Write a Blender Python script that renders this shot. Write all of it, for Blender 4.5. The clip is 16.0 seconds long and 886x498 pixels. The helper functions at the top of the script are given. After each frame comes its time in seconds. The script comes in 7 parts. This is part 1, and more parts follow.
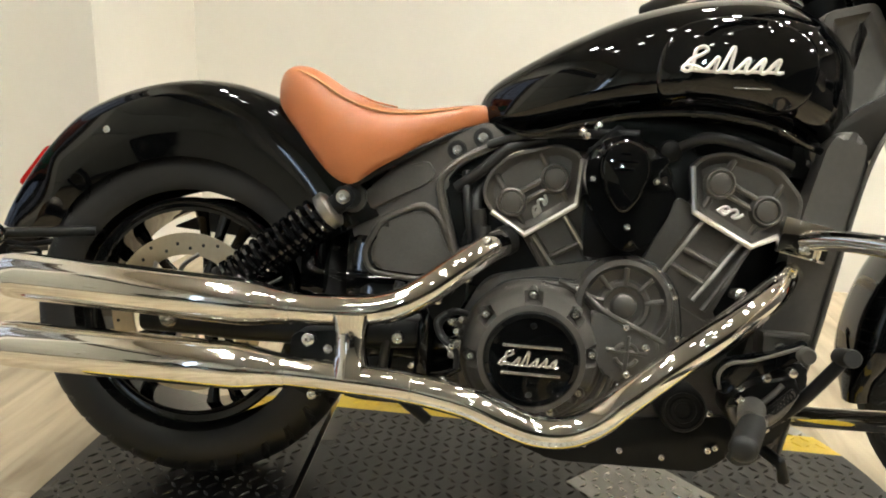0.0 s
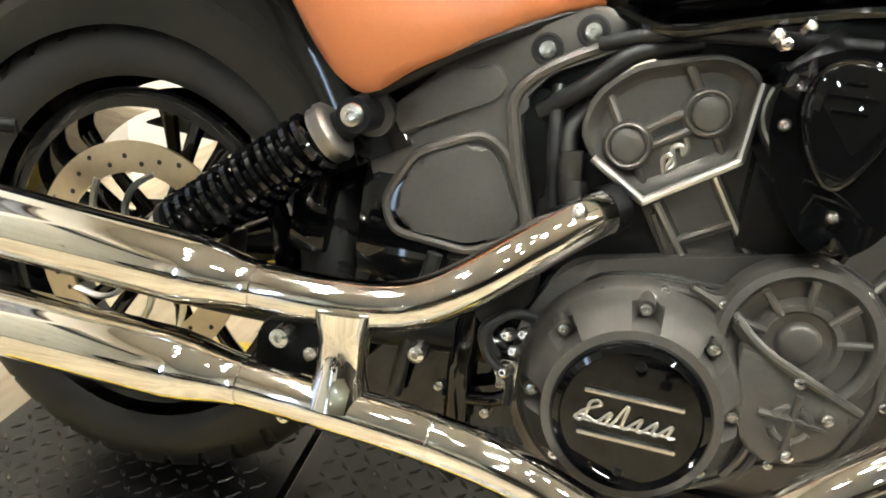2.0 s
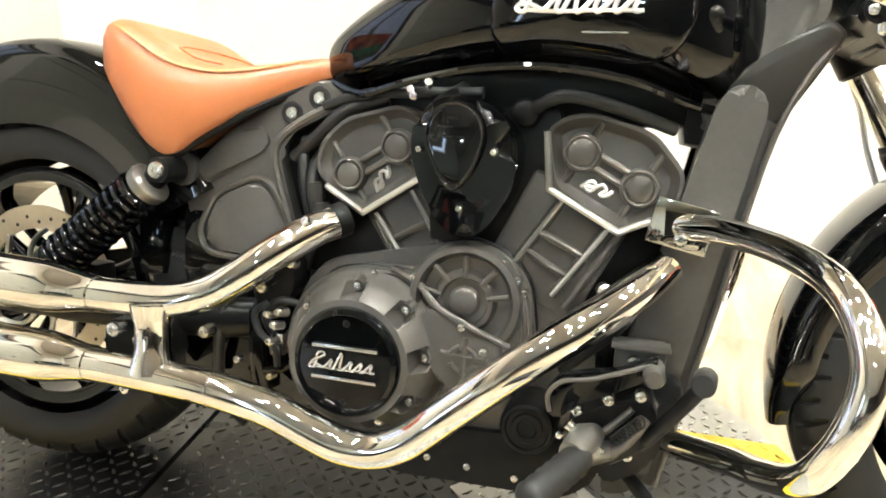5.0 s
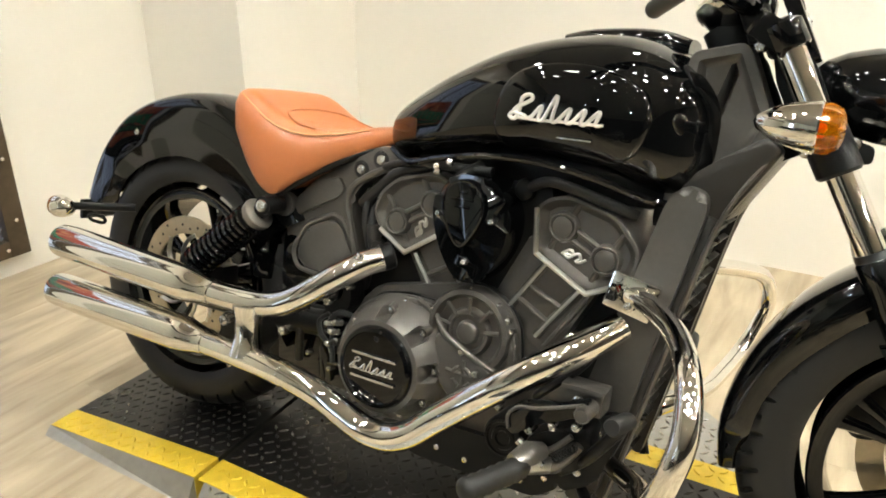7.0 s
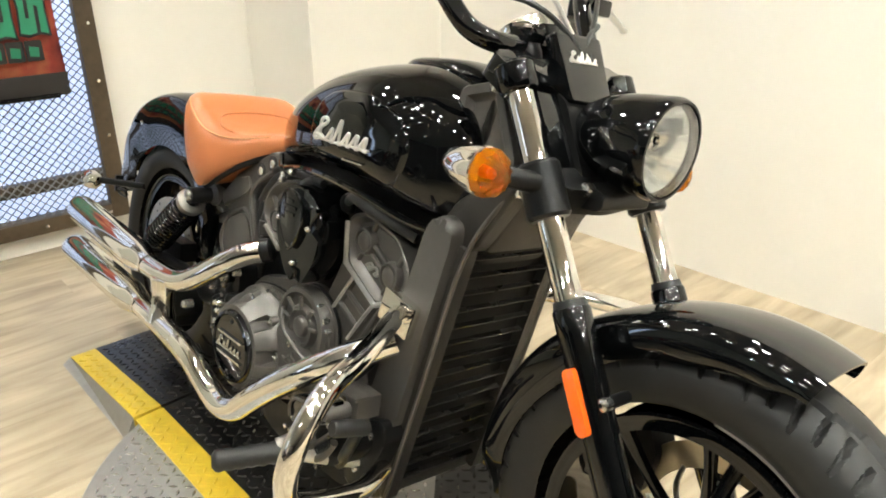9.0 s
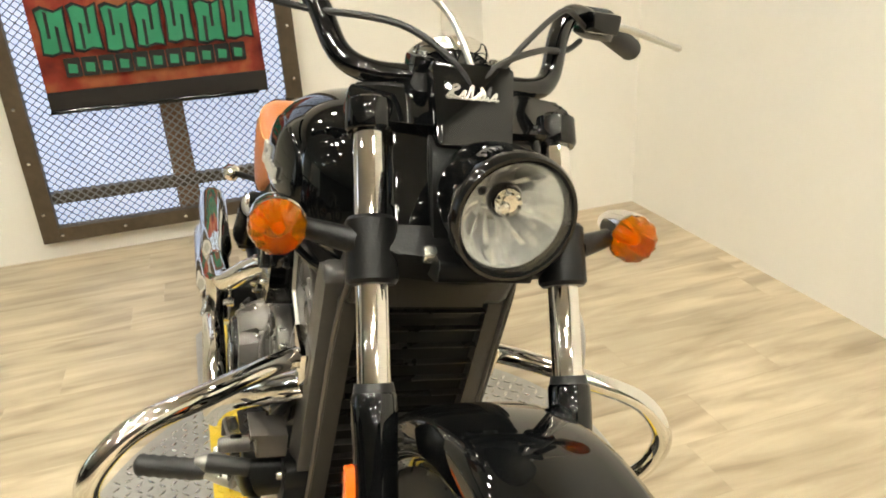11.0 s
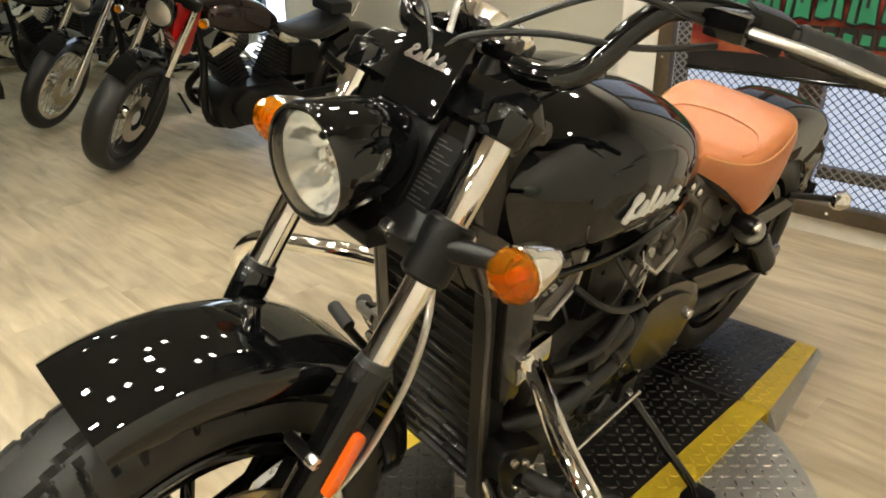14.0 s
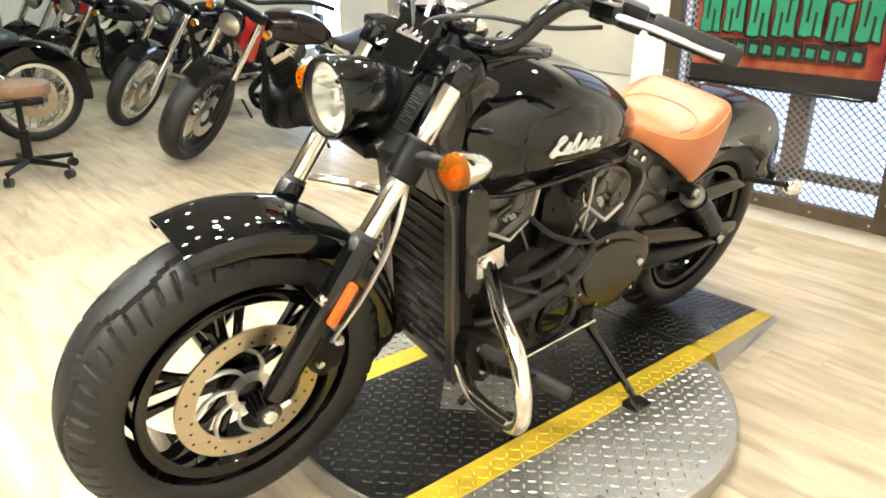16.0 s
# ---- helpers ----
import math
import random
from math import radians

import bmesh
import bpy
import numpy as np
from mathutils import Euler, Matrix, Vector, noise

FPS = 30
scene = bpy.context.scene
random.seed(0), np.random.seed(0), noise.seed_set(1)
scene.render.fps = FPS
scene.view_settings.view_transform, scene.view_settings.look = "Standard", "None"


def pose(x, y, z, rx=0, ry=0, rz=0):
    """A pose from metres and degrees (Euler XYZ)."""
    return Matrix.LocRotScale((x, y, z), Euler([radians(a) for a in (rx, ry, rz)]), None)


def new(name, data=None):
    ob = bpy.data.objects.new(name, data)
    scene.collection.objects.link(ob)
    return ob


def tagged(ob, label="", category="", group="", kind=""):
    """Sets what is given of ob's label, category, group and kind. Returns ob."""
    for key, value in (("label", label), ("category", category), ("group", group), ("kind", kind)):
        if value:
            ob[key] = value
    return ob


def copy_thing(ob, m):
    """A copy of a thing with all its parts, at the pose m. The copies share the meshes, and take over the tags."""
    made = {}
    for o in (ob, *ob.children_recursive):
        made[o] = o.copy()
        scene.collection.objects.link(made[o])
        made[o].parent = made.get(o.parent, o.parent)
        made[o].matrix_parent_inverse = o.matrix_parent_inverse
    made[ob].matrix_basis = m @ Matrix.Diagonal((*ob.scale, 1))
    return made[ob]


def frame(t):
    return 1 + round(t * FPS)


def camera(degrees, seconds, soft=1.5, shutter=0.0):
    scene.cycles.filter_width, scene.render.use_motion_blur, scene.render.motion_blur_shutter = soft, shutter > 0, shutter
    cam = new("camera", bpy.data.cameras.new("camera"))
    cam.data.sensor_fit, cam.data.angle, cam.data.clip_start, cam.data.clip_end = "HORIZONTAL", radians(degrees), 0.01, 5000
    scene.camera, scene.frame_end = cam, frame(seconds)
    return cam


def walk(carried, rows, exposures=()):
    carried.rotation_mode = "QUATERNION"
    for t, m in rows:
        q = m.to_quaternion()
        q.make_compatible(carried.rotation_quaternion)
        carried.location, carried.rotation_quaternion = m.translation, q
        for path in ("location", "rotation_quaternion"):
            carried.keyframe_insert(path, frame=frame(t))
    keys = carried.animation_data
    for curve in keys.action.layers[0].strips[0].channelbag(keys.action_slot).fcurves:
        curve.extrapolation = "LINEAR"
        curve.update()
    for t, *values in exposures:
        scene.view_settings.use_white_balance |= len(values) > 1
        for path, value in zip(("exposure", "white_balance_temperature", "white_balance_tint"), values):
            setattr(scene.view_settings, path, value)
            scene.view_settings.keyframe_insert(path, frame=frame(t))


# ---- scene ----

# ---- camera and walk ----
cam = camera(62.05, 16.0, soft=1.85)
walk(cam, [
    (0, pose(-0.134, -1.239, 0.827, 74.32, -2.50, 6.76)),
    (0.5, pose(-0.161, -1.156, 0.826, 74.57, -4.48, 9.08)),
    (1, pose(-0.158, -1.094, 0.844, 72.80, -3.62, 10.95)),
    (1.5, pose(-0.100, -1.038, 0.839, 70.86, -4.92, 14.21)),
    (2, pose(-0.171, -0.753, 0.784, 64.20, -5.44, 14.78)),
    (2.5, pose(-0.126, -0.675, 0.766, 63.01, -4.42, 15.69)),
    (3, pose(-0.092, -0.671, 0.772, 63.07, -4.02, 15.22)),
    (3.5, pose(-0.054, -0.663, 0.772, 63.19, -2.93, 15.65)),
    (4, pose(0.057, -0.769, 0.776, 65.53, -2.65, 15.25)),
    (4.5, pose(0.101, -0.756, 0.774, 66.59, -2.41, 13.51)),
    (4.7, pose(0.167, -0.893, 0.796, 69.07, -1.61, 14.03)),
    (6.8, pose(0.552, -1.085, 1.048, 67.49, -0.16, 28.01)),
    (7, pose(0.583, -1.073, 1.051, 67.55, 0.16, 30.19)),
    (7.5, pose(0.793, -1.024, 1.083, 67.13, -1.29, 36.89)),
    (8, pose(1.007, -0.974, 1.111, 67.50, 0.39, 40.80)),
    (8.5, pose(1.114, -0.852, 1.099, 67.17, 0.92, 42.58)),
    (9, pose(1.164, -0.705, 1.118, 66.91, 0.59, 47.54)),
    (9.5, pose(1.229, -0.592, 1.123, 67.00, 1.86, 54.19)),
    (10, pose(1.324, -0.426, 1.138, 67.02, -0.23, 61.51)),
    (10.2, pose(1.334, -0.372, 1.136, 66.68, 0.57, 62.56)),
    (12.5, pose(1.243, 0.440, 1.116, 66.52, 2.09, 104.57)),
    (13, pose(1.128, 0.583, 1.109, 64.81, 1.17, 116.38)),
    (13.5, pose(1.067, 0.726, 1.088, 67.37, 0.18, 124.92)),
    (14, pose(1.107, 0.867, 1.076, 67.31, 0.26, 135.18)),
    (14.5, pose(1.226, 1.014, 1.050, 66.03, 0.35, 134.96)),
    (15, pose(1.306, 1.113, 1.038, 63.63, 0.19, 136.19)),
    (15.5, pose(1.327, 1.235, 1.040, 67.10, -1.02, 139.22)),
    (16, pose(1.328, 1.296, 1.051, 69.31, -0.44, 139.65)),
], exposures=[(0.0, 0.0, 6600, 10), (1.0, 0.35, 6400, 10), (1.5, 0.55, 6550, 10), (2.2, 0.74, 6450, 10), (2.9, 0.92, 6450, 10), (3.5, 0.72, 6450, 10), (4.6, 1.0, 6350, 10), (7.0, 0.18, 6600, 10), (10.0, 0.2, 6450, 10), (12.5, -0.6, 8250, 10), (13.1, -0.76, 8300, 10), (13.6, -0.55, 7800, 10), (14.2, -0.05, 7000, 10), (15.0, 0.35, 6700, 10), (16.0, 0.8, 6500, 10)])

# ---- world and lights ----
world = bpy.data.worlds.new("room_air")
scene.world = world
world.use_nodes = True
world.node_tree.nodes["Background"].inputs[0].default_value = (0.9, 0.85, 0.75, 1)
world.node_tree.nodes["Background"].inputs[1].default_value = 0.05


def mat(name, color, rough=0.5, metal=0.0, coat=0.0, grain=0.0, scale=60.0, bump=0.0, vary=0.0, spec=0.5, rough_vary=0.0):
    """A principled material with noise in colour, roughness and relief."""
    m = bpy.data.materials.new(name)
    m.use_nodes = True
    nt = m.node_tree
    b = nt.nodes["Principled BSDF"]
    b.inputs["Base Color"].default_value = (*color, 1)
    b.inputs["Roughness"].default_value = rough
    b.inputs["Metallic"].default_value = metal
    b.inputs["Coat Weight"].default_value = coat
    b.inputs["Coat Roughness"].default_value = 0.04
    b.inputs["Specular IOR Level"].default_value = spec
    co = nt.nodes.new("ShaderNodeTexCoord")
    if grain or vary or rough_vary:
        big = nt.nodes.new("ShaderNodeTexNoise")
        big.inputs["Scale"].default_value = scale * 0.12
        big.inputs["Detail"].default_value = 4
        nt.links.new(co.outputs["Object"], big.inputs["Vector"])
        fine = nt.nodes.new("ShaderNodeTexNoise")
        fine.inputs["Scale"].default_value = scale
        fine.inputs["Detail"].default_value = 6
        nt.links.new(co.outputs["Object"], fine.inputs["Vector"])
        mixn = nt.nodes.new("ShaderNodeMath")
        mixn.operation = "MULTIPLY_ADD"
        nt.links.new(big.outputs["Fac"], mixn.inputs[0])
        mixn.inputs[1].default_value = vary
        sc = nt.nodes.new("ShaderNodeMath")
        sc.operation = "MULTIPLY"
        nt.links.new(fine.outputs["Fac"], sc.inputs[0])
        sc.inputs[1].default_value = grain
        nt.links.new(sc.outputs[0], mixn.inputs[2])
        hsv = nt.nodes.new("ShaderNodeHueSaturation")
        hsv.inputs["Color"].default_value = (*color, 1)
        off = nt.nodes.new("ShaderNodeMath")
        off.operation = "ADD"
        nt.links.new(mixn.outputs[0], off.inputs[0])
        off.inputs[1].default_value = 1 - 0.5 * (vary + grain)
        nt.links.new(off.outputs[0], hsv.inputs["Value"])
        nt.links.new(hsv.outputs[0], b.inputs["Base Color"])
        if rough_vary:
            rr = nt.nodes.new("ShaderNodeMapRange")
            nt.links.new(big.outputs["Fac"], rr.inputs[0])
            rr.inputs[1].default_value, rr.inputs[2].default_value = 0.3, 0.7
            rr.inputs[3].default_value, rr.inputs[4].default_value = max(0.0, rough - rough_vary), rough + rough_vary
            nt.links.new(rr.outputs[0], b.inputs["Roughness"])
    if bump:
        n2 = nt.nodes.new("ShaderNodeTexNoise")
        n2.inputs["Scale"].default_value = scale * 4
        n2.inputs["Detail"].default_value = 3
        nt.links.new(co.outputs["Object"], n2.inputs["Vector"])
        bp = nt.nodes.new("ShaderNodeBump")
        bp.inputs["Strength"].default_value = bump
        bp.inputs["Distance"].default_value = 0.002
        nt.links.new(n2.outputs["Fac"], bp.inputs["Height"])
        nt.links.new(bp.outputs[0], b.inputs["Normal"])
    return m


GLOSS = mat("gloss_black_paint", (0.0022, 0.0024, 0.0026), 0.035, 0, 0.0, rough_vary=0.012, scale=20)
SATIN = mat("satin_black_metal", (0.114, 0.104, 0.094), 0.33, 0.55, grain=0.25, vary=0.4, scale=160, bump=0.22)
PLASTIC = mat("matte_black_plastic", (0.024, 0.021, 0.018), 0.32, grain=0.3, vary=0.35, scale=220, bump=0.25)
DARK = mat("dark_metal", (0.006, 0.006, 0.006), 0.32, 0.0, grain=0.3, vary=0.4, scale=90, bump=0.2, spec=0.22)
CHROME = mat("chrome", (0.86, 0.84, 0.80), 0.045, 1.0, vary=0.06, scale=30, rough_vary=0.025)
BOLT = mat("bright_bolt_steel", (0.75, 0.74, 0.71), 0.22, 1.0, grain=0.2, vary=0.1, scale=300)
DULL = mat("dull_cast_aluminium", (0.27, 0.255, 0.23), 0.30, 0.9, grain=0.3, vary=0.3, scale=180, bump=0.2)
ALU = mat("machined_aluminium", (0.62, 0.61, 0.59), 0.32, 1.0, grain=0.2, vary=0.15, scale=250)
# steel whose base colour holds the bronze tint of its warm reflection
DISC = mat("warm_tinted_disc_steel", (0.55, 0.47, 0.34), 0.28, 1.0, grain=0.2, vary=0.25, scale=120)
RUBBER = mat("tyre_rubber", (0.0085, 0.0078, 0.007), 0.55, grain=0.3, vary=0.5, scale=80, bump=0.12)
HOSE = mat("rubber_hose", (0.007, 0.007, 0.007), 0.45, grain=0.2, vary=0.2, scale=100)
LEATHER = mat("tan_leather", (0.44, 0.140, 0.045), 0.31, spec=0.7, grain=0.15, vary=0.12, scale=260, bump=0.35, rough_vary=0.015)
THREAD = mat("tan_thread", (0.55, 0.28, 0.12), 0.7, grain=0.3, scale=400)
AMBER = mat("amber_lens", (1.0, 0.335, 0.006), 0.08, 0, 0.3, vary=0.1, scale=160)
AMBER.node_tree.nodes["Principled BSDF"].inputs["Transmission Weight"].default_value = 0.86
AMBER.node_tree.nodes["Principled BSDF"].inputs["IOR"].default_value = 1.25
ORANGE = mat("orange_reflector", (0.85, 0.12, 0.01), 0.15, 0, 1.0, vary=0.12, scale=150)
REDLENS = mat("red_lens", (0.45, 0.01, 0.008), 0.12, 0, 1.0, vary=0.1, scale=120)
EMBLEM = mat("silver_emblem", (0.78, 0.77, 0.74), 0.3, 0.6, vary=0.1, scale=200)
WALLP = mat("white_wall_paint", (0.76, 0.72, 0.65), 0.6, grain=0.025, vary=0.05, scale=40, bump=0.08)
DOORP = mat("white_garage_door", (0.50, 0.48, 0.41), 0.45, grain=0.03, vary=0.06, scale=30, bump=0.05)
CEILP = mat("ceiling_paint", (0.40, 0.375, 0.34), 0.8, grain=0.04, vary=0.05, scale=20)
YELLOW = mat("worn_yellow_paint", (0.66, 0.45, 0.03), 0.4, grain=0.3, vary=0.35, scale=60, bump=0.1)
TREADB = mat("worn_black_tread_tops", (0.050, 0.045, 0.039), 0.27, 0.5, grain=0.4, vary=0.5, scale=60)
BLACKPL = mat("black_tread_plate", (0.009, 0.0083, 0.0075), 0.34, 0.1, grain=0.5, vary=0.7, scale=45, bump=0.15, rough_vary=0.1)
TREAD = mat("worn_tread_tops", (0.62, 0.60, 0.56), 0.24, 0.9, grain=0.3, vary=0.3, scale=60)
SEMI = mat("semi_gloss_black_plastic", (0.012, 0.0105, 0.009), 0.14, vary=0.3, scale=160, bump=0.04, rough_vary=0.05)
COVER = mat("satin_black_cover", (0.078, 0.072, 0.065), 0.40, 0.3, grain=0.25, vary=0.35, scale=140, bump=0.15)
LOUVRE = mat("black_louvre_enamel", (0.004, 0.004, 0.004), 0.5, 0, vary=0.3, scale=60, spec=0.2)
SLAT = mat("worn_black_slat_paint", (0.009, 0.0085, 0.0075), 0.30, 0.1, vary=0.4, scale=80, rough_vary=0.2)
PRINT = mat("grey_small_print", (0.05, 0.05, 0.047), 0.5, vary=0.3, scale=300)
SILVER = mat("bare_tread_plate", (0.36, 0.345, 0.32), 0.42, 0.7, grain=0.3, vary=0.3, scale=45, bump=0.1, rough_vary=0.08)
STEEL = mat("brown_raw_steel", (0.10, 0.075, 0.05), 0.5, 0.6, grain=0.5, vary=0.6, scale=40, bump=0.2)
MESHM = mat("grey_expanded_metal", (0.26, 0.25, 0.24), 0.5, 0.5, grain=0.3, vary=0.2, scale=60)
REDP = mat("red_paint", (0.30, 0.008, 0.008), 0.15, 0, 1.0, vary=0.1)
WOOD = mat("brown_wood", (0.17, 0.09, 0.045), 0.5, grain=0.5, vary=0.4, scale=30)
GREEN = mat("banner_green", (0.02, 0.20, 0.105), 0.35, grain=0.15, vary=0.3, scale=40)
LABELP = mat("black_label_film", (0.006, 0.006, 0.006), 0.6, vary=0.2, spec=0.15)
INK = mat("banner_black", (0.012, 0.010, 0.010), 0.35, vary=0.2)


def banner_mat():
    m = mat("banner_print", (0.5, 0.12, 0.06), 0.35)
    nt = m.node_tree
    b = nt.nodes["Principled BSDF"]
    co = nt.nodes.new("ShaderNodeTexCoord")
    nz = nt.nodes.new("ShaderNodeTexNoise")
    nz.inputs["Scale"].default_value = 5
    nz.inputs["Detail"].default_value = 5
    ramp = nt.nodes.new("ShaderNodeValToRGB")
    e = ramp.color_ramp.elements
    e[0].position, e[0].color = 0.34, (0.12, 0.008, 0.010, 1)
    e[1].position, e[1].color = 0.68, (0.62, 0.24, 0.10, 1)
    mid = e.new(0.5)
    mid.color = (0.40, 0.06, 0.035, 1)
    nt.links.new(co.outputs["Object"], nz.inputs["Vector"])
    nt.links.new(nz.outputs["Fac"], ramp.inputs[0])
    nt.links.new(ramp.outputs[0], b.inputs["Base Color"])
    return m


def plank_mat():
    """Pale oak-look vinyl: streaks along y, each plank its own tone."""
    m = mat("oak_vinyl_plank", (0.42, 0.33, 0.23), 0.38)
    nt = m.node_tree
    b = nt.nodes["Principled BSDF"]
    co = nt.nodes.new("ShaderNodeTexCoord")
    info = nt.nodes.new("ShaderNodeObjectInfo")
    add = nt.nodes.new("ShaderNodeVectorMath")
    add.operation = "ADD"
    comb = nt.nodes.new("ShaderNodeCombineXYZ")
    mul = nt.nodes.new("ShaderNodeMath")
    mul.operation = "MULTIPLY"
    mul.inputs[1].default_value = 37.0
    nt.links.new(info.outputs["Random"], mul.inputs[0])
    nt.links.new(mul.outputs[0], comb.inputs[0])
    nt.links.new(mul.outputs[0], comb.inputs[1])
    mp = nt.nodes.new("ShaderNodeMapping")
    mp.inputs["Scale"].default_value = (13, 1.9, 1)
    nt.links.new(co.outputs["Object"], add.inputs[0])
    nt.links.new(comb.outputs[0], add.inputs[1])
    nt.links.new(add.outputs[0], mp.inputs[0])
    n1 = nt.nodes.new("ShaderNodeTexNoise")
    n1.inputs["Scale"].default_value = 1.3
    n1.inputs["Detail"].default_value = 9
    n1.inputs["Distortion"].default_value = 0.6
    nt.links.new(mp.outputs[0], n1.inputs["Vector"])
    ramp = nt.nodes.new("ShaderNodeValToRGB")
    e = ramp.color_ramp.elements
    e[0].position, e[0].color = 0.28, (0.29, 0.225, 0.145, 1)
    e[1].position, e[1].color = 0.72, (0.56, 0.465, 0.33, 1)
    mid = e.new(0.48)
    mid.color = (0.43, 0.345, 0.235, 1)
    nt.links.new(n1.outputs["Fac"], ramp.inputs[0])
    blot = nt.nodes.new("ShaderNodeTexNoise")
    blot.inputs["Scale"].default_value = 1.6
    blot.inputs["Detail"].default_value = 3
    geo = nt.nodes.new("ShaderNodeNewGeometry")
    nt.links.new(geo.outputs["Position"], blot.inputs["Vector"])
    hsv = nt.nodes.new("ShaderNodeHueSaturation")
    rng = nt.nodes.new("ShaderNodeMapRange")
    rng.inputs[3].default_value, rng.inputs[4].default_value = 0.95, 1.05
    nt.links.new(info.outputs["Random"], rng.inputs[0])
    soil = nt.nodes.new("ShaderNodeMapRange")
    soil.inputs[1].default_value, soil.inputs[2].default_value = 0.35, 0.62
    soil.inputs[3].default_value, soil.inputs[4].default_value = 0.76, 1.05
    nt.links.new(blot.outputs["Fac"], soil.inputs[0])
    both = nt.nodes.new("ShaderNodeMath")
    both.operation = "MULTIPLY"
    nt.links.new(rng.outputs[0], both.inputs[0])
    nt.links.new(soil.outputs[0], both.inputs[1])
    nt.links.new(both.outputs[0], hsv.inputs["Value"])
    nt.links.new(ramp.outputs[0], hsv.inputs["Color"])
    nt.links.new(hsv.outputs[0], b.inputs["Base Color"])
    bp = nt.nodes.new("ShaderNodeBump")
    bp.inputs["Strength"].default_value = 0.12
    bp.inputs["Distance"].default_value = 0.001
    nt.links.new(n1.outputs["Fac"], bp.inputs["Height"])
    nt.links.new(bp.outputs[0], b.inputs["Normal"])
    return m


def glass_mat(name, color, rough=0.0):
    m = bpy.data.materials.new(name)
    m.use_nodes = True
    nt = m.node_tree
    b = nt.nodes["Principled BSDF"]
    b.inputs["Base Color"].default_value = (*color, 1)
    b.inputs["Roughness"].default_value = rough
    b.inputs["Transmission Weight"].default_value = 1.0
    b.inputs["IOR"].default_value = 1.3
    return m


def glow_mat(name, color, strength):
    m = bpy.data.materials.new(name)
    m.use_nodes = True
    b = m.node_tree.nodes["Principled BSDF"]
    b.inputs["Base Color"].default_value = (0.8, 0.8, 0.8, 1)
    b.inputs["Emission Color"].default_value = (*color, 1)
    b.inputs["Emission Strength"].default_value = strength
    return m


BANNER, PLANK = banner_mat(), plank_mat()
GLASS = glass_mat("clear_glass", (0.97, 0.97, 0.96), 0.02)
GLOW = glow_mat("lit_lamp_diffuser", (0.985, 1.0, 0.92), 560.0)
COOLFILL = glow_mat("added_cool_fill", (0.80, 1.0, 0.98), 480.0)
DIMGLOW = glow_mat("weak_lamp_diffuser", (0.985, 1.0, 0.92), 100.0)
DAYPANE = glow_mat("bright_daylight_pane", (0.55, 0.72, 1.0), 7.0)
SKYGLOW = glow_mat("cool_daylight_pane", (0.50, 0.66, 1.0), 1.1)


# ---- mesh tools ----
def finish(name, bm, material, parent=None, label="", smooth=38, m=None):
    me = bpy.data.meshes.new(name)
    bmesh.ops.recalc_face_normals(bm, faces=bm.faces)
    bm.to_mesh(me)
    bm.free()
    if smooth:
        me.polygons.foreach_set("use_smooth", [True] * len(me.polygons))
        me.set_sharp_from_angle(angle=radians(smooth))
    me.materials.append(material)
    ob = new(name, me)
    if parent is not None:
        ob.parent = parent
    if m is not None:
        ob.matrix_basis = m
    if label:
        ob["label"] = label
    return ob


part = finish


def empty(name, label, category, m=Matrix(), group=""):
    ob = new(name)
    ob.empty_display_size = 0.05
    ob.matrix_basis = m
    return tagged(ob, label, category, group)


def add_box(bm, c, s, bevel=0.0, m=None):
    """A box with rounded edges, added to bm. c: its centre; s: its sides."""
    t = bmesh.new()
    bmesh.ops.create_cube(t, size=1)
    bmesh.ops.scale(t, vec=s, verts=t.verts)
    if bevel:
        bmesh.ops.bevel(t, geom=list(t.edges), offset=bevel, segments=2, profile=0.7, affect="EDGES")
    bmesh.ops.translate(t, vec=c, verts=t.verts)
    if m is not None:
        t.transform(m)
    merge(bm, t)


def merge(bm, t):
    me = bpy.data.meshes.new("tmp")
    t.to_mesh(me)
    t.free()
    bm.from_mesh(me)
    bpy.data.meshes.remove(me)


def box(c, s, bevel=0.0, m=None):
    bm = bmesh.new()
    add_box(bm, c, s, bevel, m)
    return bm


def curve(points, n=8, closed=False):
    """A smooth line through points (Catmull-Rom)."""
    p = [Vector(q) for q in points]
    k = len(p)
    out = []
    for i in range(k if closed else k - 1):
        a, b, c, d = (p[(i + j) % k] if closed else p[min(max(i + j, 0), k - 1)] for j in (-1, 0, 1, 2))
        for s in range(n):
            t = s / n
            out.append(0.5 * (2 * b + (c - a) * t + (2 * a - 5 * b + 4 * c - d) * t * t + (3 * b - a - 3 * c + d) * t ** 3))
    if not closed:
        out.append(p[-1])
    return out


def rings_to(bm, rings, cap=True, closed=False, wrap=True):
    vs = [[bm.verts.new(q) for q in r] for r in rings]
    n = len(vs[0])
    for i in range(len(vs) if closed else len(vs) - 1):
        a, b = vs[i], vs[(i + 1) % len(vs)]
        for j in range(n if wrap else n - 1):
            bm.faces.new((a[j], a[(j + 1) % n], b[(j + 1) % n], b[j]))
    if cap and not closed and wrap:
        bm.faces.new(vs[0][::-1])
        bm.faces.new(vs[-1])


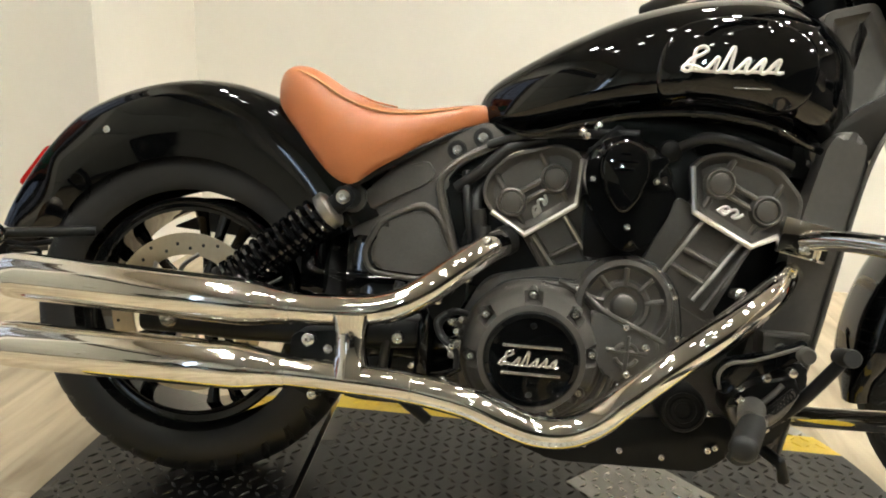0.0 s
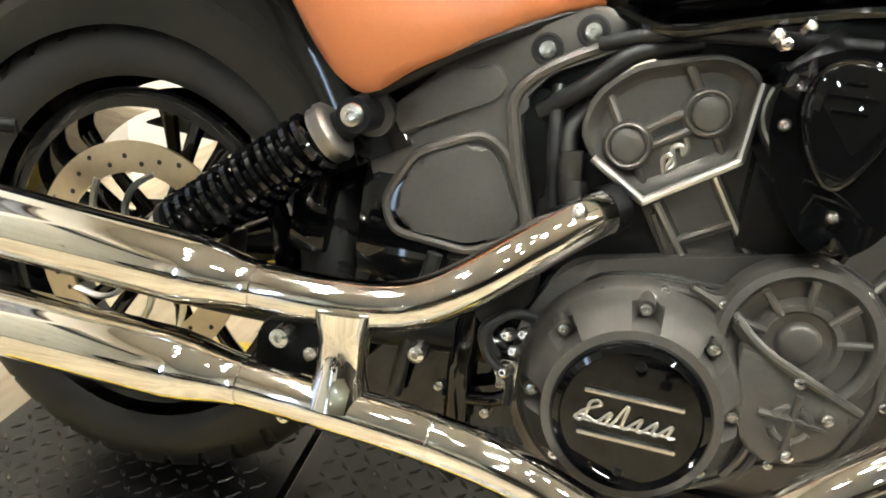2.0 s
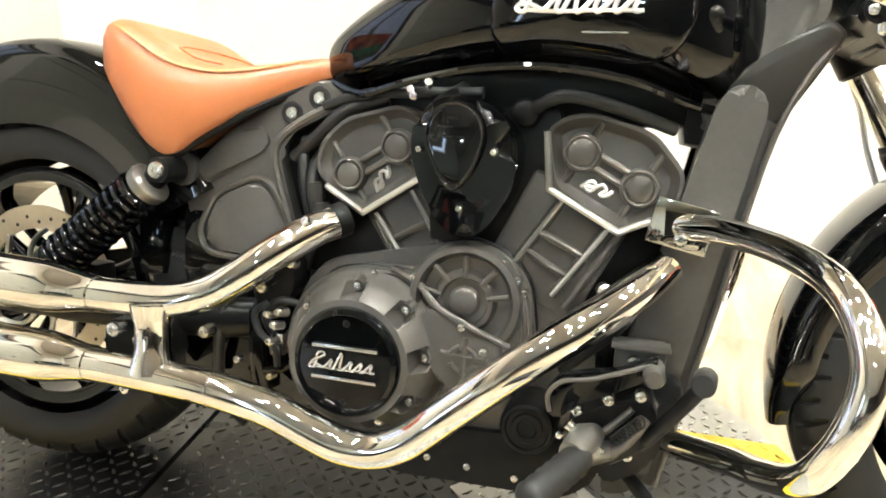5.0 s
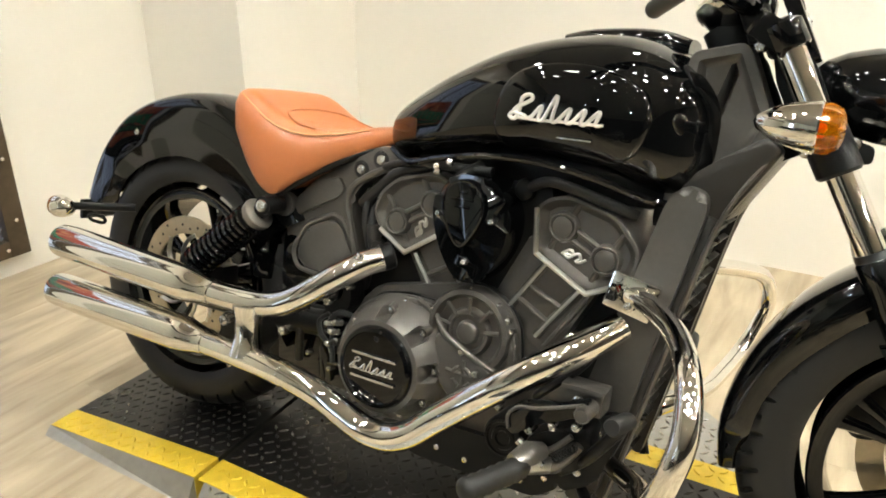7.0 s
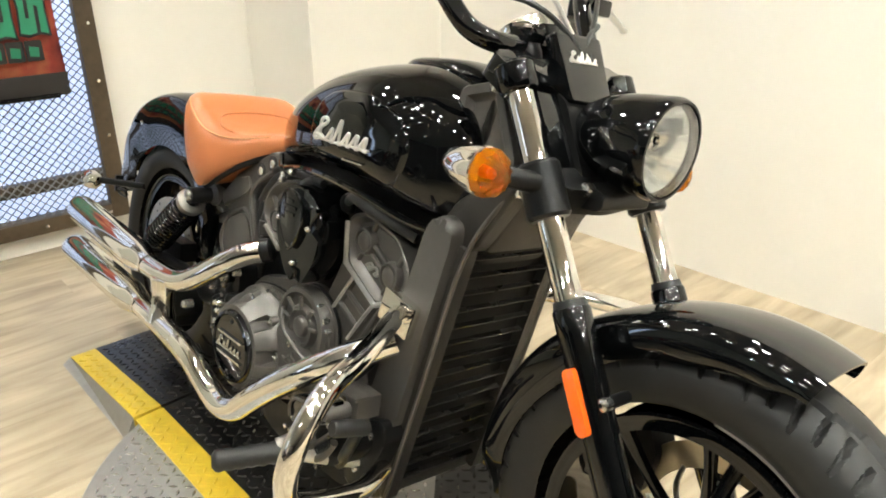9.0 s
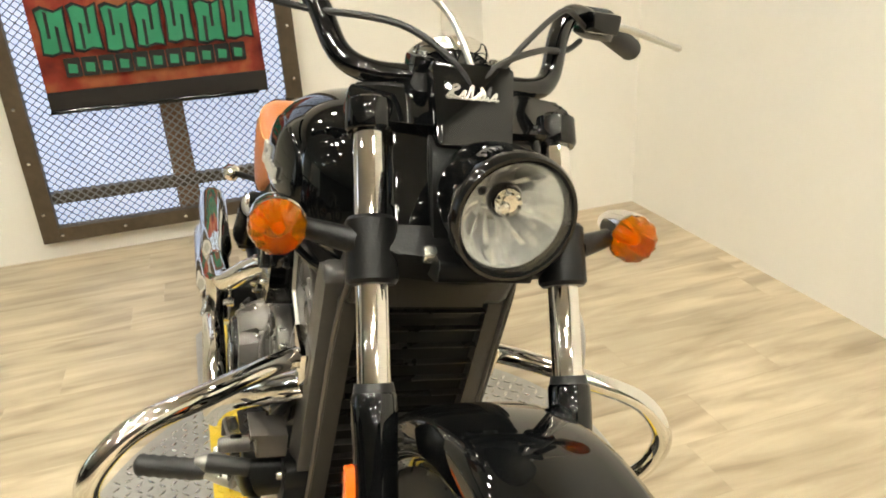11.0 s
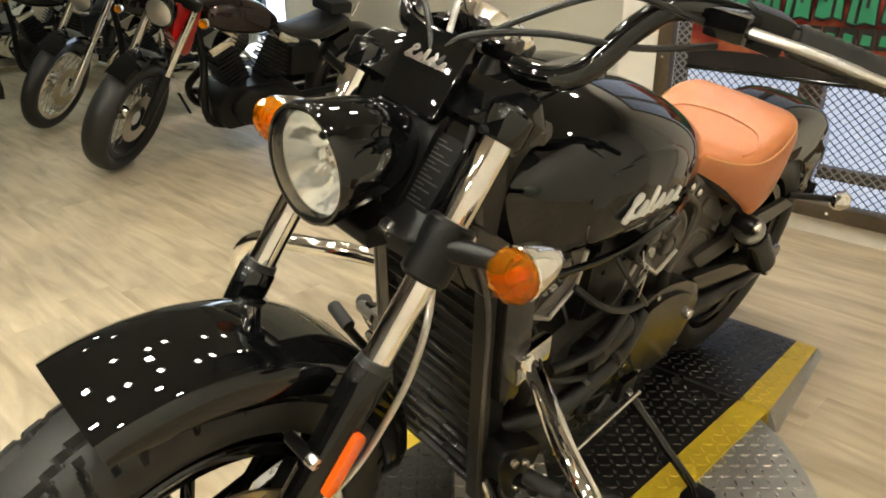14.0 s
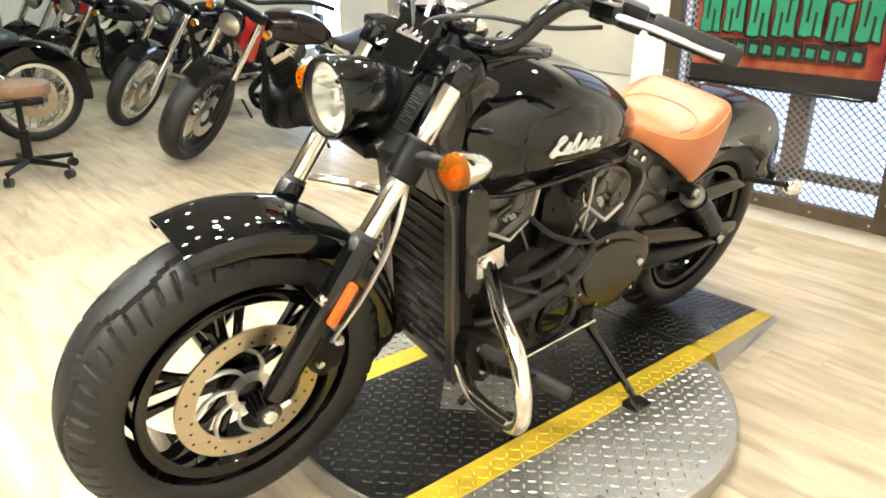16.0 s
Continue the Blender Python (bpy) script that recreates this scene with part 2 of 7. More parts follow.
def add_tube(bm, pts, r, seg=14, cap=True, closed=False, flat=1.0):
    """A tube along pts; r: one radius or one for each point."""
    pts = [Vector(p) for p in pts]
    rs = r if isinstance(r, (list, tuple)) else [r] * len(pts)
    k = len(pts)
    tang = []
    for i in range(k):
        a, b = (pts[(i - 1) % k], pts[(i + 1) % k]) if closed else (pts[max(i - 1, 0)], pts[min(i + 1, k - 1)])
        tang.append((b - a).normalized())
    up = Vector((0, 0, 1)) if abs(tang[0].z) < 0.9 else Vector((1, 0, 0))
    u = tang[0].cross(up).normalized()
    rings = []
    for i in range(k):
        u = (u - tang[i] * u.dot(tang[i])).normalized()
        v = tang[i].cross(u)
        rings.append([pts[i] + rs[i] * (math.cos(2 * math.pi * j / seg) * u + flat * math.sin(2 * math.pi * j / seg) * v) for j in range(seg)])
    rings_to(bm, rings, cap, closed)


def tube(pts, r, seg=14, cap=True, closed=False, flat=1.0):
    bm = bmesh.new()
    add_tube(bm, pts, r, seg, cap, closed, flat)
    return bm


def add_lathe(bm, profile, seg=32, m=None, closed=False, cap=True):
    """Turns (radius, height) pairs round z, and lays the result by m."""
    rings = []
    for r, h in profile:
        rings.append([Vector((max(r, 1e-4) * math.cos(2 * math.pi * j / seg), max(r, 1e-4) * math.sin(2 * math.pi * j / seg), h)) for j in range(seg)])
    if m is not None:
        rings = [[m @ q for q in ring] for ring in rings]
    rings_to(bm, rings, cap and not closed, closed)


def lathe(profile, seg=32, m=None, closed=False, cap=True):
    bm = bmesh.new()
    add_lathe(bm, profile, seg, m, closed, cap)
    return bm


def add_slab(bm, outline, h0, h1, m=None, bevel=0.0, seg=2):
    """A polygon (x, y) raised from h0 to h1, its upper rim rounded."""
    t = bmesh.new()
    lo = [t.verts.new((x, y, h0)) for x, y in outline]
    hi = [t.verts.new((x, y, h1)) for x, y in outline]
    n = len(outline)
    t.faces.new(lo[::-1])
    top = t.faces.new(hi)
    for i in range(n):
        t.faces.new((lo[i], lo[(i + 1) % n], hi[(i + 1) % n], hi[i]))
    if bevel:
        bmesh.ops.bevel(t, geom=list(top.edges), offset=bevel, segments=seg, profile=0.6, affect="EDGES", clamp_overlap=True)
    if m is not None:
        t.transform(m)
    merge(bm, t)


def slab(outline, h0, h1, m=None, bevel=0.0, seg=2):
    bm = bmesh.new()
    add_slab(bm, outline, h0, h1, m, bevel, seg)
    return bm


def side(s, y=0.0):
    """Lays a drawing (x ahead, y up, z outward) on the bike's right (s = -1) or left (s = 1) side, y metres out."""
    return Matrix(((1, 0, 0, 0), (0, 0, s, s * y), (0, 1, 0, 0), (0, 0, 0, 1)))


def axis(a, b):
    """Lays the z axis from a towards b."""
    a, b = Vector(a), Vector(b)
    return Matrix.Translation(a) @ (b - a).to_track_quat("Z", "Y").to_matrix().to_4x4()


def rounded(points, r, n=4):
    """A polygon with its corners rounded."""
    out = []
    k = len(points)
    for i in range(k):
        a, b, c = (Vector(points[(i + j) % k]) for j in (-1, 0, 1))
        d1, d2 = (a - b), (c - b)
        q = min(r, d1.length * 0.45, d2.length * 0.45)
        p1, p2 = b + d1.normalized() * q, b + d2.normalized() * q
        for s in range(n + 1):
            t = s / n
            v = (1 - t) ** 2 * p1 + 2 * t * (1 - t) * b + t * t * p2
            out.append((v.x, v.y))
    return out


def bolt(parent, p, d, r=0.007, h=0.006, name="bolt", material=None, label=""):
    """A socket-head bolt at p that points along d."""
    m = axis(p, Vector(p) + Vector(d))
    bm = lathe([(r, -0.004), (r, h * 0.55), (r * 0.86, h * 0.88), (r * 0.5, h), (r * 0.36, h), (r * 0.30, h * 0.75), (0, h * 0.72)], 14, m)
    return part(name, bm, material or BOLT, parent, label)


def script(bm, m, L, H, r, flip=1):
    """A flowing line like handwriting, with no letters in it: one tall loop, then slanted waves."""
    pts = [(-0.50, 0.20), (-0.455, 0.42), (-0.36, 0.62), (-0.30, 0.80), (-0.335, 0.95), (-0.41, 0.80), (-0.43, 0.30), (-0.47, -0.05), (-0.53, 0.02), (-0.50, 0.18), (-0.40, 0.14), (-0.31, 0.02)]
    for k in range(5):
        u = -0.25 + 0.15 * k
        tall = 0.92 if k == 1 else 0.50
        pts += [(u + 0.045, tall), (u + 0.065, tall * 0.9), (u + 0.035, 0.05), (u + 0.085, 0.02)]
    p3 = [m @ Vector((flip * x * L, y * H, 0.0)) for x, y in pts]
    add_tube(bm, curve(p3, 4), r, 6)
    q3 = [m @ Vector((flip * x * L, y * H, -r * 0.3)) for x, y in ((-0.46, 0.0), (-0.2, -0.03), (0.1, 0.02), (0.46, 0.04))]
    add_tube(bm, curve(q3, 4), r * 0.8, 6)


# ---- the room ----
FLOOR_Z = -0.055
FLOOR = tagged(finish("floor", box((1.6, -3.0, FLOOR_Z - 0.06), (8.2, 11.2, 0.1)), mat("dark_floor_bed", (0.12, 0.09, 0.06), 0.7, vary=0.2), smooth=0), "pale oak vinyl plank floor of a showroom", "floor", kind="structure")


def wall(name, c, s, label, material=None):
    return tagged(finish(name, box(c, s), material or WALLP, smooth=0), label, "wall", kind="structure")


BX = -2.0
DY0, DY1 = -3.42, -1.08      # the garage door's opening
# walls in this colour are darkened so gloss paint and chrome mirror dark surroundings
DARKREFL = mat("dark_reflection_wall", (0.06, 0.053, 0.046), 0.6, grain=0.03, vary=0.08, scale=30)
wall("wall_back_low", (BX - 0.06, -0.275, -0.015), (0.12, 1.16, 0.08), "off-white painted wall below a mesh screen")
wall("wall_back_side", (BX - 0.06, 0.68, 1.40), (0.12, 0.75, 2.92), "plain off-white painted wall")
wall("wall_back_post", (BX - 0.06, -0.967, 1.40), (0.12, 0.225, 2.92), "narrow white painted wall beside a garage door")
wall("wall_back_head", (BX - 0.06, -0.275, 2.455), (0.12, 1.16, 0.81), "white wall above a mesh screen")
wall("wall_jog", (BX + 0.26, 1.38, 1.40), (0.52, 0.80, 2.92), "off-white wall that steps forward into the room")
wall("wall_left", (1.8, 1.75, 1.40), (7.8, 0.12, 2.92), "large plain off-white painted wall")
wall("wall_right", (1.6, -8.5, 1.40), (8.2, 0.12, 2.92), "far showroom wall, darkened so gloss and chrome reflect dark", DARKREFL)
wall("wall_front", (5.7, -3.2, 1.40), (0.12, 10.5, 2.92), "unseen wall behind the camera, darkened for dark reflections", DARKREFL)
wall("wall_back_far", (BX - 0.06, -6.36, 1.40), (0.12, 4.16, 2.92), "white wall beyond the garage door")
wall("wall_back_jamb", (BX - 0.06, -3.65, 1.40), (0.12, 0.46, 2.92), "white painted pier beside the garage door")
wall("wall_back_head_door", (BX - 0.06, -2.25, 2.6), (0.12, 2.34, 0.5), "white wall above the garage door")
wall("door_reveal", (BX - 0.22, DY1 + 0.06, 1.40), (0.20, 0.12, 2.92), "white painted side of the door opening")
wall("door_reveal_far", (BX - 0.22, DY0 - 0.06, 1.40), (0.20, 0.12, 2.92), "white painted side of the door opening")
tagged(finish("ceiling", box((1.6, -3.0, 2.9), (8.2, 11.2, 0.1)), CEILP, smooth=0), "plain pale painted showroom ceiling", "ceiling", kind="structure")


def ceiling_light(m, size, glow, label):
    lamp = empty("ceiling_light", label, "ceiling light", m, "showroom ceiling lamps")
    bm = bmesh.new()
    e, o = size / 2 + 0.015, size + 0.06
    for sx, sy, lx, ly in ((0, e, o, 0.03), (0, -e, o, 0.03), (e, 0, 0.03, size), (-e, 0, 0.03, size)):
        add_box(bm, (sx, sy, -0.012), (lx, ly, 0.024))
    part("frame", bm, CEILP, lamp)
    part("diffuser", box((0, 0, -0.004), (size, size, 0.008)), glow, lamp, "glowing warm white diffuser")
    return lamp


spots = [(0.3 + 1.05 * i + 0.25 * (j % 2), -1.1 + 1.1 * j) for i in range(5) for j in range(3)]
# two lamps added near the back wall to brighten the wall step's side
spots += [(-1.25, -0.9), (-1.3, -0.2)]
first = ceiling_light(pose(*spots[0], 2.85), 0.11, GLOW, "small square lit ceiling lamp in a white frame")
for x, y in spots[1:]:
    copy_thing(first, pose(x, y, 2.85))
# added fill, out of view: brightens the far showroom and tints it cool
far = ceiling_light(pose(0.2, -4.6, 2.85), 0.11, COOLFILL, "added cool fill lamp over the far showroom")
for x, y in ((2.0, -4.8), (-0.9, -5.9)):
    copy_thing(far, pose(x, y, 2.85))
# weaker lamps in loose rows along the back of the showroom
rng = random.Random(11)
second = ceiling_light(pose(1.15, -0.62, 2.85), 0.09, DIMGLOW, "small weak ceiling lamp in a pale frame")
for y, n in ((-0.72, 4), (-1.55, 5), (-2.5, 2)):
    for i in range(n):
        copy_thing(second, pose(0.85 - 0.52 * i + rng.uniform(-0.16, 0.16), y + rng.uniform(-0.16, 0.16), 2.85, 0, 0, rng.uniform(0, 40)))


# ---- garage door ----
door = empty("garage_door", "closed white sectional garage door with steel hardware", "garage door", pose(BX - 0.20, -2.25, FLOOR_Z))
for i in range(4):
    part("door_panel", box((0, 0, 0.285 + i * 0.56), (0.05, 2.30, 0.552), 0.006), DOORP, door)
part("bottom_seal", box((0.005, 0, 0.006), (0.06, 2.30, 0.03), 0.003), HOSE, door, "black rubber bottom seal")


def hinge(y, z):
    bm = bmesh.new()
    add_slab(bm, rounded([(-0.03, -0.07), (0.03, -0.07), (0.012, 0), (0.03, 0.07), (-0.03, 0.07), (-0.012, 0)], 0.01), 0, 0.006, pose(0.026, y, z, 90, 0, 90))
    add_tube(bm, [(0.036, y - 0.03, z), (0.036, y + 0.03, z)], 0.007, 8)
    part("hinge", bm, ALU, door, "grey steel hinge")


for yy in (1.07, 0.02, -1.05):
    for zz in (0.565, 1.125):
        hinge(yy, zz)
bm = tube(curve([(0.03, 0.02, 0.74), (0.07, 0.02, 0.72), (0.075, 0.02, 0.66), (0.07, 0.03, 0.60), (0.03, 0.04, 0.56)], 5), 0.008, 8)
part("door_handle", bm, DARK, door, "dark bent steel pull handle")
for ys in (1, -1):
    bm = bmesh.new()
    add_box(bm, (0.05, ys * 1.155, 1.1), (0.05, 0.012, 2.2), 0.002)
    add_box(bm, (0.035, ys * 1.135, 1.1), (0.006, 0.03, 2.2), 0.002)
    part("track", bm, ALU, door, "galvanised steel door track")


# ---- mesh screen with banner ----
screen = empty("mesh_screen", "expanded metal security screen in a brown steel frame", "screen", pose(BX + 0.02, -0.275, 0))
SY0, SY1, SZ0, SZ1 = -0.58, 0.58, 0.03, 2.05
for nm, c, s in (("frame_rail", (0.012, 0, SZ0 + 0.03), (0.045, 1.04, 0.06)), ("frame_rail", (0.012, 0, SZ1), (0.045, 1.04, 0.06)),
                 ("frame_post", (0.014, SY0 + 0.035, 1.055), (0.045, 0.07, 2.05)), ("frame_post", (0.014, SY1 - 0.035, 1.055), (0.045, 0.07, 2.05))):
    part(nm, box(c, s, 0.004), STEEL, screen)
part("mullion", box((-0.22, 0.022, 1.05), (0.06, 0.10, 2.2), 0.004), WOOD, screen, "brown wooden post behind the mesh")
part("lower_rail", box((-0.20, 0, 0.16), (0.05, 1.3, 0.05), 0.004), STEEL, screen)
for yy in (SY0 + 0.03, SY1 - 0.03):
    for k in range(9):
        bolt(screen, (0.036, yy, 0.16 + 0.22 * k), (1, 0, 0), 0.008, 0.006, "frame_screw")
for k in range(5):
    bolt(screen, (0.034, -0.5 + 0.25 * k, SZ0 + 0.03), (1, 0, 0), 0.008, 0.006, "frame_screw")
bm = bmesh.new()
dy, dz = 0.036, 0.0165
ny, nz = int(1.12 / dy), int(1.92 / dz)
for i in range(-ny * 3, ny * 3):
    for s in (1, -1):
        # a strand rises dz for each half diamond dy / 2
        y0, z0 = i * dy, SZ0 + 0.03
        sl = s * (dy / 2) / dz
        ya, yb_, za, zb = -0.53, 0.53, SZ0 + 0.03, SZ1 - 0.03
        z1 = za
        z2 = zb
        lo = z1 if ya <= y0 <= yb_ else za + ((ya if sl > 0 else yb_) - y0) / sl
        hi = za + ((yb_ if sl > 0 else ya) - y0) / sl
        lo, hi = max(lo, za), min(hi, zb)
        if hi - lo < 0.02 or lo < za - 1e-6:
            continue
        p, q = Vector((0, y0 + sl * (lo - za), lo)), Vector((0, y0 + sl * (hi - za), hi))
        d = (q - p).normalized()
        w = Vector((0, -d.z, d.y)) * 0.0026
        t = Vector((0.0018, 0, 0))
        x0 = Vector((0.002 if s > 0 else -0.002, 0, 0))
        c = [p + w + t + x0, p - w + t + x0, p - w - t + x0, p + w - t + x0]
        e = [v + (q - p) for v in c]
        a = [bm.verts.new(v) for v in c]
        b = [bm.verts.new(v) for v in e]
        for j in range(4):
            bm.faces.new((a[j], a[(j + 1) % 4], b[(j + 1) % 4], b[j]))
tagged(part("expanded_mesh", bm, MESHM, screen, "grey expanded metal mesh", smooth=0), kind="stuff")
tagged(finish("backdrop", box((BX - 0.6, -0.27, 1.1), (0.02, 1.5, 2.6)), SKYGLOW, smooth=0), "cool bluish daylight beyond the mesh screen", "backdrop", kind="structure")

banner = empty("banner", "red and orange vinyl banner with green lettering shapes", "banner", pose(BX + 0.065, -0.265, 0))
BW, BZ0, BZ1 = 0.425, 0.565, 1.20
bm = bmesh.new()
rings = []
for k in range(2):
    rings.append([])
    for i in range(25):
        u = i / 24
        rings[-1].append(Vector((0.004 * math.sin(9 * u) + (0.004 if k else 0), -BW + 2 * BW * u, 0)))
grid = []
for j in range(13):
    v = j / 12
    row = []
    for i in range(25):
        u = i / 24
        row.append(bm.verts.new((0.004 * math.sin(9 * u) + 0.006 * math.sin(5 * v + 2 * u), -BW + 2 * BW * u, BZ0 + (BZ1 - BZ0) * v + 0.008 * math.sin(3 * u))))
    grid.append(row)
for j in range(12):
    for i in range(24):
        bm.faces.new((grid[j][i], grid[j][i + 1], grid[j + 1][i + 1], grid[j + 1][i]))
bmesh.ops.solidify(bm, geom=list(bm.faces), thickness=0.002)
part("cloth", bm, BANNER, banner)
part("hem", box((0.012, 0, BZ0 + 0.045), (0.006, 2 * BW, 0.085), 0.002), INK, banner, "black lower band")
part("hem_rod", tube([(0.02, -BW, BZ0 + 0.01), (0.022, BW * 0.9, BZ0 + 0.004)], 0.009, 10), GLOSS, banner, "shiny black rod at the lower hem")
# letter-like green blocks with black edges, and a row of small black bars
for k in range(7):
    m = pose(0.016, -0.345 + 0.115 * k, 0.800 + 0.008 * math.sin(2.1 * k), 90, 0, 90)
    h = 0.160 + 0.012 * math.sin(3.3 * k)
    o = [(-0.042, 0.004), (-0.018, -0.004), (0.012, 0.006), (0.040, -0.002), (0.037, h * 0.45), (0.042, h), (0.014, h - 0.014), (-0.020, h + 0.004), (-0.040, h - 0.006), (-0.036, h * 0.5)]
    part("banner_block_edge", slab([(1.34 * a, 1.14 * (b - 0.075) + 0.075) for a, b in o], 0, 0.002, m), INK, banner)
    part("banner_block", slab([(1.15 * a, b) for a, b in o], 0.002, 0.004, m), GREEN, banner)
    for j in range(2):
        x0 = -0.024 + 0.030 * j
        z0 = 0.0 if (j + k) % 2 else 0.055
        part("banner_slit", slab([(x0, z0), (x0 + 0.012, z0), (x0 + 0.016, z0 + 0.095), (x0 + 0.004, z0 + 0.100)], 0.004, 0.0055, m), INK, banner)
for k in range(11):
    m = pose(0.024, -0.305 + 0.063 * k, 0.712, 90, 0, 90)
    part("banner_bar", slab(rounded([(-0.030, -0.008), (0.030, -0.008), (0.030, 0.066), (-0.030, 0.066)], 0.006, 2), 0, 0.002, m), INK, banner)
    part("banner_mark", slab([(-0.018, 0.010), (0.014, 0.006), (0.017, 0.040), (-0.015, 0.046)], 0.002, 0.004, m), GREEN, banner)

# ---- turntable with lane and ramp ----
DC, DR = Vector((0.035, 0.055)), 0.605
LC, LIN, LOUT, JX, SKEW = 0.051, 0.224, 0.2965, -0.517, 0.043   # lane centre, half widths, joint
table = empty("turntable", "round aluminium tread-plate turntable with a black and yellow lane", "turntable")
bm = lathe([(DR - 0.02, FLOOR_Z), (DR, FLOOR_Z), (DR, -0.005), (DR - 0.004, -0.001), (0, -0.001)], 96, pose(DC.x, DC.y, 0))
cut = bmesh.ops.bisect_plane(bm, geom=list(bm.verts) + list(bm.edges) + list(bm.faces), plane_co=(JX, 0, 0), plane_no=(1, SKEW, 0), clear_inner=True)
bmesh.ops.holes_fill(bm, edges=[e for e in bm.edges if e.is_boundary])
part("plate", bm, SILVER, table, "bare aluminium tread plate")


def joint(x, y):
    """How far (x, y) lies ahead of the skewed joint between the turntable and its ramp."""
    return x - JX + SKEW * y


def in_disc(x, y, e=0.0):
    return (x - DC.x) ** 2 + (y - DC.y) ** 2 < (DR - e) ** 2


def lane_outline(y0, y1):
    """The stretch of the plate between two lines along the lane."""
    o = []
    for k in range(13):
        y = y0 + (y1 - y0) * k / 12
        o.append((DC.x + math.sqrt(max(DR ** 2 - (y - DC.y) ** 2, 0)) - 0.004, y))
    return [(JX + 0.002 - SKEW * y0, y0)] + o + [(JX + 0.002 - SKEW * y1, y1)]


part("lane_deck", slab(lane_outline(LC - LIN, LC + LIN), -0.002, 0.0015), BLACKPL, table, "worn black painted tread plate", smooth=0)
part("lane_edge", slab(lane_outline(LC + LIN, LC + LOUT), -0.002, 0.0015), YELLOW, table, "worn yellow painted edge", smooth=0)
part("lane_edge", slab(lane_outline(LC - LOUT, LC - LIN), -0.002, 0.0015), YELLOW, table, "worn yellow painted edge", smooth=0)
CPX, CPY = 0.135, 0.06
part("centre_plate", slab([(CPX, CPY - 0.142), (CPX + 0.142, CPY), (CPX, CPY + 0.142), (CPX - 0.142, CPY)], 0.0015, 0.0045), SILVER, table, "bare square steel cover plate", smooth=0)


def treads(inside, z_at, step=0.0255):
    """Raised lozenges of tread plate where inside(x, y) holds."""
    bm = bmesh.new()
    for i in range(-44, 44):
        for j in range(-44, 44):
            x, y = i * step, j * step
            if not inside(x, y):
                continue
            z = z_at(x, y)
            a = radians(45 if (i + j) % 2 else -45)
            u, v = Vector((math.cos(a), math.sin(a), 0)), Vector((-math.sin(a), math.cos(a), 0))
            u.z = (z_at(x + u.x * 0.01, y) - z) * 100
            c = Vector((x, y, z))
            L, Wd, Hh = 0.0122, 0.0040, Vector((0, 0, 0.0022))
            lo = [bm.verts.new(c + u * L), bm.verts.new(c + v * Wd), bm.verts.new(c - u * L), bm.verts.new(c - v * Wd)]
            hi = [bm.verts.new(c + u * L * 0.7 + Hh), bm.verts.new(c + v * Wd * 0.5 + Hh), bm.verts.new(c - u * L * 0.7 + Hh), bm.verts.new(c - v * Wd * 0.5 + Hh)]
            bm.faces.new(hi)
            for k in range(4):
                bm.faces.new((lo[k], lo[(k + 1) % 4], hi[(k + 1) % 4], hi[k]))
    return bm


def in_centre(x, y):
    return abs(x - CPX) + abs(y - CPY) < 0.132


def top(x, y):
    return 0.0015


tagged(part("plate_treads", treads(lambda x, y: in_disc(x, y, 0.02) and abs(y - LC) > LOUT + 0.006 and joint(x, y) > 0.016, lambda x, y: -0.001), TREAD, table, smooth=0), kind="stuff")
tagged(part("deck_treads", treads(lambda x, y: in_disc(x, y, 0.02) and abs(y - LC) < LIN - 0.008 and joint(x, y) > 0.016 and not in_centre(x, y), top), TREADB, table, smooth=0), kind="stuff")
tagged(part("edge_treads", treads(lambda x, y: in_disc(x, y, 0.02) and LIN + 0.006 < abs(y - LC) < LOUT - 0.006 and joint(x, y) > 0.016, top), YELLOW, table, smooth=0), kind="stuff")
tagged(part("bare_treads", treads(lambda x, y: in_centre(x, y), lambda x, y: 0.0045), TREAD, table, smooth=0), kind="stuff")

ramp = empty("ramp", "low black tread-plate ramp with yellow edges", "ramp")
RX0, RX1 = -1.03, -0.53
RTOP, RLOW = 0.0, FLOOR_Z + 0.006


def ramp_z(x):
    return RLOW + (RTOP - RLOW) * (x - RX0) / (RX1 - RX0)


def rx1(y):
    return JX - 0.011 - SKEW * y


def taper(x, y):
    """The ramp's left side runs in a little towards its foot."""
    return y - 0.055 * max(0.0, (y - LC) / LOUT) * (JX - x) / (JX - RX0)


def ramp_half(x, y):
    return abs(y - LC) / (1 - (0.185 * (JX - x) / (JX - RX0) if y > LC else 0))


def ramp_slab(y0, y1, lift=0.0):
    bm = bmesh.new()
    v = [bm.verts.new(q) for q in ((RX0, taper(RX0, y0), FLOOR_Z), (rx1(y0), y0, FLOOR_Z), (rx1(y1), y1, FLOOR_Z), (RX0, taper(RX0, y1), FLOOR_Z),
                                   (RX0, taper(RX0, y0), ramp_z(RX0) + lift), (rx1(y0), y0, ramp_z(rx1(y0)) + lift), (rx1(y1), y1, ramp_z(rx1(y1)) + lift), (RX0, taper(RX0, y1), ramp_z(RX0) + lift))]
    for f in ((0, 1, 2, 3), (4, 7, 6, 5), (0, 4, 5, 1), (1, 5, 6, 2), (2, 6, 7, 3), (3, 7, 4, 0)):
        bm.faces.new([v[i] for i in f])
    return bm


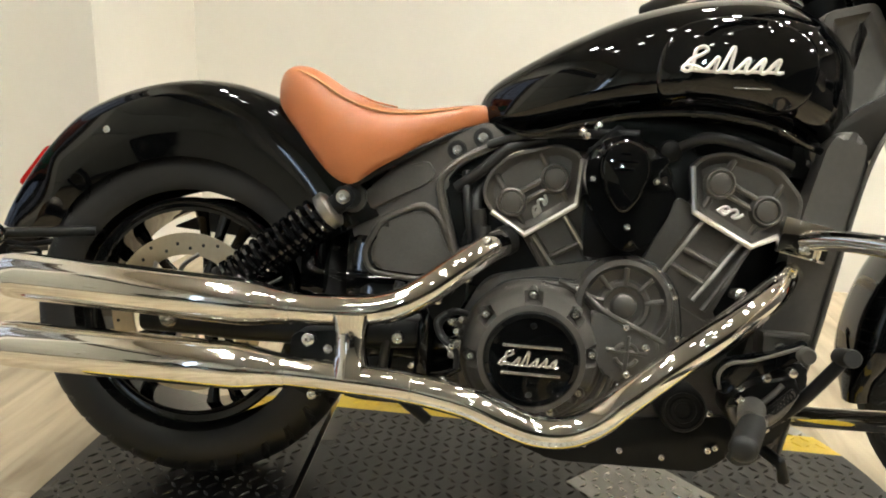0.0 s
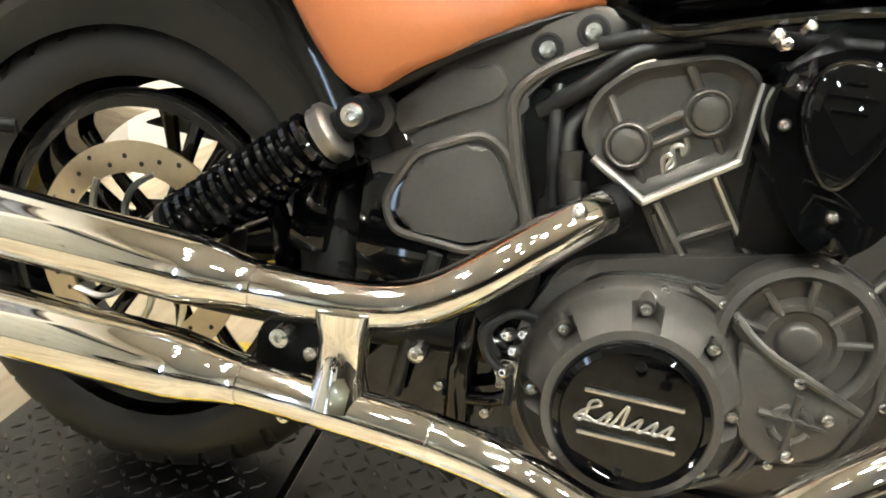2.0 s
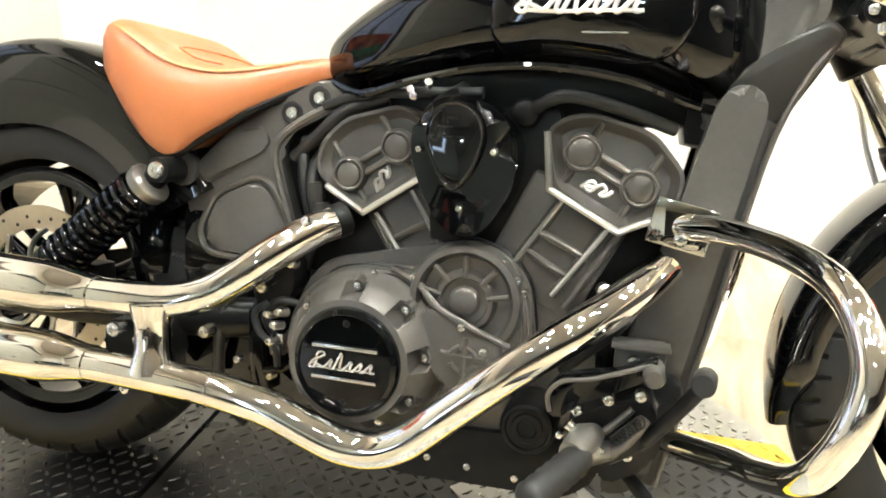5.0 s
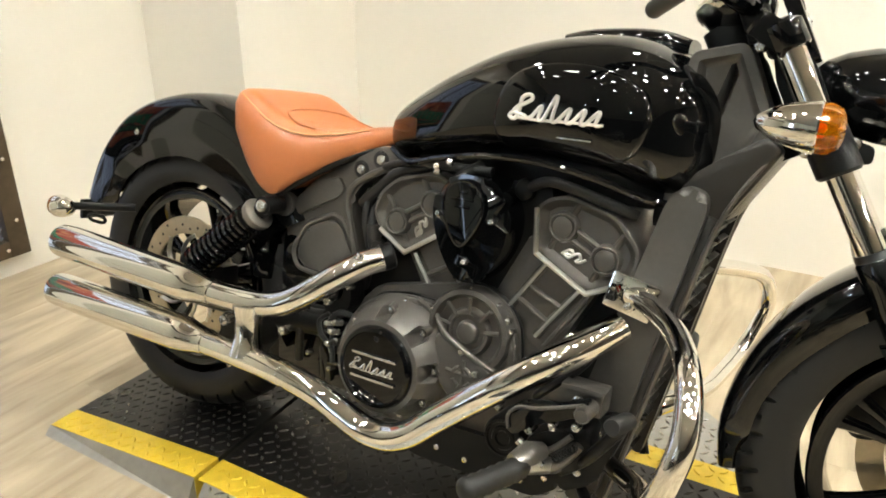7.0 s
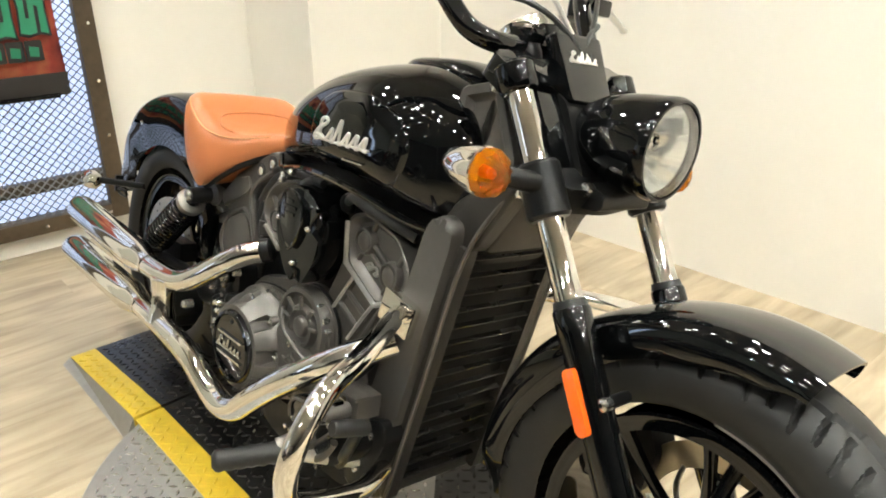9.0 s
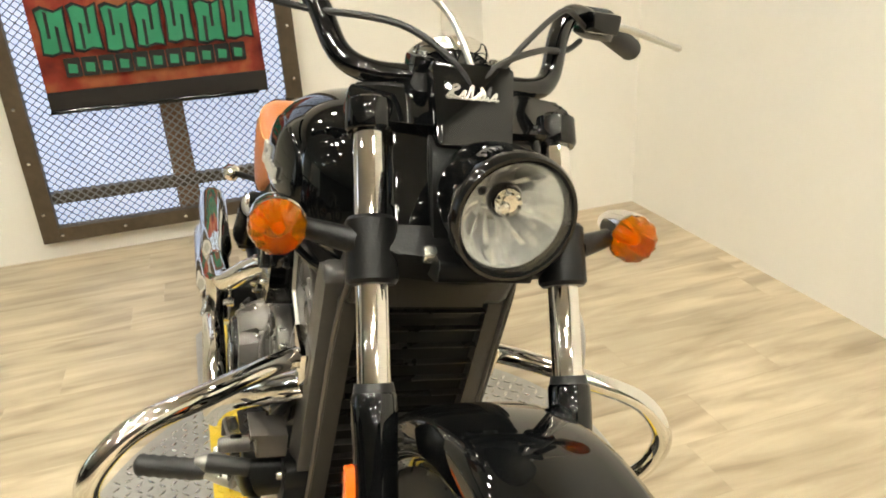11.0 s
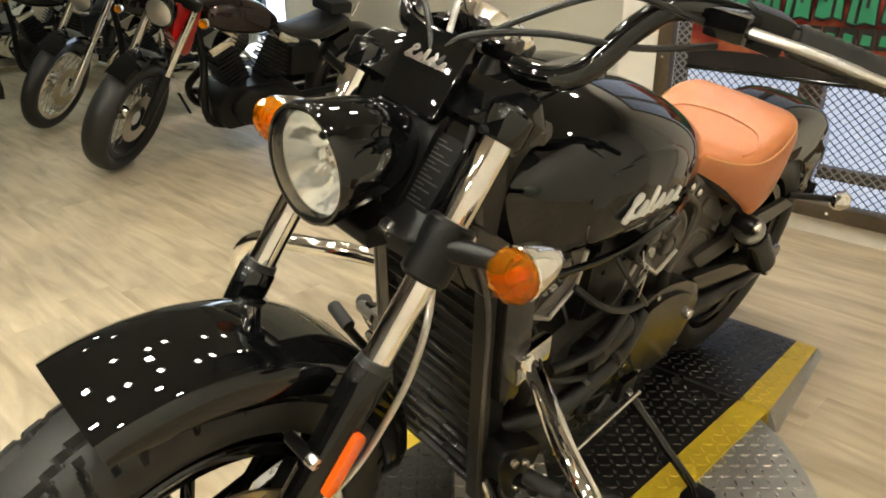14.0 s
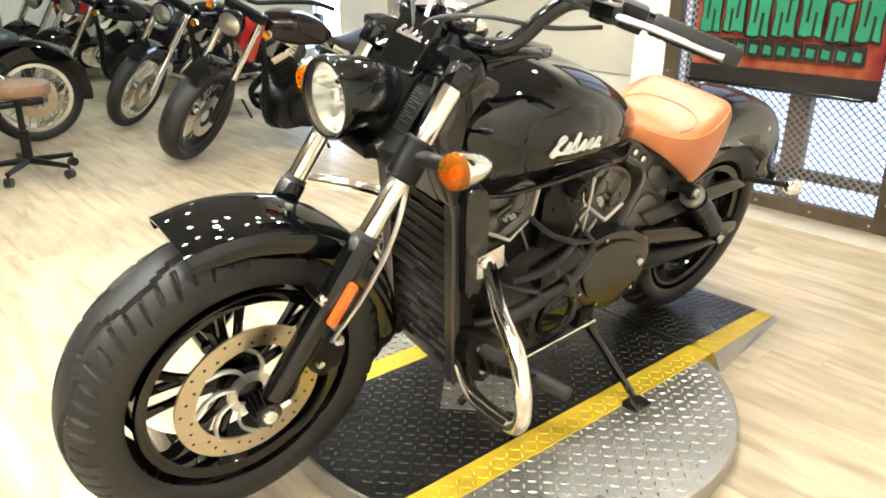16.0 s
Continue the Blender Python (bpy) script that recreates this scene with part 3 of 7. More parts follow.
part("ramp_deck", ramp_slab(LC - LIN, LC + LIN), BLACKPL, ramp, "worn black painted tread plate", smooth=0)
part("ramp_edge", ramp_slab(LC + LIN, LC + LOUT), YELLOW, ramp, "worn yellow painted edge", smooth=0)
part("ramp_edge", ramp_slab(LC - LOUT, LC - LIN), YELLOW, ramp, "worn yellow painted edge", smooth=0)
for s in (-1, 1):
    bm = bmesh.new()
    y0, y1 = LC + s * (LOUT + 0.001), LC + s * (LOUT + 0.03)
    v = [bm.verts.new(q) for q in ((RX0, taper(RX0, y0), FLOOR_Z), (rx1(y0), y0, FLOOR_Z), (rx1(y0), y0, ramp_z(rx1(y0)) - 0.002), (RX0, taper(RX0, y0), RLOW), (RX0 + 0.02, taper(RX0, y1), FLOOR_Z), (rx1(y0), y1, FLOOR_Z))]
    for f in ((0, 1, 2, 3), (3, 2, 5, 4), (0, 3, 4), (1, 5, 2), (0, 4, 5, 1)):
        bm.faces.new([v[i] for i in f])
    part("ramp_skirt", bm, SILVER, ramp, "sloping bare aluminium skirt", smooth=0)
tagged(part("ramp_treads", treads(lambda x, y: RX0 + 0.02 < x and joint(x, y) < -0.02 and ramp_half(x, y) < LIN - 0.008, lambda x, y: ramp_z(x)), TREADB, ramp, smooth=0), kind="stuff")
tagged(part("ramp_edge_treads", treads(lambda x, y: RX0 + 0.02 < x and joint(x, y) < -0.02 and LIN + 0.006 < ramp_half(x, y) < LOUT - 0.006, lambda x, y: ramp_z(x)), YELLOW, ramp, smooth=0), kind="stuff")


# ---- the motorcycle ----
BIKE = empty("motorcycle", "black cruiser motorcycle with tan leather solo seat and chrome exhausts", "motorcycle", pose(0, 0, 0.0053, -12.42, 0, 0))
FX, FZ, RX, RZ = 0.815, 0.314, -0.742, 0.306


def tyre_mesh(R, hw, groove, seg=840, across=52):
    """A tyre with a rounded crown and cut grooves, round the y axis."""
    bead = 0.208
    rc, rr = (R + bead) / 2, (R - bead) / 2
    bm = bmesh.new()
    rings = []
    for k in range(across + 1):
        ph = -2.2 + 4.4 * k / across
        y = hw * math.copysign(abs(math.sin(ph)) ** 0.92, math.sin(ph))
        r = rc + rr * math.copysign(abs(math.cos(ph)) ** 0.90, math.cos(ph))
        v = ph / 1.32
        ring = []
        for j in range(seg):
            a = 2 * math.pi * j / seg
            cut = 1.5 * groove(a, v) if abs(v) < 1 else 0.0
            ring.append(Vector(((r - cut) * math.sin(a), y, (r - cut) * math.cos(a))))
        rings.append(ring)
    rings_to(bm, rings, cap=False)
    return bm


def front_groove(a, v):
    u = a * 30 / (2 * math.pi)
    w = abs(v)
    s = 0.5 if v > 0 else 0.0
    best = 0.0
    # slanted cuts towards the shoulder, long and short by turns
    lean = 0.42 * (w - 0.5)
    for off, w0, w1 in ((0.0, 0.42, 0.99), (0.5, 0.48, 0.88)):
        p = (u + s + off - lean) % 1.0
        if w0 < w < w1:
            best = max(best, 0.006 * max(0.0, 1 - (abs(p - 0.5) / (0.085 - 0.03 * w)) ** 4))
    # a stepped zigzag groove round the crown
    z = (u / 3 + s) % 1.0
    step = 1 - abs(2 * z - 1) * 2
    d = abs(w - 0.30 - 0.085 * max(-1.0, min(1.0, 2.2 * step)))
    return max(best, 0.006 * max(0.0, 1 - (d / 0.048) ** 4))


def rear_groove(a, v):
    u = a * 34 / (2 * math.pi)
    w = abs(v)
    p = (u + (0.5 if v > 0 else 0) + 0.9 * w) % 1.0
    return 0.005 if 0.2 < w < 0.9 and abs(p - 0.5) < 0.10 else 0.0


YAX = pose(0, 0, 0, -90, 0, 0)


def wheel(name, x, z, R, hw, groove, disc_side, label):
    m = pose(x, 0, z)
    hr = hw * 0.74
    prof = [(0.191, -hr), (0.205, -hr), (0.212, -hr - 0.003), (0.216, -hr + 0.003), (0.203, -hr + 0.012), (0.196, -hr * 0.5), (0.196, hr * 0.5),
            (0.200, hr - 0.012), (0.216, hr - 0.003), (0.212, hr + 0.003), (0.205, hr), (0.191, hr), (0.188, hr * 0.4), (0.188, -hr * 0.4)]
    rim = part("wheel", lathe(prof, 96, YAX, closed=True), GLOSS, BIKE, label, m=m)
    part("tyre", tyre_mesh(R, hw, groove), RUBBER, rim, "black grooved rubber tyre", smooth=22)
    part("hub", lathe([(0.0, -0.055), (0.022, -0.055), (0.026, -0.05), (0.045, -0.045), (0.05, -0.02), (0.034, 0), (0.05, 0.02), (0.045, 0.045), (0.026, 0.05), (0.022, 0.055), (0, 0.055)], 32, YAX), GLOSS, rim)
    for g in range(5):
        for k in (-1, 0, 1):
            a = 2 * math.pi * g / 5 + 0.2
            b = a + k * 0.27
            c = a + k * 0.16
            p0 = Vector((0.040 * math.sin(c), 0.018 * (1 if k else -1), 0.040 * math.cos(c)))
            p1 = Vector((0.115 * math.sin(b * 0.5 + c * 0.5), 0.010 * (1 if k else -1), 0.115 * math.cos(b * 0.5 + c * 0.5)))
            p2 = Vector((0.193 * math.sin(b), 0.0, 0.193 * math.cos(b)))
            part("spoke", tube(curve([p0, p1, p2], 4), [0.010, 0.0095, 0.009, 0.0085, 0.008, 0.008, 0.0085, 0.010, 0.012], 8, flat=1.3), GLOSS, rim)
    s = disc_side
    y = s * 0.068
    disc = part("brake_disc", lathe([(0.108, y - 0.0025), (0.149, y - 0.0025), (0.149, y + 0.0025), (0.108, y + 0.0025)], 72, YAX, closed=True), DISC, rim, "drilled steel brake disc")
    for k in range(32):
        a = 2 * math.pi * k / 32
        r = 0.120 + 0.009 * (k % 3)
        pm = axis((r * math.sin(a), y + s * 0.0020, r * math.cos(a)), (r * math.sin(a), y + s * 0.02, r * math.cos(a)))
        part("disc_hole", lathe([(0.0036, 0), (0.0034, 0.0010), (0.0026, 0.0009), (0, 0.0008)], 8, pm), INK, disc)
    for k in range(8):
        bm = bmesh.new()
        a = 2 * math.pi * k / 8
        pts = [Vector((r * math.sin(a + t), y, r * math.cos(a + t))) for r, t in ((0.038, -0.5), (0.065, -0.36), (0.09, -0.12), (0.112, 0.16))]
        add_tube(bm, curve(pts, 4), 0.0065, 6, flat=0.6)
        part("carrier_arm", bm, ALU, rim)
    part("hub_ring", lathe([(0.028, y - 0.004), (0.046, y - 0.004), (0.046, y + 0.004), (0.028, y + 0.004)], 32, YAX, closed=True), ALU, rim)
    return rim


wheel("front", FX, FZ, 0.325, 0.071, front_groove, 1, "black cast wheel with fine spokes and grooved tyre")
wheel("rear", RX, RZ, 0.321, 0.078, rear_groove, -1, "black cast rear wheel with drilled disc")


def fender(name, x, z, a0, a1, rtop, rside, rin, hw, label, n=56):
    """A mudguard round an axle. Angles in degrees from straight up, forwards positive; the radii are functions of 0..1 along it."""
    rings = []
    for i in range(n + 1):
        u = i / n
        a = radians(a0 + (a1 - a0) * u)
        R, S, I, h = rtop(u), rside(u), rin(u), hw(u)
        b = I + (S - I) * 0.42
        pr = [(I, -h * 0.90), (b - 0.003, -h * 0.995), (b, -h), (S, -h)]
        for k in range(1, 8):
            t = k / 8
            ang = math.pi * t
            pr.append((S + (R - S) * math.sin(ang) ** 0.8, -h * math.copysign(abs(math.cos(ang)) ** 0.7, math.cos(ang))))
        pr += [(S, h), (b, h), (b - 0.003, h * 0.995), (I, h * 0.90)]
        inner = [(r - 0.004 if 3 < k < 11 else r, y - math.copysign(0.004, y) if abs(y) > 0.01 else y) for k, (r, y) in enumerate(pr)]
        ring = [Vector((x + r * math.sin(a), y, z + r * math.cos(a))) for r, y in pr + inner[::-1]]
        rings.append(ring)
    bm = bmesh.new()
    rings_to(bm, rings)
    return part(name, bm, GLOSS, BIKE, label, smooth=50)


def mixf(*ks):
    """Straight pieces between (u, value) pairs, softened."""
    def f(u):
        for (u0, v0), (u1, v1) in zip(ks, ks[1:]):
            if u <= u1:
                t = (u - u0) / (u1 - u0)
                t = t * t * (3 - 2 * t)
                return v0 + (v1 - v0) * t
        return ks[-1][1]
    return f


RF = fender("rear_fender", RX, RZ, -70, 60, mixf((0, 0.420), (0.14, 0.414), (0.32, 0.430), (0.6, 0.438), (1, 0.428)), mixf((0, 0.384), (0.14, 0.380), (0.32, 0.393), (0.6, 0.400), (1, 0.392)),
            mixf((0, 0.335), (0.08, 0.300), (0.4, 0.290), (0.8, 0.286), (1, 0.275)), mixf((0, 0.070), (0.2, 0.092), (0.4, 0.100), (1, 0.104)), "deep gloss black rear mudguard")
FF = fender("front_fender", FX, FZ, -103, 20, mixf((0, 0.352), (0.2, 0.352), (0.6, 0.358), (1, 0.366)), mixf((0, 0.335), (0.2, 0.333), (0.6, 0.334), (1, 0.340)),
            mixf((0, 0.322), (0.12, 0.30), (0.45, 0.285), (0.75, 0.295), (0.92, 0.308), (1, 0.330)), mixf((0, 0.03), (0.14, 0.075), (0.5, 0.088), (1, 0.086)), "gloss black front mudguard with pointed tip")
for s in (-1, 1):
    for x, z in ((-0.638, 0.644), (-0.900, 0.635)):
        bolt(RF, (x, s * 0.094, z), (0, s, 0), 0.008, 0.006, "fender_bolt")
    bolt(FF, (0.712, s * 0.130, 0.534), (0, s, 0), 0.010, 0.012, "fender_bolt")
    part("fender_strut", tube([(0.712, s * 0.082, 0.534), (0.712, s * 0.132, 0.534)], 0.009, 10), DARK, FF)


# ---- tank ----
def section_ring(x, w, zt, zb, zm, n=40, p=0.8, q=0.62):
    ring = []
    for j in range(n):
        a = 2 * math.pi * j / n
        c, s = math.cos(a), math.sin(a)
        y = w * math.copysign(abs(c) ** p, c)
        z = zm + ((zt - zm) * s ** q if s > 0 else -(zm - zb) * (-s) ** q)
        ring.append((x, y, z))
    return ring


def body_loft(stations, n=40, sub=6, p=0.8, q=0.62):
    """A smooth body through stations of (x, half width, top, bottom, height of the widest line)."""
    s = curve([(a[0], a[1], a[2]) for a in stations], sub)
    t = curve([(a[0], a[3], a[4]) for a in stations], sub)
    bm = bmesh.new()
    rings_to(bm, [[Vector(v) for v in section_ring(A.x, max(A.y, 0.002), A.z, B.y, B.z, n, p, q)] for A, B in zip(s, t)])
    return bm


TANK_ST = [(-0.225, 0.030, 0.722, 0.690, 0.706), (-0.205, 0.068, 0.757, 0.680, 0.716), (-0.15, 0.108, 0.796, 0.672, 0.730),
           (-0.06, 0.152, 0.846, 0.688, 0.752), (0.04, 0.182, 0.890, 0.703, 0.772), (0.14, 0.197, 0.914, 0.708, 0.782), (0.23, 0.196, 0.921, 0.698, 0.782),
           (0.30, 0.178, 0.908, 0.676, 0.778), (0.355, 0.145, 0.878, 0.668, 0.772), (0.395, 0.095, 0.84, 0.700, 0.770), (0.410, 0.04, 0.81, 0.73, 0.770)]


def tank_half(x, z):
    """Half the tank's width at x ahead and z up."""
    for p, q in zip(TANK_ST, TANK_ST[1:]):
        if p[0] <= x <= q[0]:
            k = (x - p[0]) / (q[0] - p[0])
            w, zt, zb, zm = (p[i] + (q[i] - p[i]) * k for i in (1, 2, 3, 4))
            e = (z - zm) / (zt - zm) if z > zm else (zm - z) / (zm - zb)
            sn = min(e, 0.999) ** (1 / 0.62)
            return w * math.sqrt(1 - sn * sn) ** 0.8
    return 0.0


TANK = part("fuel_tank", body_loft(TANK_ST, 56), GLOSS, BIKE, "gloss black teardrop fuel tank", smooth=60)
for s in (-1, 1):
    part("tank_seam", tube(curve([(-0.19, s * 0.085, 0.684), (-0.13, s * 0.118, 0.668), (-0.05, s * 0.148, 0.686), (0.05, s * 0.178, 0.703), (0.15, s * 0.190, 0.706), (0.24, s * 0.182, 0.694), (0.31, s * 0.15, 0.672), (0.36, s * 0.11, 0.664)], 6), 0.006, 8), GLOSS, TANK, "rolled lower seam of the tank")
    # the flat knee panel, standing a little proud
    po = [(0.072, 0.725), (0.060, 0.765), (0.070, 0.815), (0.100, 0.848), (0.170, 0.862), (0.240, 0.857), (0.295, 0.832), (0.312, 0.79), (0.300, 0.742), (0.262, 0.714), (0.17, 0.707), (0.10, 0.710)]
    po = [(v.x, v.y) for v in curve([(x, z, 0) for x, z in po], 4, True)]
    pc = (0.185, 0.785)
    bm = bmesh.new()
    rr = []
    for f_, lift in ((1.0, -0.006), (0.99, 0.0005), (0.965, 0.0030), (0.92, 0.0042), (0.7, 0.0050), (0.4, 0.0055), (0.12, 0.0055)):
        ring = []
        for x, z in po:
            x1, z1 = pc[0] + (x - pc[0]) * f_, pc[1] + (z - pc[1]) * f_
            y = tank_half(x1, z1)
            flat = 0.194 - 0.25 * abs(z1 - 0.785) - 0.5 * (x1 - 0.185) ** 2
            y = y + lift if f_ > 0.985 else max(y + 0.001, 0.6 * y + 0.4 * flat) + lift
            ring.append(Vector((x1, s * y, z1)))
        rr.append(ring)
    rings_to(bm, rr)
    part("knee_panel", bm, GLOSS, TANK, "flat gloss black side panel of the tank", smooth=50)
    bm = bmesh.new()
    script(bm, Matrix.Translation((0.178, s * 0.2035, 0.772)) @ side(s), 0.152, 0.038, 0.0033, 1 if s < 0 else -1)
    part("tank_emblem", bm, EMBLEM, TANK, "silver flowing metal emblem")
    part("emblem_line", box((0.205, s * 0.199, 0.748), (0.055, 0.003, 0.0022), 0.0008), BOLT, TANK)
part("filler_cap", lathe([(0.034, -0.01), (0.036, 0.0), (0.034, 0.006), (0.026, 0.009), (0, 0.010)], 32, axis((0.20, 0, 0.921), (0.20, 0, 1.0))), GLOSS, TANK, "flat black filler cap")
bm = body_loft([(0.10, 0.02, 0.921, 0.900, 0.905), (0.16, 0.055, 0.931, 0.900, 0.91), (0.26, 0.060, 0.935, 0.895, 0.91), (0.32, 0.05, 0.922, 0.880, 0.90)], 24, 5)
part("tank_console", bm, GLOSS, TANK, "raised gloss black console on the tank")

# ---- seat ----
SEAT_ST = [(-0.580, 0.070, 0.728, 0.727, 0.710), (-0.573, 0.108, 0.754, 0.749, 0.698), (-0.553, 0.134, 0.767, 0.763, 0.676), (-0.522, 0.150, 0.765, 0.764, 0.642), (-0.490, 0.158, 0.749, 0.754, 0.604),
           (-0.458, 0.159, 0.728, 0.738, 0.574), (-0.425, 0.157, 0.711, 0.722, 0.564), (-0.385, 0.148, 0.700, 0.706, 0.592), (-0.34, 0.132, 0.701, 0.701, 0.620), (-0.29, 0.110, 0.711, 0.707, 0.650),
           (-0.245, 0.085, 0.721, 0.716, 0.674), (-0.205, 0.066, 0.724, 0.720, 0.690), (-0.186, 0.045, 0.716, 0.713, 0.698)]


def seat_bm():
    a = curve([(s[0], s[1], s[2]) for s in SEAT_ST], 5)
    b = curve([(s[0], s[3], s[4]) for s in SEAT_ST], 5)
    rings = []
    for A, B in zip(a, b):
        w, zc, ze, zb = A.y, A.z, B.y, B.z
        ring = []
        N = 28
        for j in range(N + 1):
            t = -1 + 2 * j / N
            y = w * t
            e = abs(t)
            z = zc + (ze - zc) * e ** 2
            if e > 0.72:
                k = (e - 0.72) / 0.28
                z -= (ze - zb) * 0.34 * (1 - math.sqrt(max(0, 1 - k * k)))
            ring.append(Vector((A.x, y, z)))
        zs = ring[-1].z
        for f_, g in ((0.5, 1.0), (0.85, 0.985), (1.0, 0.94)):
            ring.append(Vector((A.x, w * g, zs + (zb - zs) * f_)))
        for g in (0.5, 0.0, -0.5):
            ring.append(Vector((A.x, w * g, zb + 0.006)))
        for f_, g in ((1.0, 0.94), (0.85, 0.985), (0.5, 1.0)):
            ring.append(Vector((A.x, -w * g, zs + (zb - zs) * f_)))
        rings.append(ring)
    bm = bmesh.new()
    rings_to(bm, rings)
    return bm


def seat_point(x, t):
    """A point of the seat's top at x, t of the half width out."""
    st = SEAT_ST
    for p, q in zip(st, st[1:]):
        if p[0] <= x <= q[0]:
            k = (x - p[0]) / (q[0] - p[0])
            w, zc, ze, zb = (p[i] + (q[i] - p[i]) * k for i in (1, 2, 3, 4))
            e = abs(t)
            z = zc + (ze - zc) * e ** 2
            if e > 0.72:
                kk = (e - 0.72) / 0.28
                z -= (ze - zb) * 0.34 * (1 - math.sqrt(max(0, 1 - kk * kk)))
            return Vector((x, w * t, z + 0.001))


SEAT = part("seat", seat_bm(), LEATHER, BIKE, "tan leather solo bucket seat with stitching", smooth=60)
for s in (-1, 1):
    part("stitched_seam", tube(curve([seat_point(x, s * t) for x, t in ((-0.562, 0.9), (-0.53, 0.93), (-0.49, 0.945), (-0.45, 0.95), (-0.41, 0.95), (-0.36, 0.95), (-0.30, 0.95), (-0.25, 0.93))], 5), 0.0022, 6), THREAD, SEAT, "pale stitched welt")
part("stitched_seam", tube(curve([seat_point(x, t) for x, t in ((-0.36, -0.80), (-0.40, -0.78), (-0.445, -0.6), (-0.462, -0.3), (-0.466, 0), (-0.462, 0.3), (-0.445, 0.6), (-0.40, 0.78), (-0.36, 0.8))], 5), 0.0018, 6), LEATHER, SEAT)
part("seat_pan", tube(curve([(-0.43, -0.13, 0.562), (-0.32, -0.112, 0.632), (-0.21, -0.055, 0.690)], 5), 0.008, 8), DARK, SEAT)
part("seat_pan", tube(curve([(-0.43, 0.13, 0.562), (-0.32, 0.112, 0.632), (-0.21, 0.055, 0.690)], 5), 0.008, 8), DARK, SEAT)

# ---- exhausts ----


def exhaust(z, head, label):
    ex = part("exhaust_pipe", tube(curve(head, 8), 0.0255, 22), CHROME, BIKE, label)
    x0 = head[-1][0]
    y0 = head[-1][1]
    muf = axis((x0 + 0.01, y0, head[-1][2]), (-0.985, y0 + 0.005, z))
    L = x0 + 0.01 + 0.985
    part("muffler", lathe([(0.024, 0.0), (0.0275, 0.0), (0.0275, 0.012), (0.030, 0.03), (0.035, 0.055), (0.0385, 0.08), (0.0395, L * 0.6), (0.0395, L - 0.03), (0.0385, L - 0.008), (0.0375, L), (0.0335, L), (0.032, L - 0.004), (0.030, L - 0.06), (0.0, L - 0.07)], 40, muf), CHROME, ex, "long round chrome muffler")
    part("muffler_core", lathe([(0.031, L - 0.055), (0.0, L - 0.056)], 32, muf), INK, ex, "dark muffler opening")
    return ex


UP = exhaust(0.371, [(-0.165, -0.128, 0.480), (-0.185, -0.150, 0.470), (-0.225, -0.180, 0.440), (-0.275, -0.205, 0.400), (-0.318, -0.218, 0.374), (-0.36, -0.224, 0.362), (-0.42, -0.228, 0.357), (-0.50, -0.230, 0.356)], "upper chrome exhaust pipe and muffler")
LOW = exhaust(0.256, [(0.305, -0.135, 0.462), (0.262, -0.185, 0.428), (0.20, -0.222, 0.383), (0.13, -0.240, 0.330), (0.05, -0.248, 0.262), (0.005, -0.249, 0.222), (-0.04, -0.249, 0.200), (-0.09, -0.248, 0.198), (-0.14, -0.247, 0.212), (-0.20, -0.246, 0.232), (-0.29, -0.245, 0.246), (-0.40, -0.243, 0.252), (-0.50, -0.241, 0.254)], "lower chrome exhaust pipe and muffler")
part("pipe_flange", lathe([(0.020, -0.02), (0.0255, -0.016), (0.0262, 0.002), (0.0258, 0.004)], 26, axis((-0.162, -0.125, 0.482), (-0.19, -0.155, 0.468))), DARK, UP, "black pipe flange")
bolt(UP, (-0.186, -0.173, 0.484), (-0.3, -1, 0.5), 0.0075, 0.006, "flange_bolt")
part("pipe_bracket", tube([(-0.392, -0.232, 0.352), (-0.391, -0.234, 0.335), (-0.390, -0.235, 0.325), (-0.389, -0.236, 0.290), (-0.388, -0.238, 0.278), (-0.387, -0.240, 0.255)], [0.034, 0.029, 0.026, 0.026, 0.029, 0.034], 26), CHROME, LOW, "round chrome post between the pipes")
for x in (-0.285,):
    part("pipe_joint", lathe([(0.0256, -0.002), (0.0262, -0.001), (0.0262, 0.001), (0.0256, 0.002)], 26, axis((x, -0.245 if x < 0 else -0.2385, 0.2455 if x < 0 else 0.337), (x - 0.1, -0.2445, 0.2480) if x < 0 else (x - 0.1, -0.255, 0.25))), CHROME, LOW)


# ---- engine ----
ENG = part("engine", slab(rounded([(-0.215, 0.20), (-0.15, 0.165), (0.14, 0.150), (0.235, 0.19), (0.225, 0.34), (0.17, 0.44), (0.05, 0.475), (-0.06, 0.45), (-0.19, 0.42), (-0.235, 0.33)], 0.03), -0.115, 0.115, side(-1), 0.012), SATIN, BIKE, "satin black V-twin engine with cast covers")

case_o = rounded([(-0.155, 0.412), (-0.09, 0.424), (-0.022, 0.421), (0.000, 0.452), (0.044, 0.474), (0.098, 0.455), (0.128, 0.420), (0.140, 0.345), (0.112, 0.268), (0.045, 0.252), (0.000, 0.215), (-0.095, 0.178), (-0.170, 0.205), (-0.208, 0.270), (-0.200, 0.345)], 0.02, 3)
part("engine_cover", slab(case_o, 0.10, 0.146, side(-1), 0.010, 3), SATIN, ENG, "cast satin black outer engine cover")
part("cover_lip", slab([(1.03 * (x + 0.03) - 0.03, 1.03 * (z - 0.33) + 0.33) for x, z in case_o], 0.118, 0.136, side(-1), 0.004), SATIN, ENG)
part("cover_rim", tube([((x + 0.03) * 0.955 - 0.03, -0.1465, (z - 0.33) * 0.955 + 0.33) for x, z in case_o], 0.0045, 8, closed=True, cap=False), SATIN, ENG)
part("cover_seam", tube([(1.035 * (x + 0.03) - 0.03, -0.127, 1.035 * (z - 0.33) + 0.33) for x, z in case_o], 0.0035, 6, closed=True, cap=False), DARK, ENG)
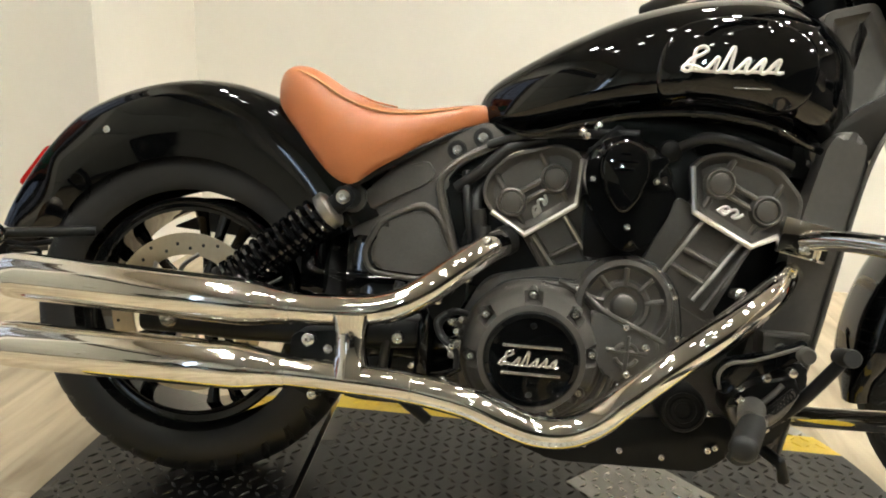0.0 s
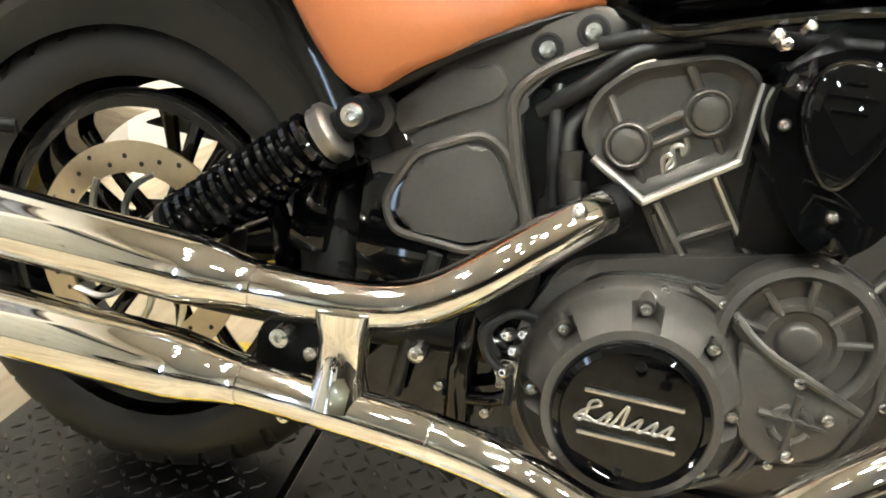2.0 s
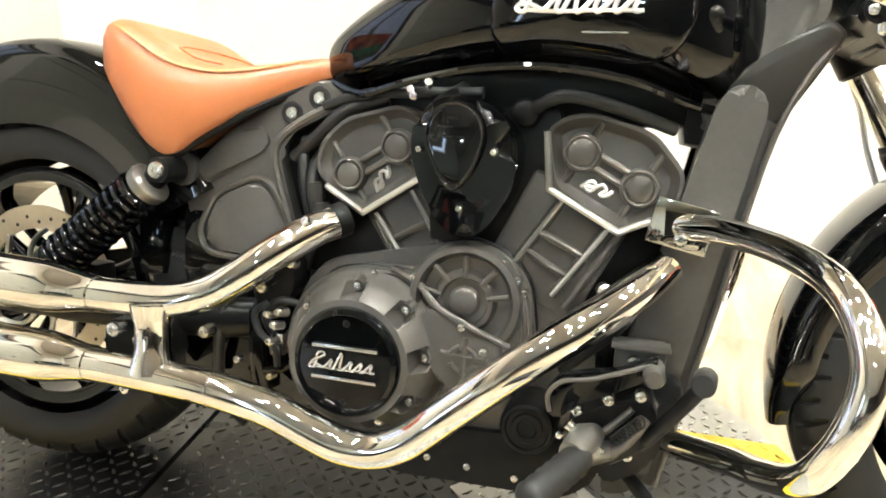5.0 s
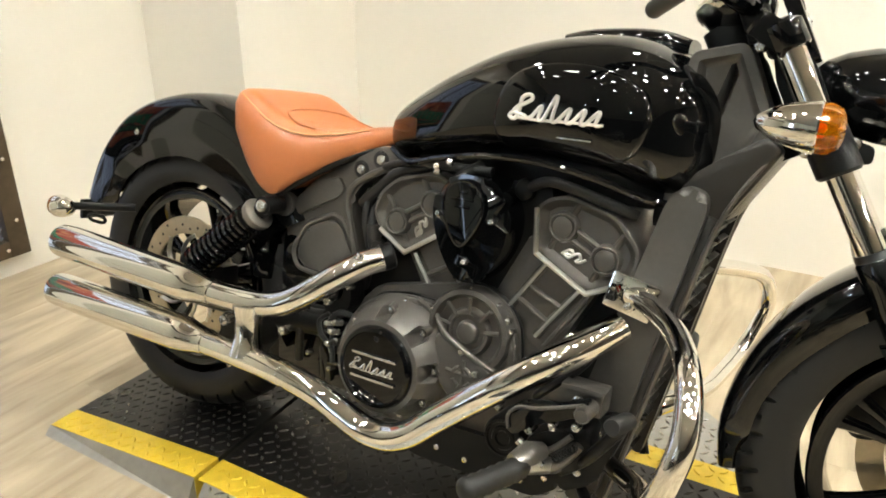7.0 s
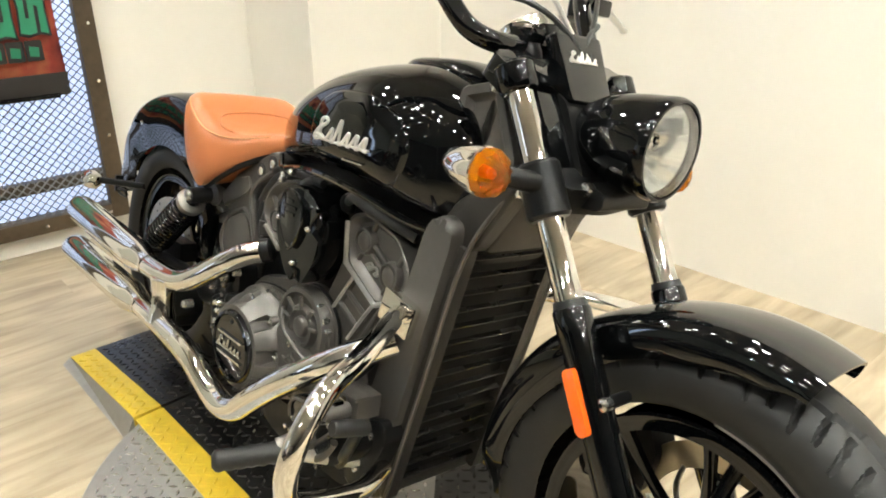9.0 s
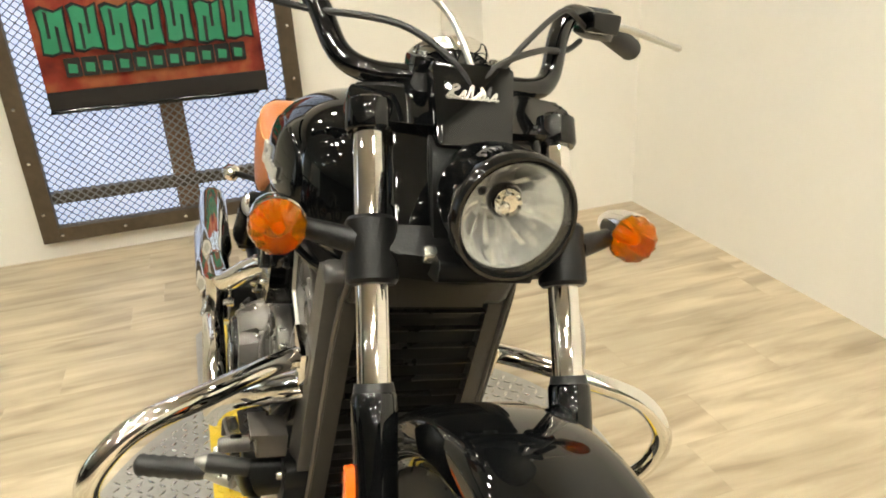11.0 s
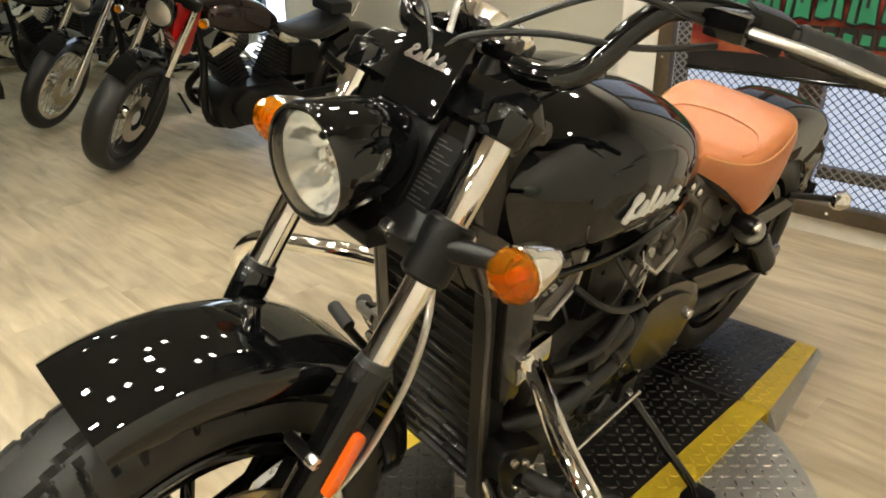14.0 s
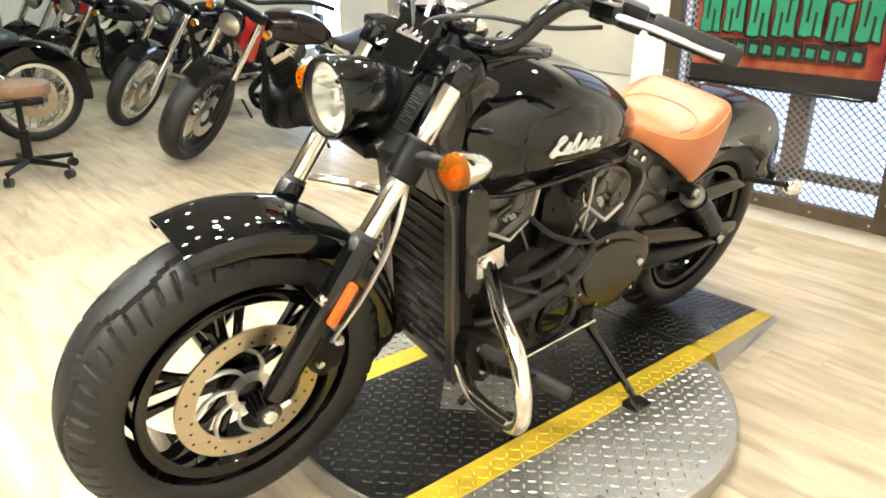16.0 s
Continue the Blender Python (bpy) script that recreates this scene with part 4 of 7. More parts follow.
for x, z in ((-0.148, 0.404), (-0.088, 0.417), (-0.030, 0.415), (0.042, 0.467), (0.094, 0.450), (0.126, 0.412), (0.136, 0.345), (0.108, 0.274), (0.048, 0.259), (-0.196, 0.330)):
    bolt(ENG, (x, -0.146, z), (0, -1, 0), 0.0058, 0.009, "cover_bolt")
CM = side(-1) @ pose(-0.101, 0.302, 0)
POCKETS = (92, 47, 5, 142, 186, 325, 292, 230)


def dome():
    """The clutch dome: a turned cover with a pocket cut in at each bolt."""
    rings = []
    for r, h in ((0.122, 0.128), (0.121, 0.148), (0.115, 0.156), (0.112, 0.160), (0.107, 0.178), (0.102, 0.188), (0.096, 0.196), (0.090, 0.206), (0.0865, 0.211), (0.080, 0.212), (0.0, 0.212)):
        ring = []
        for j in range(144):
            a = j * 2.5
            near = min(abs((a - p + 180) % 360 - 180) for p in POCKETS)
            hh = h if near > 7.5 or r < 0.089 else min(h, 0.163 if near < 5.5 else 0.175)
            ring.append(CM @ Vector((max(r, 1e-4) * math.cos(radians(a)), max(r, 1e-4) * math.sin(radians(a)), hh)))
        rings.append(ring)
    bm = bmesh.new()
    rings_to(bm, rings, False)
    return bm


part("clutch_dome", dome(), SATIN, ENG, "domed satin black clutch cover with bolt pockets")
# arched ridges beside the dome
for rr, a0, a1, hh in ((0.129, -32, 78, 0.148), (0.141, -30, 40, 0.146)):
    part("cover_ridge", tube([CM @ Vector((rr * math.cos(radians(a)), rr * math.sin(radians(a)), hh)) for a in range(a0, a1, 5)], 0.005, 8), SATIN, ENG)
cap = part("clutch_cap", lathe([(0.078, 0.208), (0.0775, 0.215), (0.074, 0.221), (0.068, 0.223), (0.066, 0.2195), (0.0, 0.2195)], 64, CM), GLOSS, ENG, "gloss black round cap with silver bars")
for z in (0.022, -0.022):
    part("cap_bar", box((-0.101, -0.2215, 0.302 + z), (0.094, 0.005, 0.0045), 0.001), BOLT, cap, "polished metal bar")
bm = bmesh.new()
script(bm, CM @ pose(0, -0.009, 0.2215), 0.096, 0.023, 0.0019)
part("cap_emblem", bm, BOLT, cap, "metal emblem of slanted shapes")
for dz in (0.055, -0.056):
    bolt(cap, (-0.101, -0.218, 0.302 + dz), (0, -1, 0), 0.005, 0.004, "cap_screw", DARK)
# lugs with bolts round the dome
for a in POCKETS:
    c, s_ = math.cos(radians(a)), math.sin(radians(a))
    q0 = Vector((-0.101 + 0.106 * c, -0.150, 0.302 + 0.106 * s_))
    q1 = Vector((-0.101 + 0.099 * c, -0.172, 0.302 + 0.099 * s_))
    part("bolt_lug", tube([q0, q1], [0.0105, 0.0092], 12), SATIN, ENG)
    bolt(ENG, q1, (0, -1, 0), 0.0066, 0.007)
# round gear cover with ribs
GM = side(-1) @ pose(0.045, 0.392, 0)
part("gear_cover", lathe([(0.082, 0.12), (0.081, 0.150), (0.077, 0.158), (0.069, 0.160), (0.065, 0.156), (0.062, 0.148), (0.045, 0.146), (0.043, 0.154), (0.040, 0.158), (0.034, 0.158), (0.031, 0.152), (0.022, 0.151), (0.020, 0.158), (0.016, 0.161), (0, 0.161)], 56, GM), SATIN, ENG, "round ribbed gear cover")
for a in (90, 132, 48, 168, 12):
    c, s_ = math.cos(radians(a)), math.sin(radians(a))
    part("rib", tube([(0.045 + 0.034 * c, -0.156, 0.392 + 0.034 * s_), (0.045 + 0.064 * c, -0.160, 0.392 + 0.064 * s_)], 0.0042, 8), SATIN, ENG)
tri_o = rounded([(-0.010, 0.386), (0.055, 0.358), (0.108, 0.340), (0.098, 0.300), (0.058, 0.268), (0.016, 0.276), (0.000, 0.32)], 0.016, 4)
part("pump_cover", slab(tri_o, 0.13, 0.172, side(-1), 0.008, 3), SATIN, ENG, "small cast pump cover")
for a0, a1 in ((20, 75), (105, 160), (200, 255), (285, 340)):
    part("rib", tube([(0.052 + 0.018 * math.cos(radians(a)), -0.173, 0.315 + 0.018 * math.sin(radians(a))) for a in range(a0, a1 + 1, 11)], 0.004, 8), SATIN, ENG)
part("rib", tube([(0.020, -0.172, 0.322), (0.086, -0.172, 0.318)], 0.0038, 8), SATIN, ENG)
part("rib", tube([(0.054, -0.172, 0.346), (0.052, -0.172, 0.284)], 0.0038, 8), SATIN, ENG)
part("cover_ridge", tube(curve([(-0.022, -0.152, 0.412), (0.01, -0.172, 0.385), (0.06, -0.176, 0.362), (0.112, -0.166, 0.338)], 5), 0.005, 8), SATIN, ENG)
for x, y, z in ((0.045, 0.146, 0.463), (-0.021, 0.142, 0.416), (0.116, 0.146, 0.428), (0.049, 0.172, 0.361), (0.081, 0.174, 0.331), (0.055, 0.172, 0.284), (-0.087, 0.142, 0.415), (-0.152, 0.142, 0.386), (0.152, 0.130, 0.342), (-0.195, 0.14, 0.33), (-0.2, 0.14, 0.25), (0.118, 0.14, 0.27)):
    bolt(ENG, (x, -y, z), (0, -1, 0), 0.0068, 0.010)
# lower crankcase, oil filter, sump
part("sump", slab(rounded([(-0.12, 0.19), (0.10, 0.20), (0.24, 0.22), (0.25, 0.16), (0.20, 0.12), (-0.05, 0.115), (-0.12, 0.14)], 0.02), -0.10, 0.13, side(-1), 0.012), DARK, ENG, "dark lower crankcase")
part("oil_filter", lathe([(0.0, 0.231), (0.012, 0.231), (0.014, 0.234), (0.020, 0.234), (0.022, 0.231), (0.028, 0.231), (0.030, 0.235), (0.034, 0.234), (0.038, 0.226), (0.038, 0.13)], 36, side(-1) @ pose(0.148, 0.235, -0.05)), DARK, ENG, "black round oil filter")
for x, z in ((0.06, 0.145), (0.13, 0.140), (0.0, 0.15), (0.215, 0.165)):
    bolt(ENG, (x, -0.13, z), (0, -1, 0), 0.006, 0.008)


def dish(outline, h0, h1, m, rim, deep):
    """A slab whose face is sunken inside a raised, rounded rim."""
    t = bmesh.new()
    lo = [t.verts.new((x, y, h0)) for x, y in outline]
    hi = [t.verts.new((x, y, h1)) for x, y in outline]
    n = len(outline)
    t.faces.new(lo[::-1])
    top = t.faces.new(hi)
    for i in range(n):
        t.faces.new((lo[i], lo[(i + 1) % n], hi[(i + 1) % n], hi[i]))
    bmesh.ops.recalc_face_normals(t, faces=t.faces)
    bmesh.ops.inset_region(t, faces=[top], thickness=0.0015, depth=0.0015)
    bmesh.ops.inset_region(t, faces=[top], thickness=rim, depth=0)
    bmesh.ops.inset_region(t, faces=[top], thickness=0.004, depth=-deep * 0.55)
    bmesh.ops.inset_region(t, faces=[top], thickness=0.008, depth=-deep * 0.45)
    bm = bmesh.new()
    t.transform(m)
    merge(bm, t)
    return bm


def cylinder(head, trim, barrel, bosses, emblem_at, y, strips, ribs, out, label):
    """One cylinder: a cover plate with a raised rim, bosses, bright trim, and a finned barrel below. Heights y outward."""
    s = out
    m = side(s)
    cyl = part("cylinder", slab(rounded(barrel, 0.008, 2), -0.02, y - 0.022, m, 0.006), SATIN, ENG, label)
    hd = rounded(head, 0.02, 4)
    part("cylinder_head", dish(hd, -0.02, y - 0.003, m, 0.0045, 0.014), SATIN, cyl, "head cover with a raised rim round a sunken face")
    part("head_trim", tube([(a, s * y, b) for p, q in zip(trim, trim[1:]) for a, b in ((p[0] * (1 - t) + q[0] * t, p[1] * (1 - t) + q[1] * t) for t in (0, 0.03, 0.5, 0.97))] + [(trim[-1][0], s * y, trim[-1][1])], 0.0048, 8), ALU, cyl, "bright machined trim line")
    for bx, bz in bosses:
        part("head_boss", lathe([(0.0275, y - 0.03), (0.026, y - 0.010), (0.0235, y - 0.002), (0.0215, y - 0.001), (0.0200, y - 0.002), (0.0195, y - 0.007), (0.0175, y - 0.007), (0.0170, y - 0.003), (0.0155, y - 0.002), (0, y - 0.003)], 36, m @ pose(bx, bz, 0)), SATIN, cyl)
    (ax, az), (bx, bz) = bosses
    ux, uz = bx - ax, bz - az
    ul = math.hypot(ux, uz)
    for off in (0.009, -0.009):
        ox, oz = -uz / ul * off, ux / ul * off
        part("head_bridge", tube([(ax + ox, s * (y - 0.011), az + oz), (bx + ox, s * (y - 0.011), bz + oz)], 0.0048, 8), SATIN, cyl)
    nx, nz = (az - bz), -(ax - bx)
    ln = math.hypot(nx, nz)
    nx, nz = nx / ln, nz / ln
    if nz < 0:
        nx, nz = -nx, -nz
    for bx, bz in bosses:
        part("head_rib", tube([(bx, s * (y - 0.014), bz), (bx + nx * 0.055, s * (y - 0.014), bz + nz * 0.055)], 0.0058, 8), SATIN, cyl)
        part("head_rib", tube([(bx, s * (y - 0.014), bz), (bx - nx * 0.045, s * (y - 0.016), bz - nz * 0.045)], 0.0055, 8), SATIN, cyl)
    ex, ez, tilt = emblem_at
    bm = bmesh.new()
    me_ = m @ pose(ex, ez, y - 0.0145, 0, 0, tilt)
    add_tube(bm, curve([me_ @ Vector(q) for q in ((-0.021, -0.004, 0), (-0.010, 0.007, 0), (-0.002, 0.003, 0), (-0.008, -0.006, 0), (-0.016, -0.002, 0), (-0.004, 0.0, 0), (0.006, 0.007, 0), (0.012, 0.001, 0), (0.006, -0.006, 0), (0.014, -0.005, 0), (0.021, 0.003, 0))], 4), 0.0030, 6)
    part("head_emblem", bm, ALU, cyl, "small worn silver emblem")
    for p, q in strips:
        part("fin_strip", tube([(p[0], s * (y - 0.014), p[1]), ((p[0] + q[0]) / 2, s * (y - 0.013), (p[1] + q[1]) / 2), (q[0], s * (y - 0.014), q[1])], 0.0036, 6), ALU, cyl, "bright machined fin edge")
        part("fin_rib", tube([(p[0], s * (y - 0.022), p[1]), (q[0], s * (y - 0.022), q[1])], 0.0075, 8), SATIN, cyl)
    for p, q in ribs:
        part("barrel_rib", tube([(p[0], s * (y - 0.019), p[1]), (q[0], s * (y - 0.019), q[1])], 0.0055, 8), SATIN, cyl)
    return cyl


RH = [(-0.205, 0.560), (-0.196, 0.600), (-0.160, 0.634), (-0.075, 0.658), (-0.034, 0.640), (-0.040, 0.552), (-0.127, 0.497), (-0.186, 0.530)]
RT = [(-0.036, 0.632), (-0.041, 0.554), (-0.126, 0.497), (-0.185, 0.533)]
FH = [(0.137, 0.632), (0.150, 0.553), (0.243, 0.503), (0.312, 0.538), (0.320, 0.585), (0.275, 0.636), (0.195, 0.658), (0.160, 0.65)]
FT = [(0.139, 0.629), (0.147, 0.554), (0.241, 0.504), (0.310, 0.537)]
cylinder(RH, RT, [(-0.140, 0.51), (-0.030, 0.575), (0.045, 0.450), (-0.062, 0.392)], [(-0.080, 0.596), (-0.152, 0.551)], (-0.103, 0.548, 62), 0.112,
         [((-0.111, 0.497), (-0.052, 0.416)), ((-0.058, 0.534), (0.004, 0.440))], [((-0.090, 0.455), (-0.02, 0.495)), ((-0.068, 0.425), (0.0, 0.465)), ((-0.110, 0.485), (-0.062, 0.402))], -1, "rear cylinder with satin black head cover")
cylinder(FH, FT, [(0.125, 0.58), (0.255, 0.508), (0.188, 0.370), (0.060, 0.44)], [(0.186, 0.604), (0.263, 0.563)], (0.208, 0.558, -14), 0.142,
         [((0.168, 0.545), (0.107, 0.452)), ((0.232, 0.512), (0.160, 0.408))], [((0.135, 0.495), (0.205, 0.462)), ((0.118, 0.468), (0.185, 0.432)), ((0.246, 0.505), (0.178, 0.392))], -1, "front cylinder with satin black head cover")
cylinder(FH, [(0.139, 0.629), (0.143, 0.560), (0.202, 0.512), (0.310, 0.537)][:3] + [(0.300, 0.560)], [(0.125, 0.58), (0.255, 0.508), (0.188, 0.370), (0.060, 0.44)], [(0.186, 0.604), (0.263, 0.563)], (0.200, 0.563, 0), 0.098,
         [((0.168, 0.545), (0.107, 0.452)), ((0.232, 0.512), (0.160, 0.408))], [((0.135, 0.495), (0.205, 0.462))], 1, "front cylinder with satin black head cover")
cylinder(RH, RT, [(-0.140, 0.51), (-0.030, 0.575), (0.045, 0.450), (-0.062, 0.392)], [(-0.080, 0.596), (-0.152, 0.551)], (-0.105, 0.55, 50), 0.115,
         [((-0.111, 0.497), (-0.052, 0.416)), ((-0.058, 0.534), (0.004, 0.440))], [((-0.090, 0.455), (-0.02, 0.495))], 1, "rear cylinder with satin black head cover")

# air cover between the cylinders, right side
air_o = rounded([(-0.038, 0.600), (-0.030, 0.648), (0.018, 0.672), (0.075, 0.660), (0.110, 0.610), (0.104, 0.550), (0.075, 0.500), (0.045, 0.478), (0.010, 0.495), (-0.022, 0.545)], 0.03, 4)
AIR = part("air_cover", slab(air_o, 0.0, 0.180, side(-1), 0.030, 6), GLOSS, ENG, "gloss black teardrop air cover")
drop = rounded([(-0.016, 0.615), (-0.004, 0.652), (0.025, 0.662), (0.056, 0.650), (0.066, 0.612), (0.050, 0.570), (0.026, 0.540), (0.002, 0.570)], 0.02, 4)
part("air_cover_panel", slab(drop, 0.165, 0.190, side(-1), 0.006, 3), GLOSS, ENG, "raised gloss black panel")
for z, L in ((0.640, 0.018), (0.628, 0.042), (0.615, 0.030)):
    part("raised_mark", box((0.024, -0.1906, z), (L, 0.003, 0.0055), 0.001), GLOSS, AIR)
rim_ = [(0.025 + (a - 0.025) * 0.98, 0.603 + (b - 0.603) * 0.98) for a, b in drop]
part("panel_rim", tube([(a, -0.188, b) for a, b in rim_], 0.003, 8, closed=True, cap=False), GLOSS, AIR)
for x, z in ((-0.023, 0.596), (0.077, 0.598), (0.036, 0.522)):
    bolt(ENG, (x, -0.170, z), (0, -1, 0), 0.0062, 0.018)
for s_, (p, q) in ((-1, ((-0.022, 0.55), (0.022, 0.470))), (-1, ((0.125, 0.575), (0.075, 0.475))), (-1, ((0.140, 0.560), (0.088, 0.460)))):
    part("barrel_rib", tube([(p[0], s_ * 0.094, p[1]), (q[0], s_ * 0.094, q[1])], 0.008, 8), SATIN, ENG)
# dark bodies behind the cylinders and the header pipe
part("gearbox", slab(rounded([(-0.235, 0.30), (-0.235, 0.505), (-0.15, 0.56), (0.30, 0.60), (0.31, 0.40), (0.22, 0.30)], 0.03), -0.085, 0.085, side(-1), 0.012), DARK, ENG, "dark gearbox casting behind the cylinders")
part("intake_elbow", slab(rounded([(0.075, 0.66), (0.15, 0.665), (0.155, 0.60), (0.125, 0.53), (0.08, 0.52)], 0.012), -0.06, 0.110, side(-1), 0.012), DARK, ENG, "dark intake elbow")
part("intake_horn", lathe([(0.016, 0.0), (0.020, 0.006), (0.017, 0.014), (0.008, 0.018), (0, 0.018)], 24, axis((0.105, -0.112, 0.652), (0.11, -0.2, 0.655))), DARK, ENG)
bolt(ENG, (0.230, -0.125, 0.423), (0.1, -1, 0.1), 0.012, 0.026, "header_bolt")
bolt(ENG, (0.236, -0.125, 0.405), (0.1, -1, 0.1), 0.008, 0.018, "header_bolt")
# intake block and hoses between the cylinders and under the tank
part("intake", box((0.04, 0, 0.56), (0.14, 0.22, 0.20), 0.03), DARK, ENG, "dark intake body")
part("engine_backbone", box((0.09, 0, 0.69), (0.46, 0.15, 0.09), 0.02), DARK, ENG)
for pts, r in (([(-0.20, -0.075, 0.585), (-0.215, -0.09, 0.55), (-0.205, -0.1, 0.50), (-0.19, -0.09, 0.45)], 0.012),
               ([(-0.25, -0.085, 0.57), (-0.205, -0.10, 0.605), (-0.16, -0.10, 0.645), (-0.10, -0.09, 0.662)], 0.010),
               ([(-0.235, -0.08, 0.60), (-0.228, -0.10, 0.54), (-0.215, -0.09, 0.46), (-0.225, -0.09, 0.40)], 0.008),
               ([(-0.20, -0.09, 0.648), (-0.13, -0.11, 0.668), (-0.05, -0.13, 0.672), (0.05, -0.14, 0.675)], 0.008),
               ([(0.12, -0.13, 0.66), (0.16, -0.15, 0.675), (0.22, -0.15, 0.665), (0.30, -0.12, 0.64)], 0.009),
               ([(0.02, -0.12, 0.68), (0.0, -0.15, 0.66), (-0.02, -0.15, 0.64)], 0.012)):
    part("hose", tube(curve(pts, 6), r, 10), HOSE, ENG, "black rubber hose")
for k in range(2):
    p = Vector((-0.207 + 0.01 * k, -0.098, 0.52 - 0.03 * k))
    part("hose_wrap", lathe([(0.0135, -0.016), (0.0150, 0), (0.0135, 0.016)], 14, axis(p, p + Vector((0.1, 0.05, -1)))), PLASTIC, ENG)
for p, d in (((-0.045, -0.165, 0.672), (0.3, -1, 0.3)), ((-0.038, -0.172, 0.665), (0.2, -1, 0)), ((-0.02, -0.165, 0.682), (0.3, -1, 0.4))):
    bolt(ENG, p, d, 0.006, 0.008)
# breather clips behind the clutch cover
for x, z in ((-0.228, 0.305), (-0.222, 0.33), (-0.232, 0.345), (-0.215, 0.35)):
    bolt(ENG, (x, -0.175, z), (-0.2, -1, 0.2), 0.007, 0.02)
part("hose_clip", tube(curve([(-0.245, -0.17, 0.36), (-0.26, -0.18, 0.345), (-0.25, -0.185, 0.32), (-0.225, -0.185, 0.30), (-0.222, -0.18, 0.27)], 5), 0.005, 8), HOSE, ENG)
part("drain_tube", tube([(-0.22, -0.13, 0.31), (-0.232, -0.182, 0.305)], [0.012, 0.010], 10), BOLT, ENG, "bright hose clip")
bolt(ENG, (-0.255, -0.16, 0.40), (-0.3, -1, 0), 0.013, 0.012, "mount_bolt")
part("mount_bracket", slab(rounded([(-0.28, 0.42), (-0.22, 0.43), (-0.215, 0.375), (-0.26, 0.33), (-0.285, 0.36)], 0.015), 0.10, 0.145, side(-1), 0.006), DARK, ENG)
part("mount_ear", tube([(-0.255, -0.11, 0.40), (-0.255, -0.158, 0.40)], 0.019, 16), DARK, ENG)

# ---- left covers, belt guard, stand ----
part("left_cover", slab(rounded([(-0.205, 0.40), (-0.10, 0.43), (0.0, 0.40), (0.10, 0.35), (0.115, 0.24), (0.04, 0.175), (-0.07, 0.175), (-0.12, 0.24)], 0.04, 4), 0.09, 0.128, side(1), 0.014, 3), COVER, ENG, "cast satin black left engine cover")
hexo = rounded([(0.02 + 0.098 * math.cos(radians(k * 60 + 12)), 0.275 + 0.098 * math.sin(radians(k * 60 + 12))) for k in range(6)], 0.02, 3)
part("stator_cover", slab(hexo, 0.11, 0.140, side(1), 0.010, 3), PLASTIC, ENG, "six-sided black stator cover")
part("stator_cap", lathe([(0.066, 0.135), (0.064, 0.150), (0.058, 0.155), (0.052, 0.152), (0.050, 0.147), (0.0, 0.147)], 48, side(1) @ pose(0.02, 0.275, 0)), GLOSS, ENG, "round gloss black cap")
for k in range(6):
    c, s_ = math.cos(radians(k * 60 + 42)), math.sin(radians(k * 60 + 42))
    part("cover_rib", tube([(0.02 + 0.066 * c, 0.140, 0.275 + 0.066 * s_), (0.02 + 0.090 * c, 0.136, 0.275 + 0.090 * s_)], 0.005, 8), PLASTIC, ENG)
# starter motor, hose clamps and wiring on the left
part("starter_motor", lathe([(0.0, -0.075), (0.024, -0.074), (0.031, -0.066), (0.031, 0.060), (0.027, 0.066), (0.022, 0.068), (0.022, 0.085), (0, 0.086)], 28, axis((0.055, 0.135, 0.425), (-0.10, 0.130, 0.462))), DARK, ENG, "black starter motor")
part("starter_band", lathe([(0.0325, -0.035), (0.0335, -0.033), (0.0335, -0.022), (0.0325, -0.020)], 28, axis((0.055, 0.135, 0.425), (-0.10, 0.130, 0.462))), PLASTIC, ENG)
for t in (0.18, 0.42, 0.66):
    p = Vector((0.26, 0.10, 0.30)).lerp(Vector((-0.08, 0.13, 0.43)), t) + Vector((0, 0.036, 0.006))
    part("hose_clamp", lathe([(0.0215, -0.006), (0.0235, -0.005), (0.0235, 0.005), (0.0215, 0.006)], 20, axis(p, p + Vector((-0.34, 0.01, 0.11)))), PLASTIC, ENG)
for pts, r in (([(0.30, 0.12, 0.46), (0.24, 0.15, 0.43), (0.17, 0.155, 0.40), (0.10, 0.150, 0.37)], 0.006), ([(0.15, 0.10, 0.56), (0.10, 0.14, 0.52), (0.02, 0.15, 0.49), (-0.06, 0.14, 0.47)], 0.007), ([(0.05, 0.10, 0.60), (0.03, 0.14, 0.55), (-0.02, 0.15, 0.50), (-0.10, 0.13, 0.44)], 0.005)):
    part("wire_loom", tube(curve(pts, 6), r, 8), HOSE, ENG)
part("left_barrel_block", slab(rounded([(-0.02, 0.62), (0.12, 0.62), (0.10, 0.48), (0.0, 0.46)], 0.02), 0.04, 0.105, side(1), 0.012), DARK, ENG, "dark throttle body between the cylinders")
for x, z in ((0.02, 0.58), (0.08, 0.57), (0.05, 0.50)):
    bolt(ENG, (x, 0.106, z), (0, 1, 0), 0.006, 0.008, material=DARK)
for a in range(0, 360, 60):
    c, s_ = math.cos(radians(a)), math.sin(radians(a))
    bolt(ENG, (0.02 + 0.077 * c, 0.136, 0.275 + 0.077 * s_), (0, 1, 0), 0.0055, 0.006, material=DARK)
for x, z in ((-0.095, 0.41), (-0.02, 0.385), (0.06, 0.36), (0.10, 0.30), (-0.06, 0.43), (0.02, 0.44), (0.07, 0.43)):
    bolt(ENG, (x, 0.13, z), (0, 1, 0), 0.006, 0.010)
part("coolant_pipe", tube(curve([(0.26, 0.10, 0.30), (0.19, 0.15, 0.335), (0.10, 0.158, 0.36), (0.0, 0.15, 0.385), (-0.08, 0.13, 0.43)], 6), 0.020, 14), HOSE, ENG, "thick black coolant hose")
